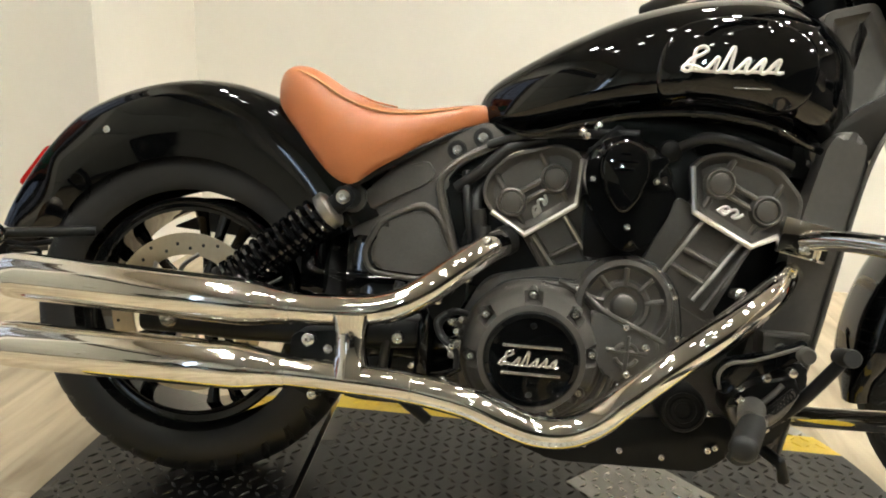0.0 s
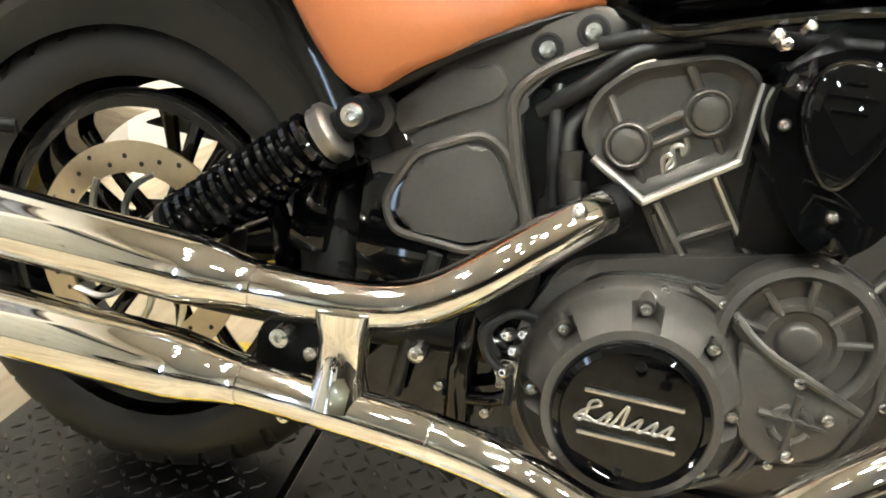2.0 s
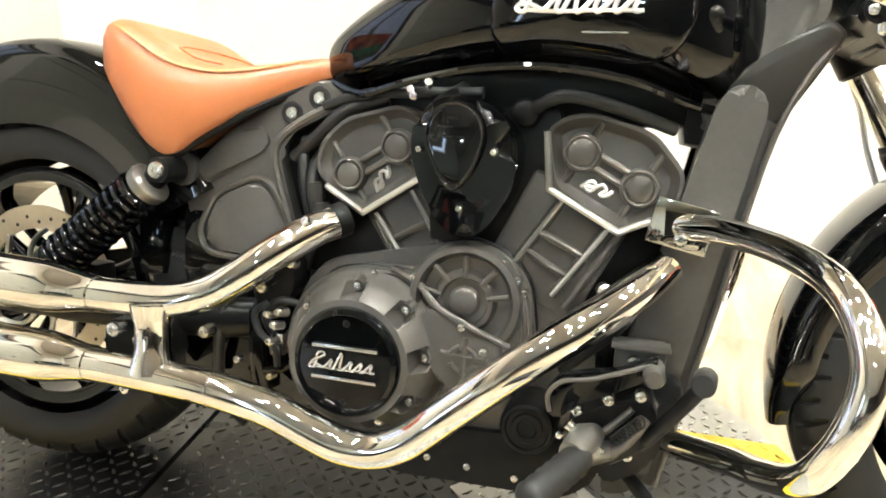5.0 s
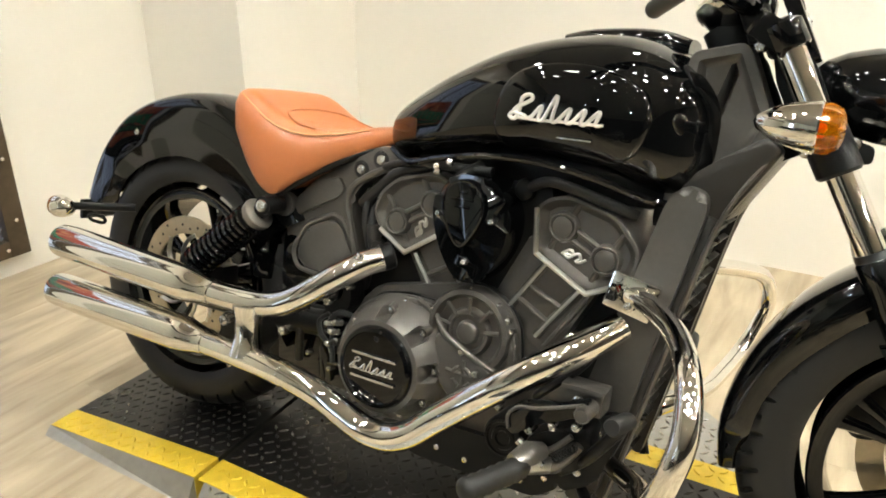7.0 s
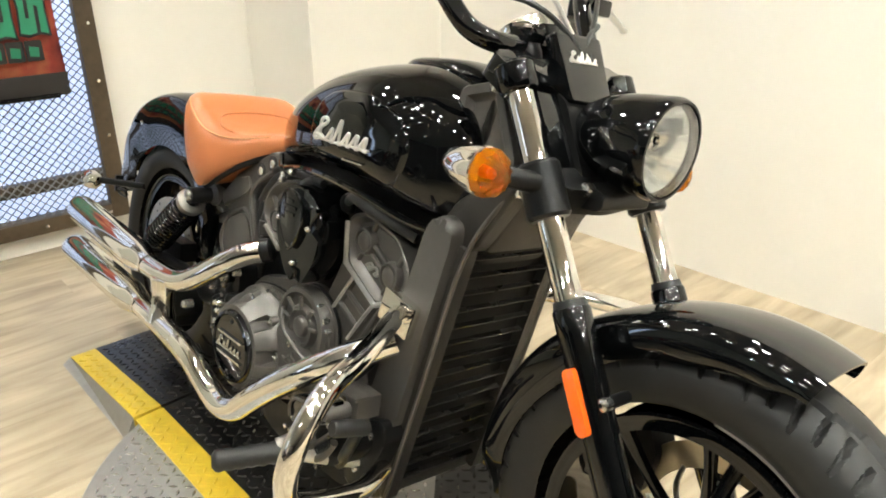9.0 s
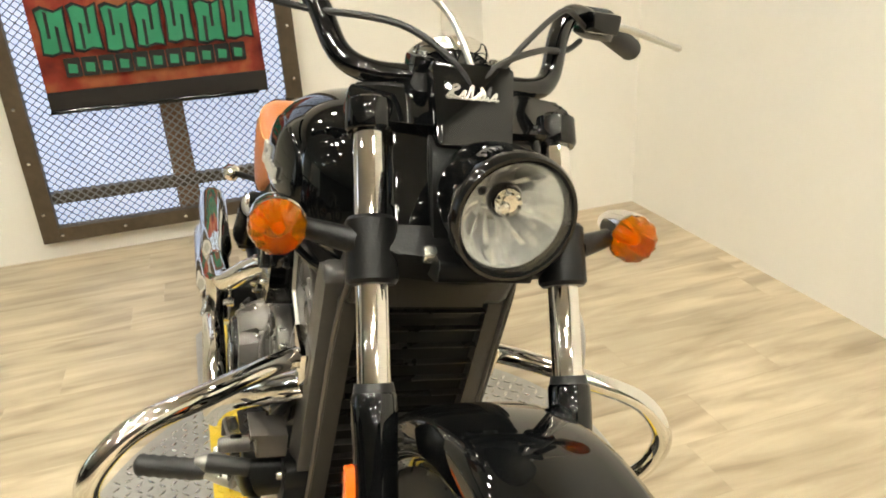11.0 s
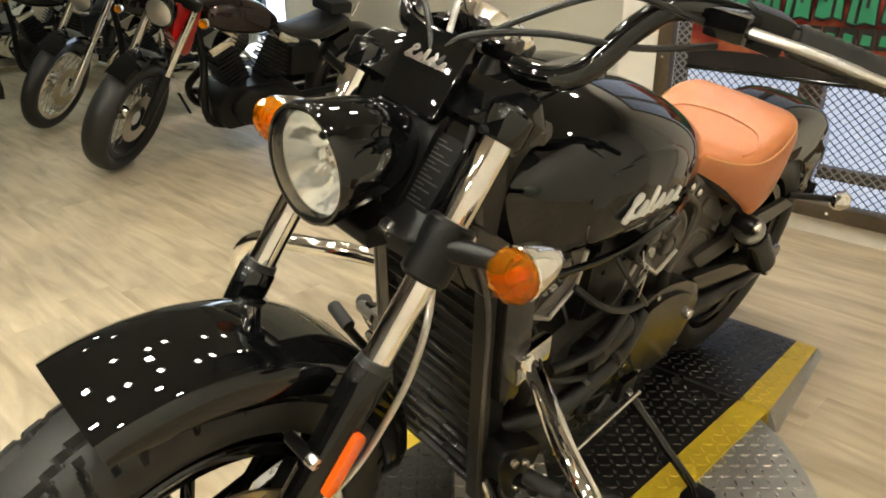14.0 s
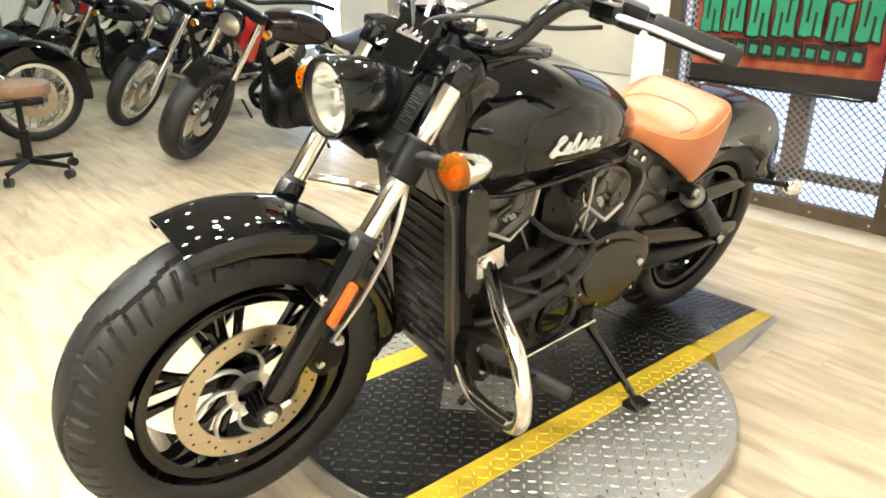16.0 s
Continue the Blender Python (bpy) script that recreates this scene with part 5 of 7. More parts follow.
part("wire_loom", tube(curve([(0.20, 0.13, 0.42), (0.12, 0.155, 0.44), (0.05, 0.15, 0.47), (-0.02, 0.13, 0.50)], 6), 0.011, 10), HOSE, ENG)
belt_o = rounded([(-0.012, 0.405), (-0.045, 0.330), (-0.090, 0.268), (-0.160, 0.222), (-0.235, 0.208), (-0.320, 0.228), (-0.352, 0.300), (-0.355, 0.395), (-0.250, 0.448), (-0.150, 0.468), (-0.060, 0.455)], 0.035, 4)
GUARD = part("sprocket_cover", slab(belt_o, 0.07, 0.136, side(1), 0.016, 4), SEMI, BIKE, "glossy black drive sprocket cover")
part("cover_step", slab([(-0.19 + (x + 0.19) * 0.80, 0.335 + (z - 0.335) * 0.80) for x, z in belt_o], 0.13, 0.144, side(1), 0.007, 3), SEMI, GUARD)
for x, z in ((-0.040, 0.425), (-0.130, 0.448), (-0.075, 0.300), (-0.165, 0.240), (-0.315, 0.250)):
    bolt(GUARD, (x, 0.134, z), (0, 1, 0), 0.006, 0.007, "cover_bolt")
bolt(GUARD, (-0.300, 0.143, 0.346), (0, 1, 0), 0.013, 0.012, "cover_bolt")
part("belt_guard", slab(rounded([(-0.30, 0.430), (-0.32, 0.385), (-0.82, 0.292), (-0.87, 0.300), (-0.855, 0.338), (-0.72, 0.358)], 0.014, 3), 0.095, 0.128, side(1), 0.008), SEMI, GUARD, "long glossy black belt guard")


# ---- frame, side plates, shocks, swing arm ----
FRAME = part("frame", box((-0.30, 0, 0.52), (0.30, 0.13, 0.16), 0.03), DARK, BIKE, "black motorcycle frame")
plate_o = rounded([(-0.432, 0.535), (-0.355, 0.607), (-0.205, 0.690), (-0.166, 0.672), (-0.172, 0.648), (-0.245, 0.612), (-0.272, 0.575), (-0.262, 0.53), (-0.222, 0.405), (-0.33, 0.400), (-0.405, 0.43), (-0.432, 0.48)], 0.012, 3)
inset = rounded([(-0.398, 0.448), (-0.372, 0.500), (-0.310, 0.528), (-0.285, 0.515), (-0.246, 0.440), (-0.305, 0.412), (-0.385, 0.418)], 0.014, 4)
for s in (-1, 1):
    PL_ = part("side_plate", slab(plate_o, 0.045, 0.092, side(s), 0.007, 3), SATIN, FRAME, "satin black cast side plate")
    cx, cz = -0.325, 0.465
    part("plate_rim", tube([(x, s * 0.093, z) for x, z in [(cx + (a - cx) * 1.16, cz + (b - cz) * 1.16) for a, b in inset]], 0.006, 8, closed=True, cap=False), SATIN, PL_)
    part("inset_panel", slab(inset, 0.085, 0.099, side(s), 0.008, 3), SATIN, PL_)
    part("upper_panel", slab(rounded([(-0.415, 0.545), (-0.350, 0.600), (-0.300, 0.616), (-0.286, 0.590), (-0.300, 0.575), (-0.405, 0.515)], 0.012, 3), 0.085, 0.099, side(s), 0.006), SATIN, PL_)
    part("plate_web", tube(curve([(-0.180, s * 0.088, 0.655), (-0.247, s * 0.092, 0.618), (-0.278, s * 0.094, 0.582), (-0.270, s * 0.094, 0.53), (-0.238, s * 0.092, 0.43)], 6), 0.007, 8), SATIN, PL_)
    for x, z in ((-0.209, 0.660), (-0.253, 0.636)):
        part("bolt_recess", lathe([(0.0175, 0.086), (0.0175, 0.0935), (0.0145, 0.0940), (0.0135, 0.0925), (0, 0.0922)], 24, side(s) @ pose(x, z, 0)), INK, PL_)
        bolt(PL_, (x, s * 0.092, z), (0, s, 0), 0.0095, 0.005, "plate_bolt")
    # shock
    a, b = Vector((-0.432, s * 0.150, 0.540)), Vector((-0.690, s * 0.150, 0.333))
    d = (b - a).normalized()
    SH = part("shock_absorber", tube([a + d * 0.03, b], 0.014, 14), DARK, BIKE, "black coil-over rear shock absorber")
    n = 12
    pts = []
    e1 = d.cross(Vector((0, 1, 0))).normalized()
    e2 = d.cross(e1)
    L0, L1 = 0.055, 0.255
    for k in range(n * 14 + 1):
        t = k / (n * 14)
        w = 2 * math.pi * n * t
        pts.append(a + d * (L0 + (L1 - L0) * t) + 0.032 * (math.cos(w) * e1 + math.sin(w) * e2))
    part("spring", tube(pts, 0.0060, 7), GLOSS, SH, "glossy black coil spring")
    sm = axis(a, b)
    part("preload_collar", lathe([(0.020, 0.026), (0.028, 0.028), (0.0335, 0.032), (0.0345, 0.038), (0.0325, 0.042), (0.033, 0.047), (0.020, 0.052)], 28, sm), DULL, SH, "dull metal preload collar")
    part("lower_collar", lathe([(0.016, 0.254), (0.034, 0.256), (0.035, 0.264), (0.016, 0.27)], 28, sm), DARK, SH)
    part("shock_eye", tube([a + Vector((0, -s * 0.03, 0)), a + Vector((0, s * 0.020, 0))], 0.019, 18), DARK, SH)
    part("shock_mount", tube([a + Vector((0.0, s * -0.04, 0)), a + Vector((0, -s * 0.07, 0))], 0.026, 16), SATIN, SH)
    part("shock_neck", tube([a, a + d * 0.05], [0.017, 0.019], 14), DARK, SH)
    bolt(SH, a + Vector((0, s * 0.018, 0)), (0, s, 0), 0.0135, 0.010, "shock_bolt")
    bolt(SH, b + Vector((0, s * 0.012, 0)), (0, s, 0), 0.012, 0.008, "shock_bolt")
    # swing arm
    SW = part("swing_arm", tube(curve([(-0.30, s * 0.10, 0.315), (-0.45, s * 0.112, 0.305), (-0.60, s * 0.114, 0.300), (-0.80, s * 0.114, 0.300)], 5), [0.032] * 6 + [0.028] * 6 + [0.025] * 4, 14), DARK, BIKE, "black swing arm beside the rear wheel")
    bolt(SW, (RX, s * 0.138, RZ), (0, s, 0), 0.017, 0.014, "axle_nut")
    part("shock_lug", tube([(-0.690, s * 0.118, 0.333), (-0.690, s * 0.165, 0.333)], 0.016, 12), DARK, SW)
part("inner_panel", box((-0.215, 0, 0.615), (0.10, 0.11, 0.13), 0.02), DARK, FRAME)
part("upper_guard", slab(rounded([(-0.30, 0.472), (-0.60, 0.492), (-0.78, 0.492), (-0.86, 0.455), (-0.60, 0.438), (-0.36, 0.424)], 0.012), 0.098, 0.112, side(1), 0.004), PLASTIC, FRAME, "flat black guard plate beside the wheel")
part("lower_frame", box((-0.315, 0, 0.29), (0.25, 0.20, 0.24), 0.045), GLOSS, FRAME)
part("battery_box", box((-0.36, -0.01, 0.42), (0.16, 0.17, 0.12), 0.02), GLOSS, FRAME, "black plastic box")
part("fender_stay", box((-0.50, 0, 0.46), (0.05, 0.19, 0.20), 0.02), GLOSS, FRAME)
for x, y, z, r in ((-0.462, -0.215, 0.306, 0.012), (-0.432, -0.20, 0.290, 0.009), (-0.455, -0.20, 0.212, 0.009), (-0.318, -0.205, 0.318, 0.010)):
    bolt(FRAME, (x, y, z), (0, -1, 0), r, 0.02, "bracket_bolt")
part("pipe_hanger", slab(rounded([(-0.50, 0.31), (-0.42, 0.32), (-0.40, 0.26), (-0.45, 0.20), (-0.50, 0.22)], 0.015), 0.13, 0.20, side(-1), 0.006), DARK, FRAME)
part("drain_hose", tube([(-0.31, -0.19, 0.215), (-0.262, -0.19, 0.180)], 0.010, 10), DARK, FRAME)
part("caliper", box((-0.64, -0.085, 0.345), (0.10, 0.05, 0.055), 0.014), DARK, FRAME, "black rear brake caliper")

# front frame casting, radiator and shroud
cast_o = rounded([(0.335, 0.895), (0.415, 0.915), (0.470, 0.800), (0.425, 0.70), (0.370, 0.685), (0.35, 0.63), (0.33, 0.66)], 0.015, 3)
for s in (-1, 1):
    part("frame_casting", dish(cast_o, 0.03, 0.105, side(s), 0.013, 0.011), COVER, FRAME, "satin black cast frame beside the steering head")
part("steering_head", tube([(0.36, 0, 0.945), (0.475, 0, 0.745)], 0.036, 18), DARK, FRAME)
part("front_frame_box", box((0.36, 0, 0.72), (0.10, 0.17, 0.20), 0.02), DARK, FRAME)

RAD = part("radiator", slab([(0.255, 0.165), (0.300, 0.165), (0.405, 0.665), (0.350, 0.665)], -0.112, 0.112, side(-1), 0.004), LOUVRE, BIKE, "tall black radiator with slanted louvres")
for s in (-1, 1):
    part("radiator_cover", slab(rounded([(0.252, 0.30), (0.345, 0.675), (0.366, 0.702), (0.402, 0.692), (0.404, 0.66), (0.306, 0.165), (0.258, 0.170)] if s < 0 else [(0.300, 0.455), (0.345, 0.675), (0.366, 0.702), (0.402, 0.692), (0.404, 0.66), (0.360, 0.435), (0.335, 0.425)], 0.02, 4), 0.100, 0.146, side(s), 0.014, 3), COVER if s < 0 else SEMI, RAD, "smooth satin black radiator side cover" if s < 0 else "glossy black radiator side cover")
    part("shroud_edge", slab(rounded([(0.300, 0.160), (0.400, 0.660), (0.420, 0.655), (0.322, 0.155)], 0.008, 3), 0.098, 0.126, side(s), 0.006), PLASTIC, RAD)
    part("shroud_trim", tube(curve([(0.320, s * 0.126, 0.160), (0.366, s * 0.127, 0.38), (0.418, s * 0.126, 0.64), (0.478, s * 0.112, 0.760)], 6), 0.004, 8), SATIN, RAD)
    part("top_shroud", slab(rounded([(0.350, 0.700), (0.400, 0.645), (0.425, 0.655), (0.490, 0.765), (0.465, 0.785), (0.40, 0.74)], 0.012, 3), 0.070, 0.118, side(s), 0.010, 3), PLASTIC, RAD, "matte black upper shroud")
part("radiator_top", slab([(0.370, 0.660), (0.425, 0.650), (0.485, 0.755), (0.430, 0.775)], -0.085, 0.085, side(-1), 0.010), PLASTIC, RAD)
part("radiator_foot", slab(rounded([(0.246, 0.195), (0.306, 0.180), (0.290, 0.138), (0.250, 0.130)], 0.01), -0.115, 0.115, side(-1), 0.012), PLASTIC, RAD, "matte black lower lip")
for k in range(15):
    t = (k + 0.5) / 15.2
    c = Vector((0.306 + 0.105 * t, 0, 0.175 + 0.485 * t))
    part("louvre", box((0, 0, 0), (0.010, 0.205, 0.003), 0.0010, pose(c.x + 0.005, 0, c.z, 0, 24, 0)), SLAT, RAD)
# ---- fork and headlamp ----
FORK = part("fork", tube([(0.352, 0, 0.960), (0.470, 0, 0.750)], 0.018, 14), DARK, BIKE, "telescopic fork with chrome tubes and black lower legs")
fa, fb, fc = Vector((0.459, 0, 0.926)), Vector((0.628, 0, 0.634)), Vector((0.800, 0, 0.340))
fd = (fc - fa).normalized()
YF = 0.126
for s in (-1, 1):
    o = Vector((0, s * YF, 0))
    part("fork_tube", tube([fa + o, fb + o + fd * 0.01], 0.0195, 24), CHROME, FORK, "polished chrome fork tube")
    LG = part("lower_leg", tube([fb + o - fd * 0.004, fb + o, fb + o + fd * 0.03, fb + o + fd * 0.06, fc + o - fd * 0.03, fc + o], [0.024, 0.0265, 0.0270, 0.0255, 0.0245, 0.022], 24), GLOSS, FORK, "black lower fork leg")
    part("dust_seal", tube([fb + o - fd * 0.014, fb + o - fd * 0.002], [0.0225, 0.0245], 24), HOSE, LG)
    part("leg_rib", slab([(0.655, 0.52), (0.690, 0.53), (0.800, 0.345), (0.775, 0.335)], YF - 0.01, YF + 0.012, side(s), 0.006), GLOSS, LG)
    part("axle_clamp", tube([(FX, s * (YF - 0.03), FZ), (FX, s * (YF + 0.018), FZ)], 0.026, 20), GLOSS, LG)
    bolt(LG, (FX, s * (YF + 0.017), FZ), (0, s, 0), 0.015, 0.010, "axle_nut")
    # orange side reflector along the leg
    ang = math.degrees(math.atan2(fd.z, fd.x))
    part("reflector", slab(rounded([(-0.045, -0.0092), (0.045, -0.0092), (0.045, 0.0092), (-0.045, 0.0092)], 0.0075, 5), 0.0, 0.011, Matrix.Translation((0.684, s * (YF + 0.024), 0.529)) @ side(s) @ pose(0, 0, 0, 0, 0, ang), 0.003, 2), ORANGE, LG, "long orange reflector")
    # clamps
    cl = fa + fd * 0.005 + o
    part("upper_clamp", tube([cl - fd * 0.018, cl - fd * 0.015, cl + fd * 0.018, cl + fd * 0.022], [0.026, 0.029, 0.029, 0.026], 22), GLOSS, FORK)
    part("fork_cap", tube([cl - fd * 0.024, cl - fd * 0.021, cl - fd * 0.017], [0.014, 0.019, 0.020], 18), GLOSS, FORK, "black fork cap")
    bolt(FORK, (0.436, s * (YF + 0.008), 0.905), (-0.3, s, 0), 0.008, 0.010, "clamp_bolt")
    lc = Vector((0.545, s * YF, 0.778))
    part("lower_clamp", tube([lc - fd * 0.040, lc - fd * 0.035, lc + fd * 0.035, lc + fd * 0.040], [0.027, 0.031, 0.031, 0.027], 22), DARK, FORK)
    for k in (-0.012, 0.012):
        bolt(FORK, lc + Vector((-0.032, s * 0.012, 0)) + fd * k, (-0.5, s, 0), 0.0075, 0.010, "clamp_bolt")
    part("clamp_ear", tube([lc + Vector((-0.034, s * 0.016, 0.012)), lc + Vector((-0.034, -s * 0.01, 0.012))], 0.018, 14), DARK, FORK)
    # turn signal
    bc = Vector((0.529, s * 0.235, 0.802))
    part("signal_stem", tube([lc + Vector((0, s * 0.02, 0.012)), bc + Vector((-0.012, -s * 0.02, -0.004))], [0.016, 0.012], 14), DARK, FORK)
    SG = part("turn_signal", lathe([(0.002, -0.074), (0.010, -0.070), (0.019, -0.056), (0.027, -0.035), (0.032, -0.010), (0.0335, 0.002), (0.0320, 0.004), (0.030, -0.002), (0.020, -0.016), (0, -0.020)], 36, axis(bc, bc + Vector((1, 0, -0.02)))), CHROME, FORK, "bullet-shaped chrome turn signal")
    bm = bmesh.new()
    rings = []
    N = 24
    for r, h in ((0.0315, 0.001), (0.0315, 0.010), (0.0300, 0.018), (0.025, 0.0245), (0.018, 0.0285), (0.010, 0.030), (0.003, 0.0305)):
        rings.append([])
        for j in range(N):
            a = 2 * math.pi * j / N
            k = 1 + 0.040 * (1 if j % 2 else -1) * (1 if r < 0.034 else 0)
            rings[-1].append(axis(bc, bc + Vector((1, 0, -0.02))) @ Vector((r * k * math.cos(a), r * k * math.sin(a), h + (0.0026 if (j + len(rings)) % 2 else 0))))
    rings_to(bm, rings)
    part("lens", bm, AMBER, SG, "faceted amber lens", smooth=8)
    part("bulb", lathe([(0.008, -0.02), (0.009, 0.0), (0.007, 0.010), (0, 0.013)], 16, axis(bc, bc + Vector((1, 0, -0.02)))), ORANGE, SG, "small orange bulb")
bm = bmesh.new()
add_slab(bm, rounded([(-0.034, -0.150), (0.030, -0.150), (0.035, -0.06), (0.035, 0.06), (0.030, 0.150), (-0.034, 0.150), (-0.05, 0.05), (-0.05, -0.05)], 0.012), -0.019, 0.019, Matrix.Translation(fa + Vector((-0.008, 0, -0.004))) @ pose(0, 0, 0, 0, 30, 0), 0.006)
part("upper_yoke", bm, GLOSS, FORK, "gloss black upper fork clamp")
fm = Matrix.Identity(4)
for i, c_ in enumerate((Vector((0, 1, 0)), -fd, Vector((0, 1, 0)).cross(-fd), Vector((0.545, 0, 0.778)))):
    fm.col[i] = (*c_, 1.0 if i == 3 else 0.0)
part("fork_cover", slab(rounded([(-0.10, 0.0), (0.10, 0.0), (0.10, 0.17), (-0.10, 0.17)], 0.01), -0.014, 0.010, fm, 0.005), GLOSS, FORK, "black panel between the fork tubes")
bm = bmesh.new()
add_slab(bm, rounded([(-0.045, -0.12), (0.030, -0.12), (0.045, 0), (0.030, 0.12), (-0.045, 0.12)], 0.02), -0.022, 0.022, Matrix.Translation((0.537, 0, 0.785)) @ pose(0, 0, 0, 0, 30, 0), 0.006)
part("lower_yoke", bm, DARK, FORK)
pm = Matrix.Translation((0.474, 0, 0.942)) @ pose(0, 0, 0, 0, 62, 0)
NP = part("name_plate", slab(rounded([(-0.056, -0.056), (0.052, -0.050), (0.052, 0.050), (-0.056, 0.056)], 0.008, 3), -0.010, 0.012, pm, 0.005), GLOSS, FORK, "gloss black plate above the headlamp")
bm = bmesh.new()
script(bm, pm @ pose(-0.010, 0, 0.0125, 0, 0, 90), 0.070, 0.017, 0.0017)
part("plate_emblem", bm, ALU, NP, "silver emblem of slanted shapes")
part("fork_shroud", slab(rounded([(0.435, 0.935), (0.500, 0.90), (0.560, 0.790), (0.510, 0.765), (0.455, 0.86)], 0.012), -0.055, 0.055, side(-1), 0.008), DARK, FORK, "dark shroud behind the headlamp")
LABEL = part("warning_label", slab(rounded([(0.040, 0.028), (0.094, 0.028), (0.094, 0.125), (0.040, 0.125)], 0.004, 2), 0.0095, 0.0115, fm), LABELP, FORK, "black label with rows of small print")
for k in range(15):
    x1 = 0.089 - 0.026 * ((k * 7) % 5) / 4
    part("label_line", slab([(0.045, 0.034 + 0.0058 * k), (x1, 0.034 + 0.0058 * k), (x1, 0.0355 + 0.0058 * k), (0.045, 0.0355 + 0.0058 * k)], 0.0115, 0.0122, fm), PRINT, LABEL)
HM = axis((0.505, 0, 0.864), (0.663, 0, 0.856)) @ Matrix.Diagonal((0.845, 0.845, 0.95, 1))
HL = part("headlamp", lathe([(0.004, -0.012), (0.030, -0.008), (0.050, 0.008), (0.066, 0.035), (0.077, 0.070), (0.083, 0.105), (0.086, 0.130), (0.0875, 0.140), (0.0875, 0.150), (0.084, 0.156), (0.080, 0.156), (0.079, 0.150), (0.074, 0.150), (0.074, 0.140)], 56, HM, cap=False), GLOSS, BIKE, "round gloss black headlamp with clear lens")
REFL = mat("headlamp_reflector", (0.95, 0.94, 0.90), 0.12, 0.74, vary=0.05, scale=60)
bm = bmesh.new()
rings = []
for r, h in ((0.078, 0.150), (0.076, 0.130), (0.068, 0.108), (0.054, 0.088), (0.036, 0.074), (0.020, 0.068), (0.012, 0.067)):
    ring = []
    for j in range(60):
        a = 2 * math.pi * j / 60
        st = 0.006 * math.sin(3 * a) if 0.03 < r < 0.075 else 0.0
        fl = 0.006 if (j // 4) % 2 and 0.03 < r < 0.075 else 0.0
        ring.append(HM @ Vector((r * math.cos(a), r * math.sin(a), h + st + fl)))
    rings.append(ring)
rings_to(bm, rings, cap=False)
part("reflector_bowl", bm, REFL, HL, "faceted mirror reflector", smooth=20)
part("side_bulb", lathe([(0.006, 0.098), (0.007, 0.104), (0.004, 0.108), (0, 0.109)], 16, HM @ pose(-0.032, 0.020, 0)), INK, HL)
part("bulb_ring", lathe([(0.021, 0.084), (0.025, 0.090), (0.025, 0.100), (0.022, 0.104), (0.020, 0.100)], 28, HM @ pose(0.008, 0.006, 0), cap=False), INK, HL, "dark ring round the bulb")
part("bulb_shield", lathe([(0.017, 0.090), (0.019, 0.092), (0.019, 0.112), (0.016, 0.116), (0.012, 0.113), (0, 0.113)], 28, HM @ pose(0.008, 0.006, 0)), CHROME, HL, "round chrome bulb shield")
part("bulb", lathe([(0.013, 0.066), (0.011, 0.085), (0.009, 0.10), (0.011, 0.104), (0.011, 0.112), (0.007, 0.116), (0, 0.117)], 20, HM), BOLT, HL)
ln = part("lamp_lens", lathe([(0.080, 0.149), (0.0785, 0.154), (0.070, 0.159), (0.050, 0.165), (0.025, 0.168), (0.0, 0.169), (0.0, 0.1665), (0.025, 0.1655), (0.050, 0.1625), (0.070, 0.1565), (0.078, 0.149)], 56, HM, closed=True), GLASS, HL, "clear domed glass lens")
ln.visible_shadow = False
part("lamp_bracket", slab(rounded([(0.545, 0.80), (0.60, 0.785), (0.60, 0.76), (0.53, 0.755)], 0.008), -0.06, 0.06, side(-1), 0.006), DARK, HL)
for s in (-1, 1):
    bolt(HL, (0.572, s * 0.062, 0.786), (0, s, 0), 0.011, 0.012, "bracket_bolt")

# ---- handlebar ----
half = [(0.125, 0.432, 1.028), (0.185, 0.360, 1.046), (0.248, 0.270, 1.068), (0.292, 0.208, 1.070), (0.325, 0.178, 1.040), (0.370, 0.152, 0.985), (0.398, 0.115, 0.967), (0.405, 0.05, 0.968)]
BAR = part("handlebar", tube(curve(half + [(0.405, 0.0, 0.970)] + [(x, -y, z) for x, y, z in half[::-1]], 6), 0.0158, 16), GLOSS, BIKE, "gloss black handlebar with grips and levers")
for s in (-1, 1):
    g0, g1 = Vector((0.218, s * 0.316, 1.058)), Vector((0.122, s * 0.436, 1.027))
    gd = g1 - g0
    prof = []
    for k in range(25):
        t = k / 24
        prof.append((0.0185 + (0.0018 if k % 2 else 0), t * gd.length))
    part("grip", lathe([(0.013, 0.0)] + prof + [(0.012, gd.length + 0.002)], 20, axis(g0, g1)), HOSE, BAR, "ribbed black rubber grip")
    part("switch_box", box((0, 0, 0), (0.055, 0.045, 0.050), 0.010, axis((0.238, s * 0.285, 1.063), (0.125, s * 0.43, 1.028))), DARK, BAR, "black switch housing")
    part("lever_perch", box((0.272, s * 0.268, 1.066), (0.06, 0.05, 0.032), 0.008), GLOSS, BAR)
    part("lever", tube(curve([(0.284, s * 0.268, 1.066), (0.282, s * 0.305, 1.064), (0.264, s * 0.350, 1.060), (0.242, s * 0.41, 1.051), (0.222, s * 0.462, 1.044)], 6), [0.009] * 8 + [0.0085] * 10 + [0.007] * 5 + [0.0085, 0.0095], 12, flat=0.7), ALU, BAR, "polished aluminium lever")
    part("riser", tube([(0.425, s * 0.05, 0.925), (0.402, s * 0.05, 0.972)], 0.021, 16), DARK, BAR)
    part("riser_cap", box((0.402, s * 0.05, 0.985), (0.045, 0.034, 0.022), 0.006, None), GLOSS, BAR)
    bolt(BAR, (0.40, s * 0.05, 0.995), (0, 0, 1), 0.006, 0.006)
part("reservoir", box((0.272, -0.268, 1.098), (0.055, 0.06, 0.035), 0.008), GLOSS, BAR, "black brake fluid reservoir")
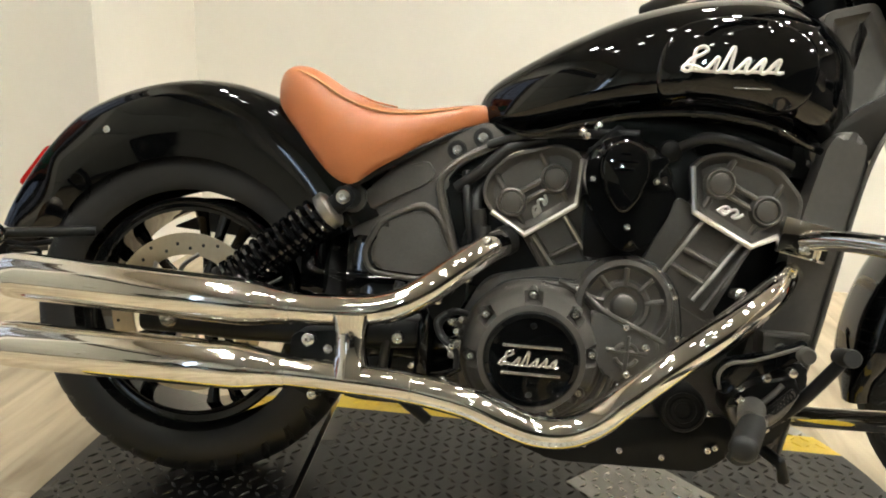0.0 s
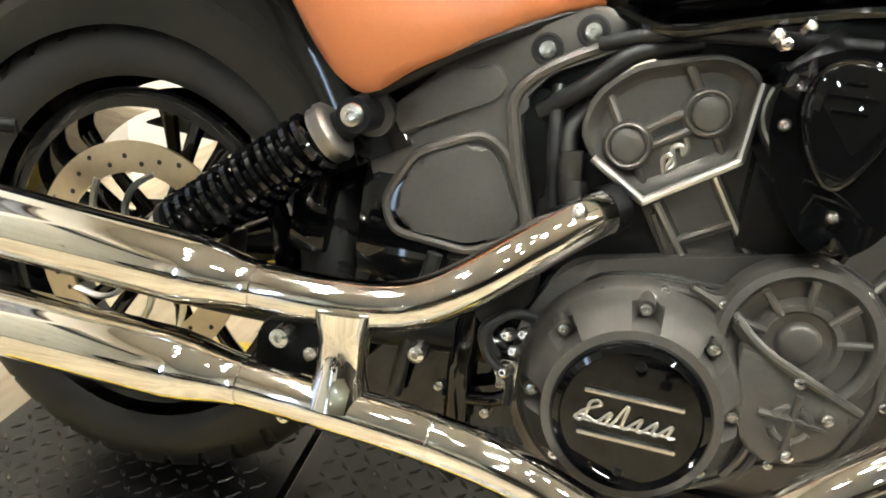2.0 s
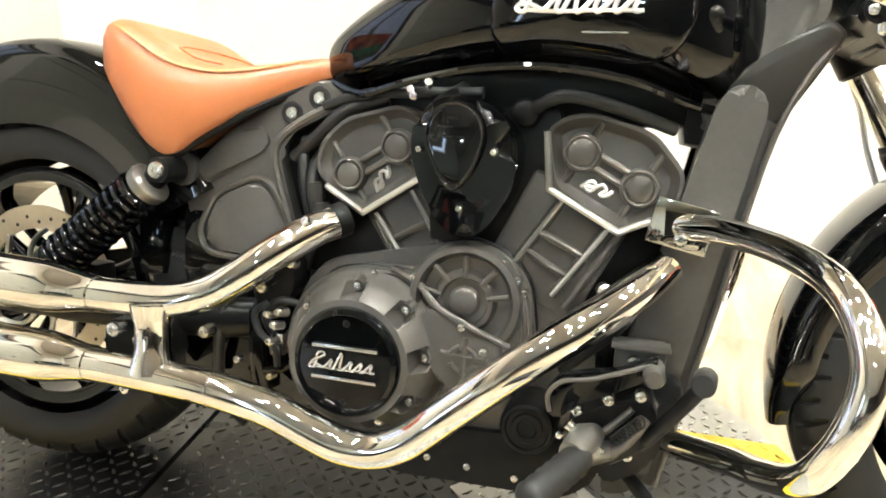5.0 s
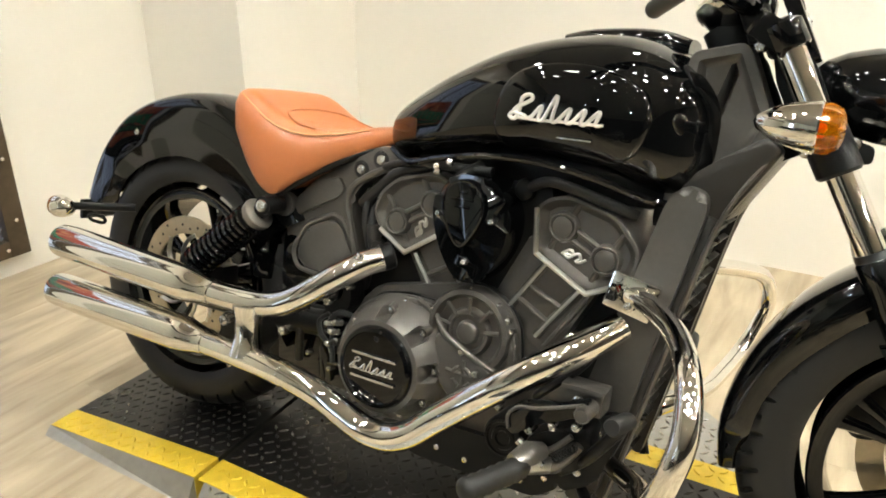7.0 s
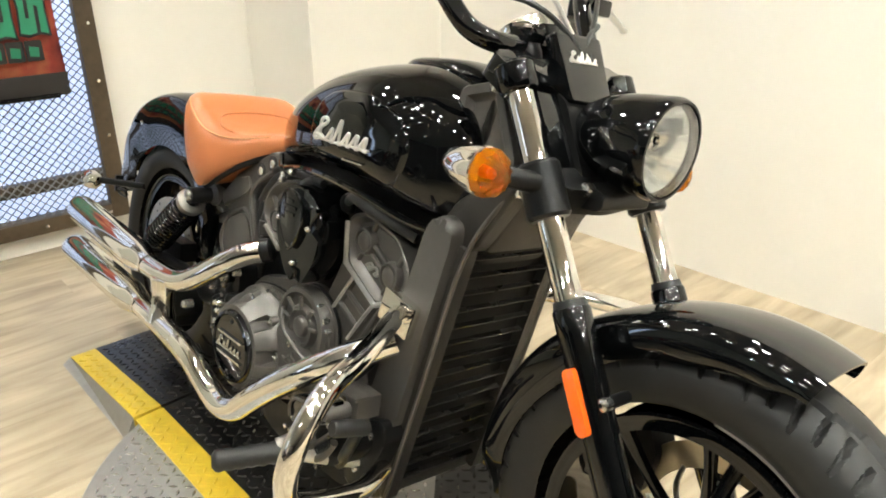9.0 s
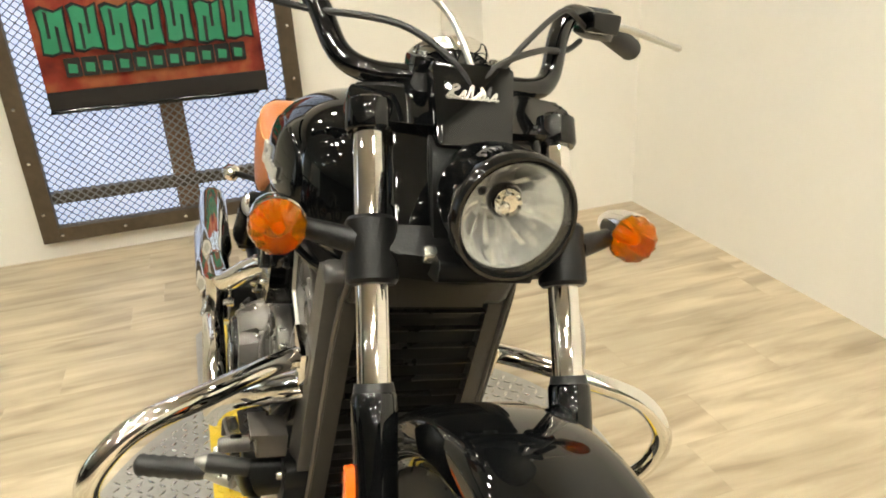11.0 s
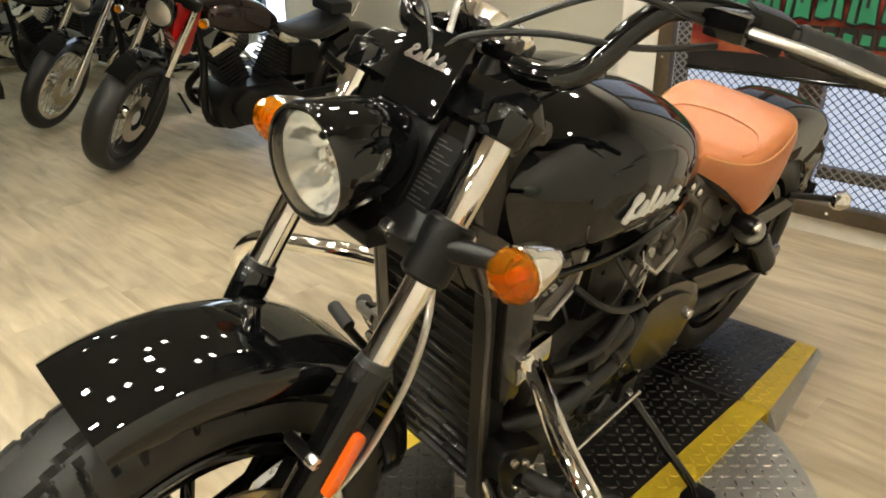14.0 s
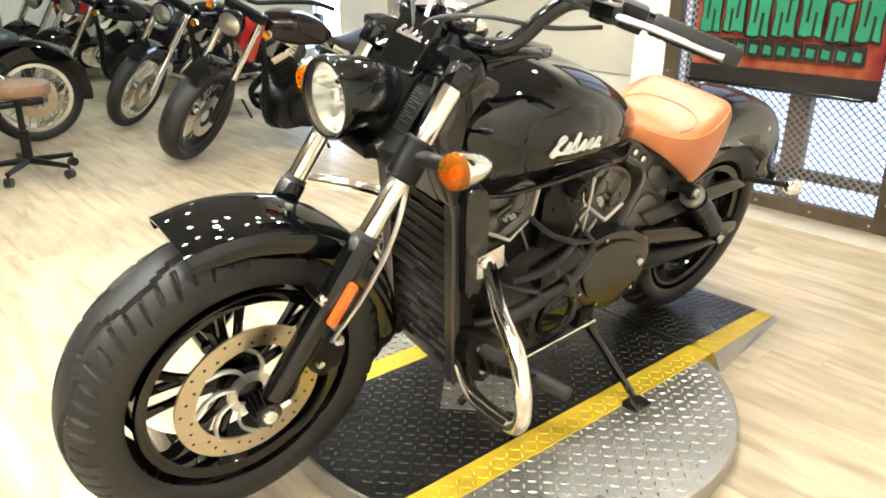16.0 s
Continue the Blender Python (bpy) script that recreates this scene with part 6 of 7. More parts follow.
GA = axis((0.368, 0, 0.975), (0.318, 0, 1.045))
GG = part("gauge", lathe([(0.0, -0.034), (0.034, -0.032), (0.046, -0.020), (0.052, 0.0), (0.054, 0.012), (0.054, 0.016), (0.0, 0.016)], 40, GA), GLOSS, BAR, "round gauge in a black bowl with a chrome rim")
part("gauge_rim", lathe([(0.0545, 0.002), (0.0575, 0.008), (0.0575, 0.020), (0.052, 0.025), (0.047, 0.022)], 48, GA, cap=False), CHROME, GG, "chrome rim")
part("gauge_face", lathe([(0.047, 0.0195), (0.0, 0.0215)], 40, GA), INK, GG)
for pts, r in (([(0.262, 0.25, 1.035), (0.33, 0.19, 1.02), (0.41, 0.11, 1.02), (0.455, 0.03, 0.995), (0.47, 0.0, 0.95)], 0.0045),
               ([(0.262, -0.25, 1.035), (0.33, -0.19, 1.03), (0.42, -0.09, 1.03), (0.46, -0.02, 0.99), (0.475, 0.01, 0.94)], 0.0045),
               ([(0.475, 0.09, 0.93), (0.50, 0.098, 0.86), (0.53, 0.09, 0.80)], 0.004),
               ([(0.50, -0.08, 0.86), (0.53, -0.10, 0.80), (0.55, -0.06, 0.765), (0.57, 0.0, 0.77)], 0.004)):
    part("cable", tube(curve(pts, 6), r, 8), HOSE, BAR, "black control cable")
for pts, mm in (([(0.478, 0.012, 0.960), (0.450, 0.002, 0.990), (0.405, -0.030, 1.055), (0.340, -0.10, 1.095), (0.285, -0.20, 1.08), (0.265, -0.255, 1.05)], ALU), ([(0.478, 0.016, 0.960), (0.455, 0.035, 0.985), (0.420, 0.085, 1.03), (0.360, 0.16, 1.075), (0.30, 0.22, 1.065), (0.268, 0.258, 1.05)], HOSE)):
    part("bar_cable", tube(curve(pts, 6), 0.0042, 8), mm, BAR, "control cable arching to the bar")
part("brake_line", tube(curve([(0.535, 0.115, 0.76), (0.575, 0.155, 0.70), (0.600, 0.160, 0.62), (0.640, 0.150, 0.52), (0.665, 0.130, 0.45), (0.668, 0.110, 0.41)], 7), 0.0048, 8), ALU, FORK, "braided steel brake line")
CAL = part("front_caliper", slab(rounded([(0.640, 0.43), (0.690, 0.455), (0.715, 0.405), (0.700, 0.330), (0.655, 0.320), (0.630, 0.37)], 0.016), 0.045, 0.105, side(1), 0.012), DARK, FORK, "black front brake caliper")
for x, z in ((0.668, 0.448), (0.692, 0.364)):
    bolt(CAL, (x, 0.112, z), (0, 1, 0), 0.009, 0.008)
part("bleed_cap", lathe([(0.009, 0), (0.010, 0.012), (0.006, 0.016), (0, 0.017)], 14, axis((0.655, 0.105, 0.40), (0.62, 0.13, 0.42))), ALU, CAL)

# ---- crash guards, pegs, controls, stand ----
for s in (-1, 1):
    GD = part("crash_guard", tube(curve([(0.318, s * 0.150, 0.520), (0.362, s * 0.210, 0.524), (0.420, s * 0.300, 0.515), (0.455, s * 0.385, 0.492), (0.470, s * 0.432, 0.440), (0.460, s * 0.438, 0.380), (0.438, s * 0.410, 0.322), (0.418, s * 0.335, 0.287), (0.394, s * 0.250, 0.262), (0.330, s * 0.150, 0.235)], 7), 0.0165, 18), CHROME, BIKE, "curved chrome crash guard tube")
    part("guard_clamp", box((0.318, s * 0.152, 0.522), (0.078, 0.020, 0.060), 0.006, Matrix.Translation((0.312, 0, 0.52)) @ pose(0, 0, 0, 0, 12, 0) @ Matrix.Translation((-0.312, 0, -0.52))), CHROME, GD, "chrome clamp plate")
    bolt(GD, (0.318, s * 0.166, 0.505), (0, s, 0), 0.008, 0.008)
    PG = part("foot_peg", lathe([(0.012, -0.01), (0.017, 0.0)] + [(0.0195 if k % 2 else 0.0175, 0.008 + 0.009 * k) for k in range(12)] + [(0.018, 0.112), (0.010, 0.118)], 16, axis((0.225, s * (0.285 if s < 0 else 0.245), 0.252), (0.180, s * (0.390 if s < 0 else 0.35), 0.240))), RUBBER, BIKE, "ribbed black rubber foot peg")
    part("peg_arm", tube(curve([(0.28, s * 0.13, 0.215), (0.265, s * 0.20, 0.235), (0.225, s * 0.285, 0.252)], 5), 0.013, 12), ALU if s < 0 else DARK, PG)
    part("peg_bracket", slab(rounded([(0.215, 0.28), (0.33, 0.33), (0.345, 0.30), (0.31, 0.20), (0.25, 0.165)], 0.015), 0.115, 0.165, side(s), 0.008), DARK, PG)
    part("pedal_arm", tube(curve([(0.255, s * 0.185, 0.215), (0.30, s * 0.215, 0.26), (0.345, s * 0.235, 0.325), (0.36, s * 0.24, 0.35)], 5), 0.010, 12), DARK, PG, "black foot control arm")
    part("pedal_pad", lathe([(0.013, 0), (0.014, 0.004), (0.014, 0.06), (0.012, 0.064)], 14, axis((0.36, s * 0.225, 0.35), (0.35, s * 0.30, 0.36))), RUBBER, PG)
    for x, z in ((0.27, 0.27), (0.305, 0.29), (0.28, 0.215), (0.245, 0.24)):
        bolt(PG, (x, s * 0.165, z), (0, s, 0), 0.008, 0.010)
    part("lower_stay", tube([(0.26, s * 0.12, 0.19), (0.31, s * 0.17, 0.16), (0.32, s * 0.16, 0.13)], 0.010, 10), DARK, PG)
STAND = part("side_stand", tube(curve([(-0.128, 0.135, 0.205), (-0.128, 0.19, 0.178), (-0.127, 0.27, 0.135), (-0.124, 0.352, 0.094)], 5), [0.013] * 5 + [0.011] * 5 + [0.010] * 6, 12), GLOSS, BIKE, "black side stand folded out onto the lane")
part("stand_foot", slab(rounded([(-0.158, -0.028), (-0.090, -0.028), (-0.084, 0.022), (-0.152, 0.03)], 0.012), 0.0, 0.008, Matrix.Translation((0, 0.366, 0.0795)) @ pose(0, 0, 0, 12.4, 0, 0), 0.003), DARK, STAND)
part("stand_tang", tube(curve([(-0.126, 0.32, 0.110), (-0.092, 0.35, 0.128), (-0.066, 0.385, 0.124), (-0.092, 0.397, 0.100), (-0.115, 0.380, 0.092)], 6), 0.0045, 8), DARK, STAND, "bent wire loop")
bolt(STAND, (-0.125, 0.152, 0.198), (0, 1, 0), 0.013, 0.014, "pivot_bolt")
part("shift_rod", tube([(-0.134, 0.165, 0.214), (-0.12, 0.167, 0.214), (0.150, 0.190, 0.222), (0.163, 0.192, 0.222)], [0.008, 0.0045, 0.0045, 0.008], 10), BOLT, BIKE, "bright gear shift rod")
part("stand_bracket", box((-0.128, 0.115, 0.21), (0.06, 0.06, 0.06), 0.010), DARK, STAND)
KEY = part("key_ring", tube([(0.035 + 0.012 * math.cos(2 * math.pi * k / 20), 0.160, 0.585 + 0.012 * math.sin(2 * math.pi * k / 20)) for k in range(20)], 0.0016, 6, closed=True, cap=False), BOLT, BIKE, "wire key ring hanging from the ignition")
part("key_strap", tube(curve([(0.043, 0.150, 0.625), (0.047, 0.158, 0.61), (0.039, 0.160, 0.597)], 4), 0.002, 6), BOLT, KEY)
part("key", box((0.021, 0.160, 0.548), (0.006, 0.002, 0.05), 0.0008), BOLT, KEY)
part("ignition_lock", lathe([(0.026, 0), (0.026, 0.03), (0.022, 0.036), (0.012, 0.036), (0.010, 0.03), (0, 0.03)], 24, side(1) @ pose(0.045, 0.628, 0.115)), DARK, KEY, "round ignition lock")

# ---- tail ----
tm = Matrix.Translation((-1.079, 0, 0.556)) @ Vector((-0.80, 0, 0.60)).to_track_quat("Z", "X").to_matrix().to_4x4()
TL = part("tail_lamp", box((0, 0, 0.0), (0.098, 0.062, 0.036), 0.013, tm), REDLENS, BIKE, "small red tail lamp on the rear mudguard")
part("plate_bracket", box((-1.13, 0, 0.41), (0.012, 0.16, 0.05), 0.004, None), DARK, TL)
for s in (-1, 1):
    part("signal_arm", tube([(-0.93, s * 0.07, 0.445), (-1.075, s * 0.152, 0.433)], 0.010, 12), DARK, TL)
    rc = Vector((-1.095, s * 0.164, 0.431))
    RS = part("rear_turn_signal", lathe([(0.002, 0.052), (0.010, 0.049), (0.020, 0.038), (0.026, 0.020), (0.028, 0.002), (0.026, 0.0), (0, 0.0)], 28, axis(rc, rc + Vector((1, 0, 0)))), CHROME, TL, "chrome bullet rear turn signal")
    part("lens", lathe([(0.026, -0.001), (0.024, -0.012), (0.014, -0.020), (0, -0.022)], 24, axis(rc, rc + Vector((1, 0, 0)))), AMBER, RS)
    part("licence_stay", tube(curve([(-0.98, s * 0.05, 0.43), (-1.06, s * 0.06, 0.41), (-1.125, s * 0.05, 0.41)], 4), 0.006, 8), DARK, TL)

part("slotted_tab", tube([(-1.066 + 0.020 * math.cos(a) + 0.012 * math.copysign(1, math.cos(a)), -0.080, 0.396 + 0.008 * math.sin(a)) for a in [0.2 + math.pi * k / 8 for k in range(16)]], 0.0045, 8, closed=True, cap=False), DARK, TL)

# fittings in the dark space behind the engine
for pts, r, mm in (([(-0.28, -0.115, 0.20), (-0.285, -0.12, 0.30), (-0.27, -0.115, 0.40)], 0.016, GLOSS), ([(-0.36, -0.11, 0.22), (-0.35, -0.125, 0.30), (-0.335, -0.12, 0.40)], 0.009, HOSE), ([(-0.20, -0.13, 0.35), (-0.235, -0.15, 0.36), (-0.258, -0.15, 0.335), (-0.245, -0.15, 0.31), (-0.225, -0.15, 0.315)], 0.006, HOSE),
                   ([(-0.40, -0.115, 0.35), (-0.33, -0.12, 0.335), (-0.26, -0.115, 0.345)], 0.007, HOSE), ([(-0.30, -0.115, 0.235), (-0.24, -0.13, 0.25), (-0.20, -0.13, 0.28)], 0.008, GLOSS)):
    part("frame_hose", tube(curve(pts, 6), r, 10), mm, FRAME)
for x, z, r in ((-0.262, 0.378, 0.010), (-0.30, 0.262, 0.006), (-0.318, 0.350, 0.006), (-0.245, 0.243, 0.006), (-0.215, 0.418, 0.008)):
    bolt(FRAME, (x, -0.150, z), (-0.1, -1, 0.1), r, 0.012, "frame_bolt")
part("frame_clip", box((-0.228, -0.165, 0.300), (0.022, 0.02, 0.034), 0.005), BOLT, FRAME, "bright wire clip")

# brake pedal and its brackets on the right
PED = part("brake_pedal", slab(rounded([(0.305, 0.374), (0.262, 0.352), (0.225, 0.345), (0.190, 0.336), (0.173, 0.312), (0.180, 0.284), (0.198, 0.282), (0.208, 0.300), (0.245, 0.318), (0.300, 0.346)], 0.010, 3), 0.232, 0.250, side(-1), 0.005), GLOSS, BIKE, "curved black brake pedal lever")
part("pedal_rim", tube(curve([(0.182, -0.251, 0.290), (0.179, -0.251, 0.312), (0.195, -0.251, 0.330), (0.230, -0.251, 0.338), (0.298, -0.251, 0.364)], 5), 0.003, 8), SATIN, PED)
part("pedal_boss", lathe([(0.013, 0.22), (0.013, 0.262), (0.010, 0.268), (0, 0.268)], 20, side(-1) @ pose(0.300, 0.352, 0)), SATIN, PED)
for x, z in ((0.251, 0.312), (0.288, 0.322), (0.214, 0.294)):
    bolt(PED, (x, -0.236, z), (0, -1, 0), 0.0075, 0.012)
CB = part("control_bracket", slab(rounded([(0.200, 0.268), (0.235, 0.292), (0.300, 0.318), (0.315, 0.275), (0.285, 0.232), (0.230, 0.222), (0.205, 0.240)], 0.014, 3), 0.16, 0.222, side(-1), 0.008), DARK, BIKE, "cast bracket of the right foot controls")
part("bracket_arch", tube(curve([(0.206, -0.236, 0.262), (0.215, -0.238, 0.240), (0.245, -0.238, 0.236), (0.275, -0.238, 0.258), (0.296, -0.236, 0.292)], 6), 0.0075, 10), SATIN, CB)
part("bracket_arch", tube(curve([(0.222, -0.230, 0.268), (0.240, -0.232, 0.262), (0.262, -0.232, 0.280), (0.280, -0.230, 0.300)], 6), 0.005, 8), SATIN, CB)
part("peg_clevis", tube([(0.236, -0.235, 0.262), (0.228, -0.262, 0.266), (0.216, -0.292, 0.256)], [0.015, 0.020, 0.017], 18), DULL, CB, "dull metal peg clevis")
part("clevis_pin", tube([(0.205, -0.262, 0.282), (0.248, -0.258, 0.250)], 0.007, 10), BOLT, CB)
part("return_spring", tube([(0.262 + 0.03 * t / 60 + 0.007 * math.cos(t * 0.7), -0.245, 0.262 + 0.03 * t / 60 + 0.007 * math.sin(t * 0.7)) for t in range(60)], 0.0016, 6), DARK, CB, "small steel return spring")
part("upper_bracket", box((0.283, -0.185, 0.352), (0.062, 0.05, 0.042), 0.006), SATIN, CB)
part("upper_bracket_lip", box((0.283, -0.205, 0.374), (0.070, 0.03, 0.007), 0.002), SATIN, CB)
bolt(CB, (0.277, -0.210, 0.352), (0, -1, 0), 0.011, 0.008)
for z, y in ((0.262, -0.14), (0.205, -0.15)):
    bolt(CB, (0.19, y - 0.03, z - 0.03), (0, -1, 0), 0.006, 0.01)
part("oil_line", tube(curve([(0.165, -0.15, 0.325), (0.20, -0.165, 0.352), (0.235, -0.16, 0.378), (0.262, -0.14, 0.42)], 6), 0.010, 10), HOSE, CB, "black rubber oil hose")
part("oil_line", tube(curve([(0.185, -0.15, 0.312), (0.215, -0.17, 0.345), (0.26, -0.165, 0.39), (0.285, -0.14, 0.44)], 6), 0.007, 10), HOSE, CB)


# ---- parked motorcycles behind ----
def parked_bike(m, paint, chrome_rims, label, fat=0.05, steer=36):
    bk = empty("parked_motorcycle", label, "motorcycle", m, "motorcycles parked in the showroom")
    rimm = CHROME if chrome_rims else DARK
    for nm, x, R, hw in (("front_wheel", 0.74, 0.315, fat), ("rear_wheel", -0.72, 0.315, 0.065)):
        wm = pose(x, 0, R)
        wh = part(nm, lathe([(R * 0.66, -hw * 0.7), (R * 0.74, -hw * 0.75), (R * 0.76, -hw * 0.6), (R * 0.69, 0), (R * 0.76, hw * 0.6), (R * 0.74, hw * 0.75), (R * 0.66, hw * 0.7)], 48, YAX, closed=True), rimm, bk, "wheel with thin spokes", m=wm)
        prof = []
        for k in range(13):
            ph = -2.3 + 4.6 * k / 12
            prof.append((R * 0.86 + R * 0.14 * math.cos(ph), hw * math.sin(ph)))
        part("tyre", lathe(prof, 56, YAX, closed=True), RUBBER, wh, "black rubber tyre")
        part("hub", lathe([(0.0, -0.05), (0.04, -0.05), (0.04, -0.03), (0.025, 0), (0.04, 0.03), (0.04, 0.05), (0, 0.05)], 20, YAX), BOLT, wh)
        bm = bmesh.new()
        for k in range(26):
            a = 2 * math.pi * k / 26
            b = a + (0.35 if k % 2 else -0.35)
            add_tube(bm, [(0.035 * math.sin(b), 0.03 * (1 if k % 4 < 2 else -1), 0.035 * math.cos(b)), (R * 0.68 * math.sin(a), 0, R * 0.68 * math.cos(a))], 0.0028, 4, cap=False)
        tagged(part("spokes", bm, BOLT, wh, "thin wire spokes"), kind="stuff")
        part("disc", lathe([(0.07, 0.058), (0.13, 0.058), (0.13, 0.062), (0.07, 0.062)], 36, YAX, closed=True), DISC, wh)
    rings = []
    for i in range(21):
        a = radians(-70 + 100 * i / 20)
        rings.append([Vector((0.74 + r * math.sin(a), y, 0.315 + r * math.cos(a))) for r, y in ((0.325, -0.062), (0.345, -0.055), (0.352, 0), (0.345, 0.055), (0.325, 0.062), (0.340, 0.05), (0.346, 0), (0.340, -0.05))])
    bm = bmesh.new()
    rings_to(bm, rings)
    part("front_fender", bm, GLOSS, bk)
    rings = []
    for i in range(25):
        a = radians(-95 + 130 * i / 24)
        rings.append([Vector((-0.72 + r * math.sin(a), y, 0.315 + r * math.cos(a))) for r, y in ((0.27, -0.088), (0.35, -0.085), (0.372, 0), (0.35, 0.085), (0.27, 0.088), (0.345, 0.08), (0.366, 0), (0.345, -0.08))])
    bm = bmesh.new()
    rings_to(bm, rings)
    part("rear_fender", bm, GLOSS, bk)
    for s in (-1, 1):
        part("fork_tube", tube([(0.42, s * 0.105, 0.92), (0.62, s * 0.105, 0.53)], 0.021, 14), CHROME, bk, "chrome fork tube")
        part("fork_leg", tube([(0.61, s * 0.105, 0.55), (0.63, s * 0.105, 0.51), (0.745, s * 0.105, 0.30)], [0.024, 0.028, 0.025], 14), BOLT if chrome_rims else DARK, bk)
        sg = part("turn_signal", lathe([(0.0, -0.04), (0.02, -0.03), (0.028, 0), (0.026, 0.006)], 18, axis((0.50, s * 0.19, 0.86), (0.60, s * 0.19, 0.86))), CHROME, bk)
        part("lens", lathe([(0.026, 0.004), (0.022, 0.015), (0, 0.02)], 18, axis((0.50, s * 0.19, 0.86), (0.60, s * 0.19, 0.86))), AMBER, sg, "amber lens")
        part("shock", tube([(-0.42, s * 0.13, 0.56), (-0.66, s * 0.13, 0.36)], 0.027, 12), CHROME if chrome_rims else DARK, bk)
    part("yoke", box((0.44, 0, 0.90), (0.06, 0.26, 0.05), 0.012), DARK, bk)
    part("tank", body_loft([(-0.14, 0.05, 0.77, 0.72, 0.74), (-0.05, 0.11, 0.84, 0.69, 0.755), (0.08, 0.145, 0.89, 0.69, 0.78), (0.2, 0.14, 0.90, 0.71, 0.79), (0.30, 0.09, 0.875, 0.75, 0.80), (0.33, 0.03, 0.84, 0.79, 0.81)], 28, 4), paint, bk, "painted fuel tank")
    part("seat", body_loft([(-0.66, 0.06, 0.73, 0.66, 0.70), (-0.56, 0.13, 0.76, 0.66, 0.71), (-0.40, 0.15, 0.71, 0.63, 0.67), (-0.26, 0.12, 0.70, 0.64, 0.67), (-0.14, 0.06, 0.73, 0.68, 0.70)], 24, 4), HOSE, bk, "black seat")
    lm = axis((0.50, 0, 0.865), (0.66, 0, 0.855))
    hl = part("headlamp", lathe([(0.004, -0.01), (0.04, 0.0), (0.07, 0.04), (0.078, 0.08), (0.078, 0.10), (0.07, 0.104)], 32, lm), GLOSS, bk)
    part("lamp_lens", lathe([(0.070, 0.103), (0.05, 0.112), (0, 0.118)], 32, lm), ALU, hl, "bright lamp lens")
    part("handlebar", tube(curve([(0.10, 0.38, 1.02), (0.25, 0.30, 1.06), (0.36, 0.16, 1.02), (0.42, 0, 0.96), (0.36, -0.16, 1.02), (0.25, -0.30, 1.06), (0.10, -0.38, 1.02)], 5), 0.014, 10), CHROME if chrome_rims else DARK, bk)
    part("engine", slab(rounded([(-0.24, 0.20), (0.24, 0.18), (0.28, 0.34), (0.20, 0.42), (-0.18, 0.42), (-0.26, 0.34)], 0.04), -0.13, 0.13, side(-1), 0.02), DARK, bk, "black engine block")
    for a, x in ((-26, -0.09), (26, 0.11)):
        cyl = part("cylinder", box((0, 0, 0.12), (0.11, 0.13, 0.24), 0.01, pose(x, 0, 0.40, 0, a, 0)), DARK, bk, "finned cylinder")
        for k in range(9):
            part("fin", box((0, 0, 0.03 + 0.024 * k), (0.15 - 0.03 * (k > 6), 0.17, 0.010), 0.003, pose(x, 0, 0.40, 0, a, 0)), DARK, cyl)
        part("rocker_box", box((0, 0, 0.265), (0.15, 0.15, 0.05), 0.018, pose(x, 0, 0.40, 0, a, 0)), CHROME, bk, "chrome rocker cover")
    part("air_cleaner", lathe([(0.085, 0.0), (0.085, 0.05), (0.07, 0.065), (0, 0.068)], 30, side(-1) @ pose(0.02, 0.60, 0.12)), CHROME, bk, "round chrome air cleaner")
    part("primary_cover", slab(rounded([(-0.30, 0.27), (-0.20, 0.40), (0.16, 0.40), (0.22, 0.30), (0.14, 0.20), (-0.22, 0.18)], 0.06), 0.12, 0.17, side(1), 0.02), CHROME if chrome_rims else DARK, bk)
    for z in (0.30, 0.21):
        part("exhaust_pipe", tube(curve([(0.24, -0.12, 0.46), (0.30, -0.17, 0.34), (0.18, -0.18, z), (-0.3, -0.18, z), (-0.92, -0.18, z + 0.02)], 6), [0.022] * 13 + [0.026] * 2 + [0.036] * 10, 14), DARK if not chrome_rims else CHROME, bk, "exhaust pipe")
    part("frame_tube", tube(curve([(0.36, 0, 0.86), (0.30, 0, 0.55), (0.27, 0, 0.20), (0.0, 0, 0.16), (-0.35, 0, 0.24)], 5), 0.022, 12), DARK, bk)
    part("swing_arm", tube([(-0.24, 0.10, 0.30), (-0.74, 0.10, 0.315)], 0.024, 10), DARK, bk)
    part("side_box", box((-0.30, 0, 0.52), (0.20, 0.22, 0.18), 0.03), DARK, bk)
    part("stand", tube([(-0.02, 0.12, 0.20), (-0.08, 0.24, 0.012)], 0.010, 8), DARK, bk)
    # the front end is turned towards the room
    turn = Matrix.Translation((0.42, 0, 0.92)) @ Matrix.Rotation(radians(steer), 4, Vector((-0.465, 0, 0.885))) @ Matrix.Translation((-0.42, 0, -0.92))
    for ob in bk.children:
        if ob.name.split(".")[0] in ("front_wheel", "front_fender", "fork_tube", "fork_leg", "turn_signal", "yoke", "headlamp", "handlebar"):
            ob.matrix_basis = turn @ ob.matrix_basis
    return bk


BA = parked_bike(pose(-1.15, -3.08, FLOOR_Z, -12, 0, 1), mat("black_red_tank", (0.012, 0.006, 0.006), 0.08, 0, 0.0), False, "black cruiser with red trim and fat front tyre", 0.068)
part("red_panel", slab(rounded([(0.32, 0.86), (0.46, 0.88), (0.50, 0.72), (0.44, 0.60), (0.40, 0.62), (0.36, 0.75)], 0.02), -0.05, 0.05, side(-1), 0.01), REDP, BA, "red painted steering cover")
part("backrest", tube(curve([(-0.66, -0.07, 0.74), (-0.76, -0.07, 0.92), (-0.78, 0, 0.96), (-0.76, 0.07, 0.92), (-0.66, 0.07, 0.74)], 5), 0.010, 8), CHROME, BA, "chrome sissy bar")
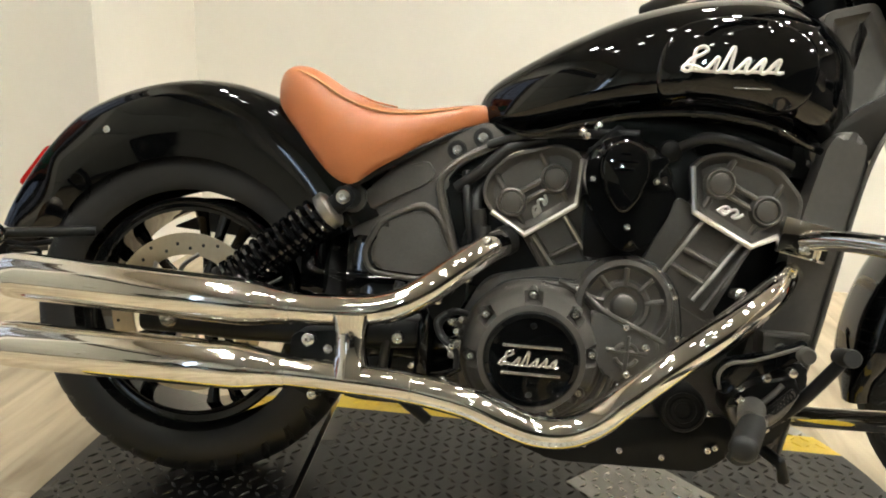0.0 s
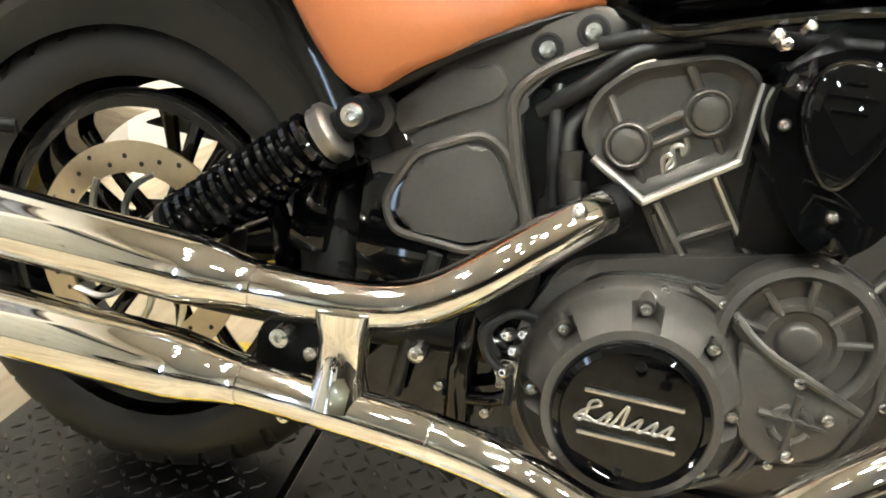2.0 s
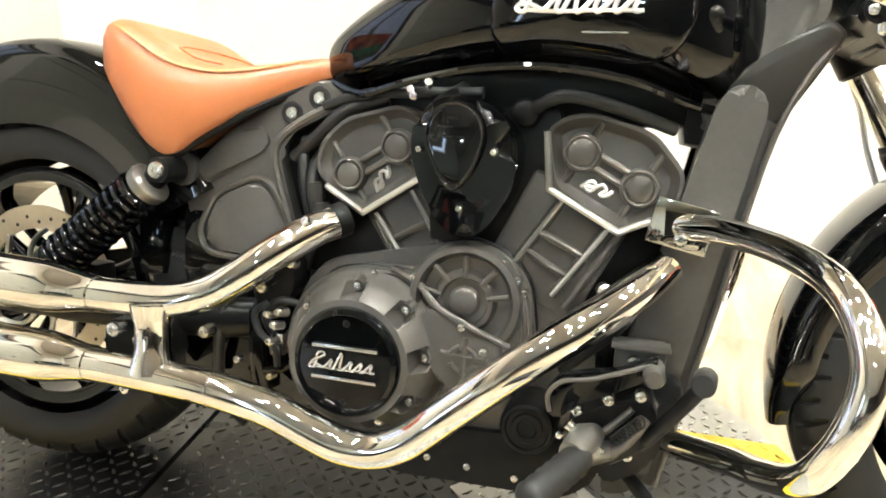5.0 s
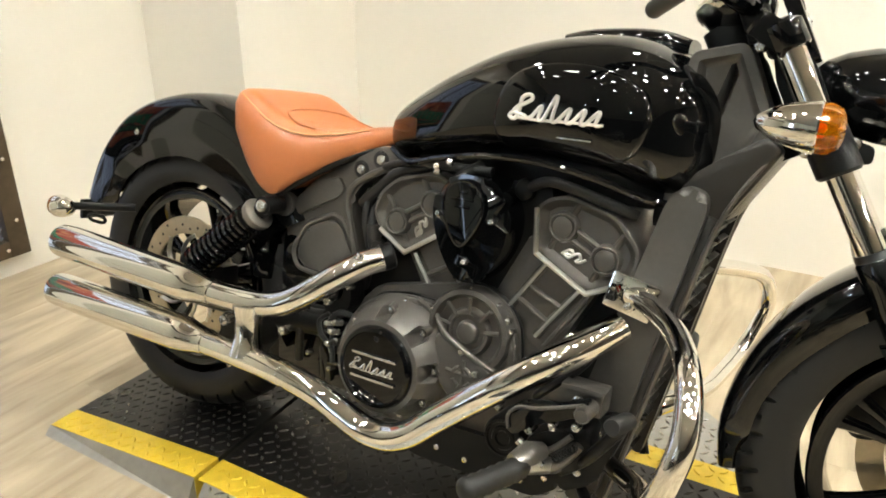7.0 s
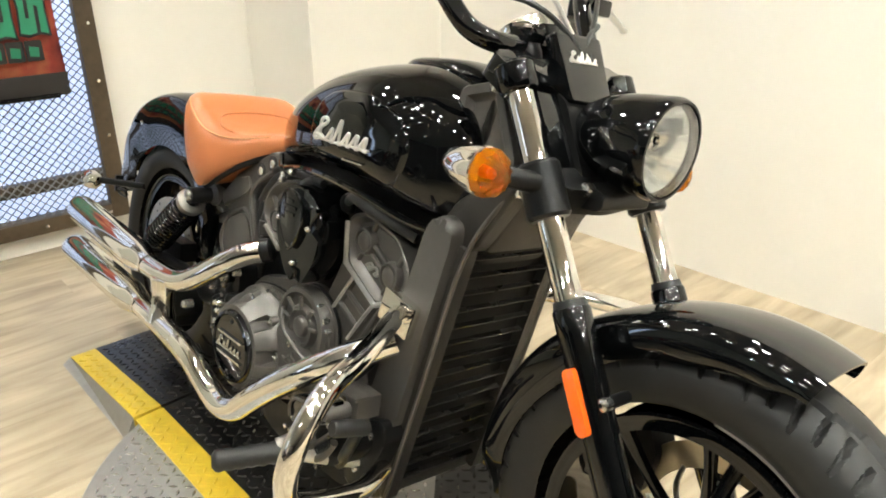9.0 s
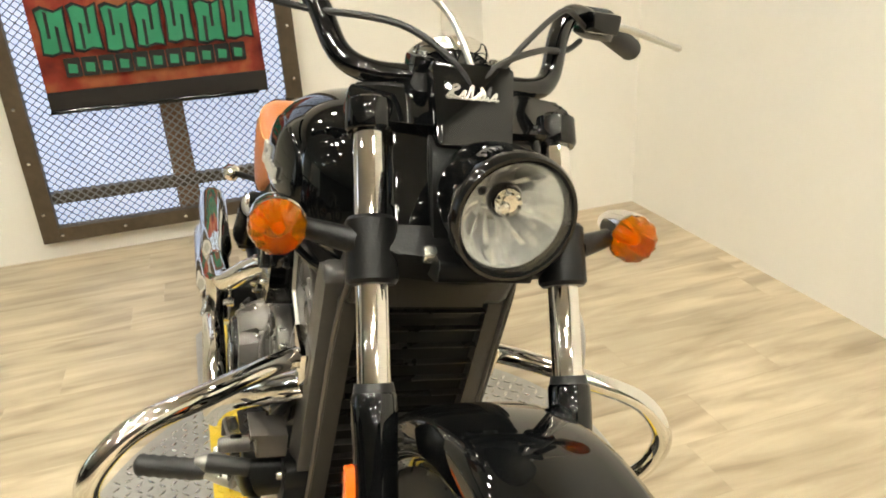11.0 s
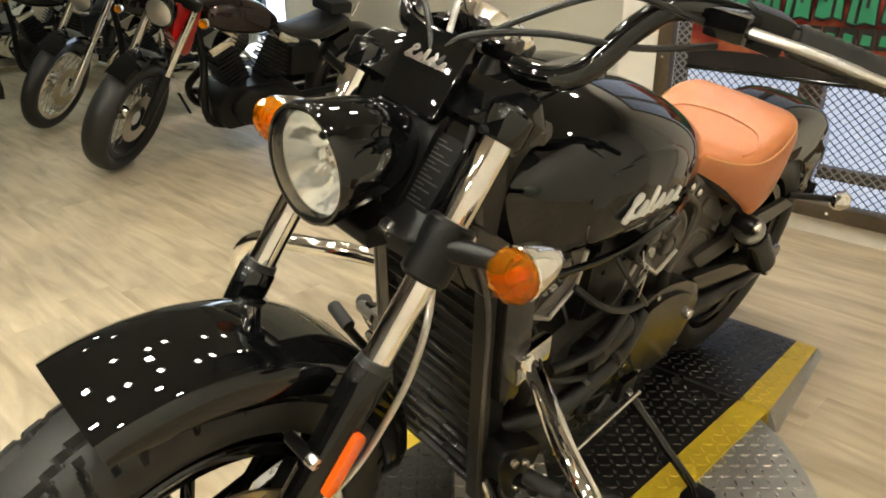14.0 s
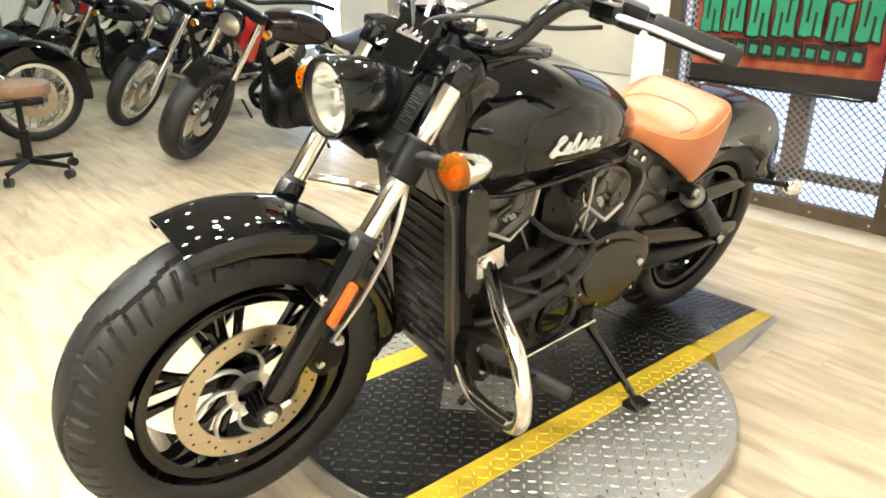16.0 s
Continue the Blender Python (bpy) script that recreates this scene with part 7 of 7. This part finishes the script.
part("backrest_pad", box((-0.56, 0, 0.80), (0.16, 0.20, 0.07), 0.025), HOSE, BA, "black pillion pad")
parked_bike(pose(-1.22, -4.35, FLOOR_Z, -12, 0, 4), GLOSS, True, "black cruiser with chrome wheels and bright forks")
parked_bike(pose(-1.02, -7.1, FLOOR_Z, -12, 0, 4), REDP, True, "cruiser with red tank and chrome wheels")
parked_bike(pose(-1.02, -5.9, FLOOR_Z, -12, 0, 4), GLOSS, True, "black cruiser with chrome wheels and bright forks")
parked_bike(pose(0.92, -4.25, FLOOR_Z, -12, 0, 3), GLOSS, True, "black cruiser with chrome wheels behind a rolling stool", 0.05, 10)

# ---- rolling stool ----
stool = empty("rolling_stool", "rolling work stool with round brown seat", "stool", pose(0.47, -3.32, FLOOR_Z))
part("seat", lathe([(0.0, 0.445), (0.155, 0.447), (0.174, 0.460), (0.180, 0.490), (0.172, 0.515), (0.150, 0.526), (0.0, 0.530)], 40), WOOD, stool, "round brown padded seat")
part("column", tube([(0, 0, 0.07), (0, 0, 0.26), (0, 0, 0.261), (0, 0, 0.45)], [0.028, 0.028, 0.018, 0.018], 16), DARK, stool)
for k in range(5):
    a = 2 * math.pi * k / 5 + 2.2
    c, s_ = math.cos(a), math.sin(a)
    part("leg", tube([(0.02 * c, 0.02 * s_, 0.085), (0.26 * c, 0.26 * s_, 0.07)], [0.02, 0.014], 10), DARK, stool)
    cs = part("caster", tube([(0.26 * c - 0.018 * s_, 0.26 * s_ + 0.018 * c, 0.026), (0.26 * c + 0.018 * s_, 0.26 * s_ - 0.018 * c, 0.026)], 0.026, 18), HOSE, stool, "black twin-wheel caster")
    part("caster_stem", tube([(0.26 * c, 0.26 * s_, 0.03), (0.26 * c, 0.26 * s_, 0.075)], 0.008, 8), DARK, cs)

# ---- glazed door and shelf on the far wall ----
gd = empty("glass_door", "white framed glass door with bluish daylight", "door", pose(BX - 0.06, -4.08, FLOOR_Z))
for nm, c, s_ in (("door_frame", (0, -0.20, 1.05), (0.06, 0.05, 2.1)), ("door_frame", (0, 0.20, 1.05), (0.06, 0.05, 2.1)), ("door_frame", (0, 0, 2.08), (0.06, 0.36, 0.06)), ("door_frame", (0, 0, 0.05), (0.06, 0.36, 0.1))):
    part(nm, box(c, s_, 0.004), WALLP, gd)
part("pane", box((-0.01, 0, 1.07), (0.01, 0.36, 1.95)), DAYPANE, gd, "pane bright with cool daylight")
part("hanging_bag", box((0.035, -0.16, 0.62), (0.05, 0.12, 0.30), 0.02), HOSE, gd, "black bag hanging by the door")
wall("wall_partition", (-1.15, -7.5, 1.40), (1.7, 0.10, 2.92), "white partition wall behind parked motorcycles")
shelf = empty("wall_shelf", "low grey shelf stacked with dark boxes", "shelf", pose(BX + 0.18, -7.0, FLOOR_Z))
for z in (0.05, 0.36, 0.68):
    part("board", box((0, 0, z), (0.34, 1.2, 0.025), 0.003), DOORP, shelf)
for y in (-0.59, 0.59):
    part("upright", box((0, y, 0.38), (0.34, 0.025, 0.76), 0.003), DOORP, shelf)
for k in range(5):
    tagged(finish("storage_box", box((BX + 0.2, -7.44 + 0.22 * k, FLOOR_Z + 0.155), (0.24, 0.17, 0.18), 0.006), (HOSE, WOOD, YELLOW, DARK, HOSE)[k]), "small closed box standing on a low shelf", "box", "boxes on the shelf")


# ---- floor planks ----
PW, PL = 0.178, 1.22
plank_mesh = bpy.data.meshes.new("plank")
bm = bmesh.new()
add_box(bm, (0, 0, 0), (PW - 0.0003, PL - 0.0003, 0.008))
for v in bm.verts:
    if v.co.z > 0:
        v.co.x *= 1 - 0.001
        v.co.y *= 1 - 0.0002
bm.to_mesh(plank_mesh)
bm.free()
plank_mesh.materials.append(PLANK)
rng = random.Random(4)
count = 0
verts, faces = [], []
for i in range(43):
    x = -1.95 + PW * i
    shift = rng.random() * PL
    for j in range(10):
        y = -8.5 + shift + PL * j
        y0, y1 = max(y - PL / 2, -8.43), min(y + PL / 2, 1.795)
        if y1 - y0 < 0.02:
            continue
        if y1 - y0 > PL - 0.001 and x < 3.6 and y > -4.4 and count < 300:
            ob = new("plank", plank_mesh)
            ob.parent = FLOOR
            ob.location = (x, y, FLOOR_Z - 0.004)
            count += 1
            continue
        n = len(verts)
        h = PW / 2 - 0.0002
        for z in (FLOOR_Z - 0.008, FLOOR_Z):
            verts += [(x - h, y0 + 0.0001, z), (x + h, y0 + 0.0001, z), (x + h, y1 - 0.0001, z), (x - h, y1 - 0.0001, z)]
        faces += [tuple(n + k for k in f) for f in ((0, 3, 2, 1), (4, 5, 6, 7), (0, 1, 5, 4), (1, 2, 6, 5), (2, 3, 7, 6), (3, 0, 4, 7))]
rest = bpy.data.meshes.new("edge_planks")
rest.from_pydata(verts, [], faces)
rest.materials.append(PLANK)
ob = tagged(new("edge_planks", rest), kind="stuff")
ob.parent = FLOOR
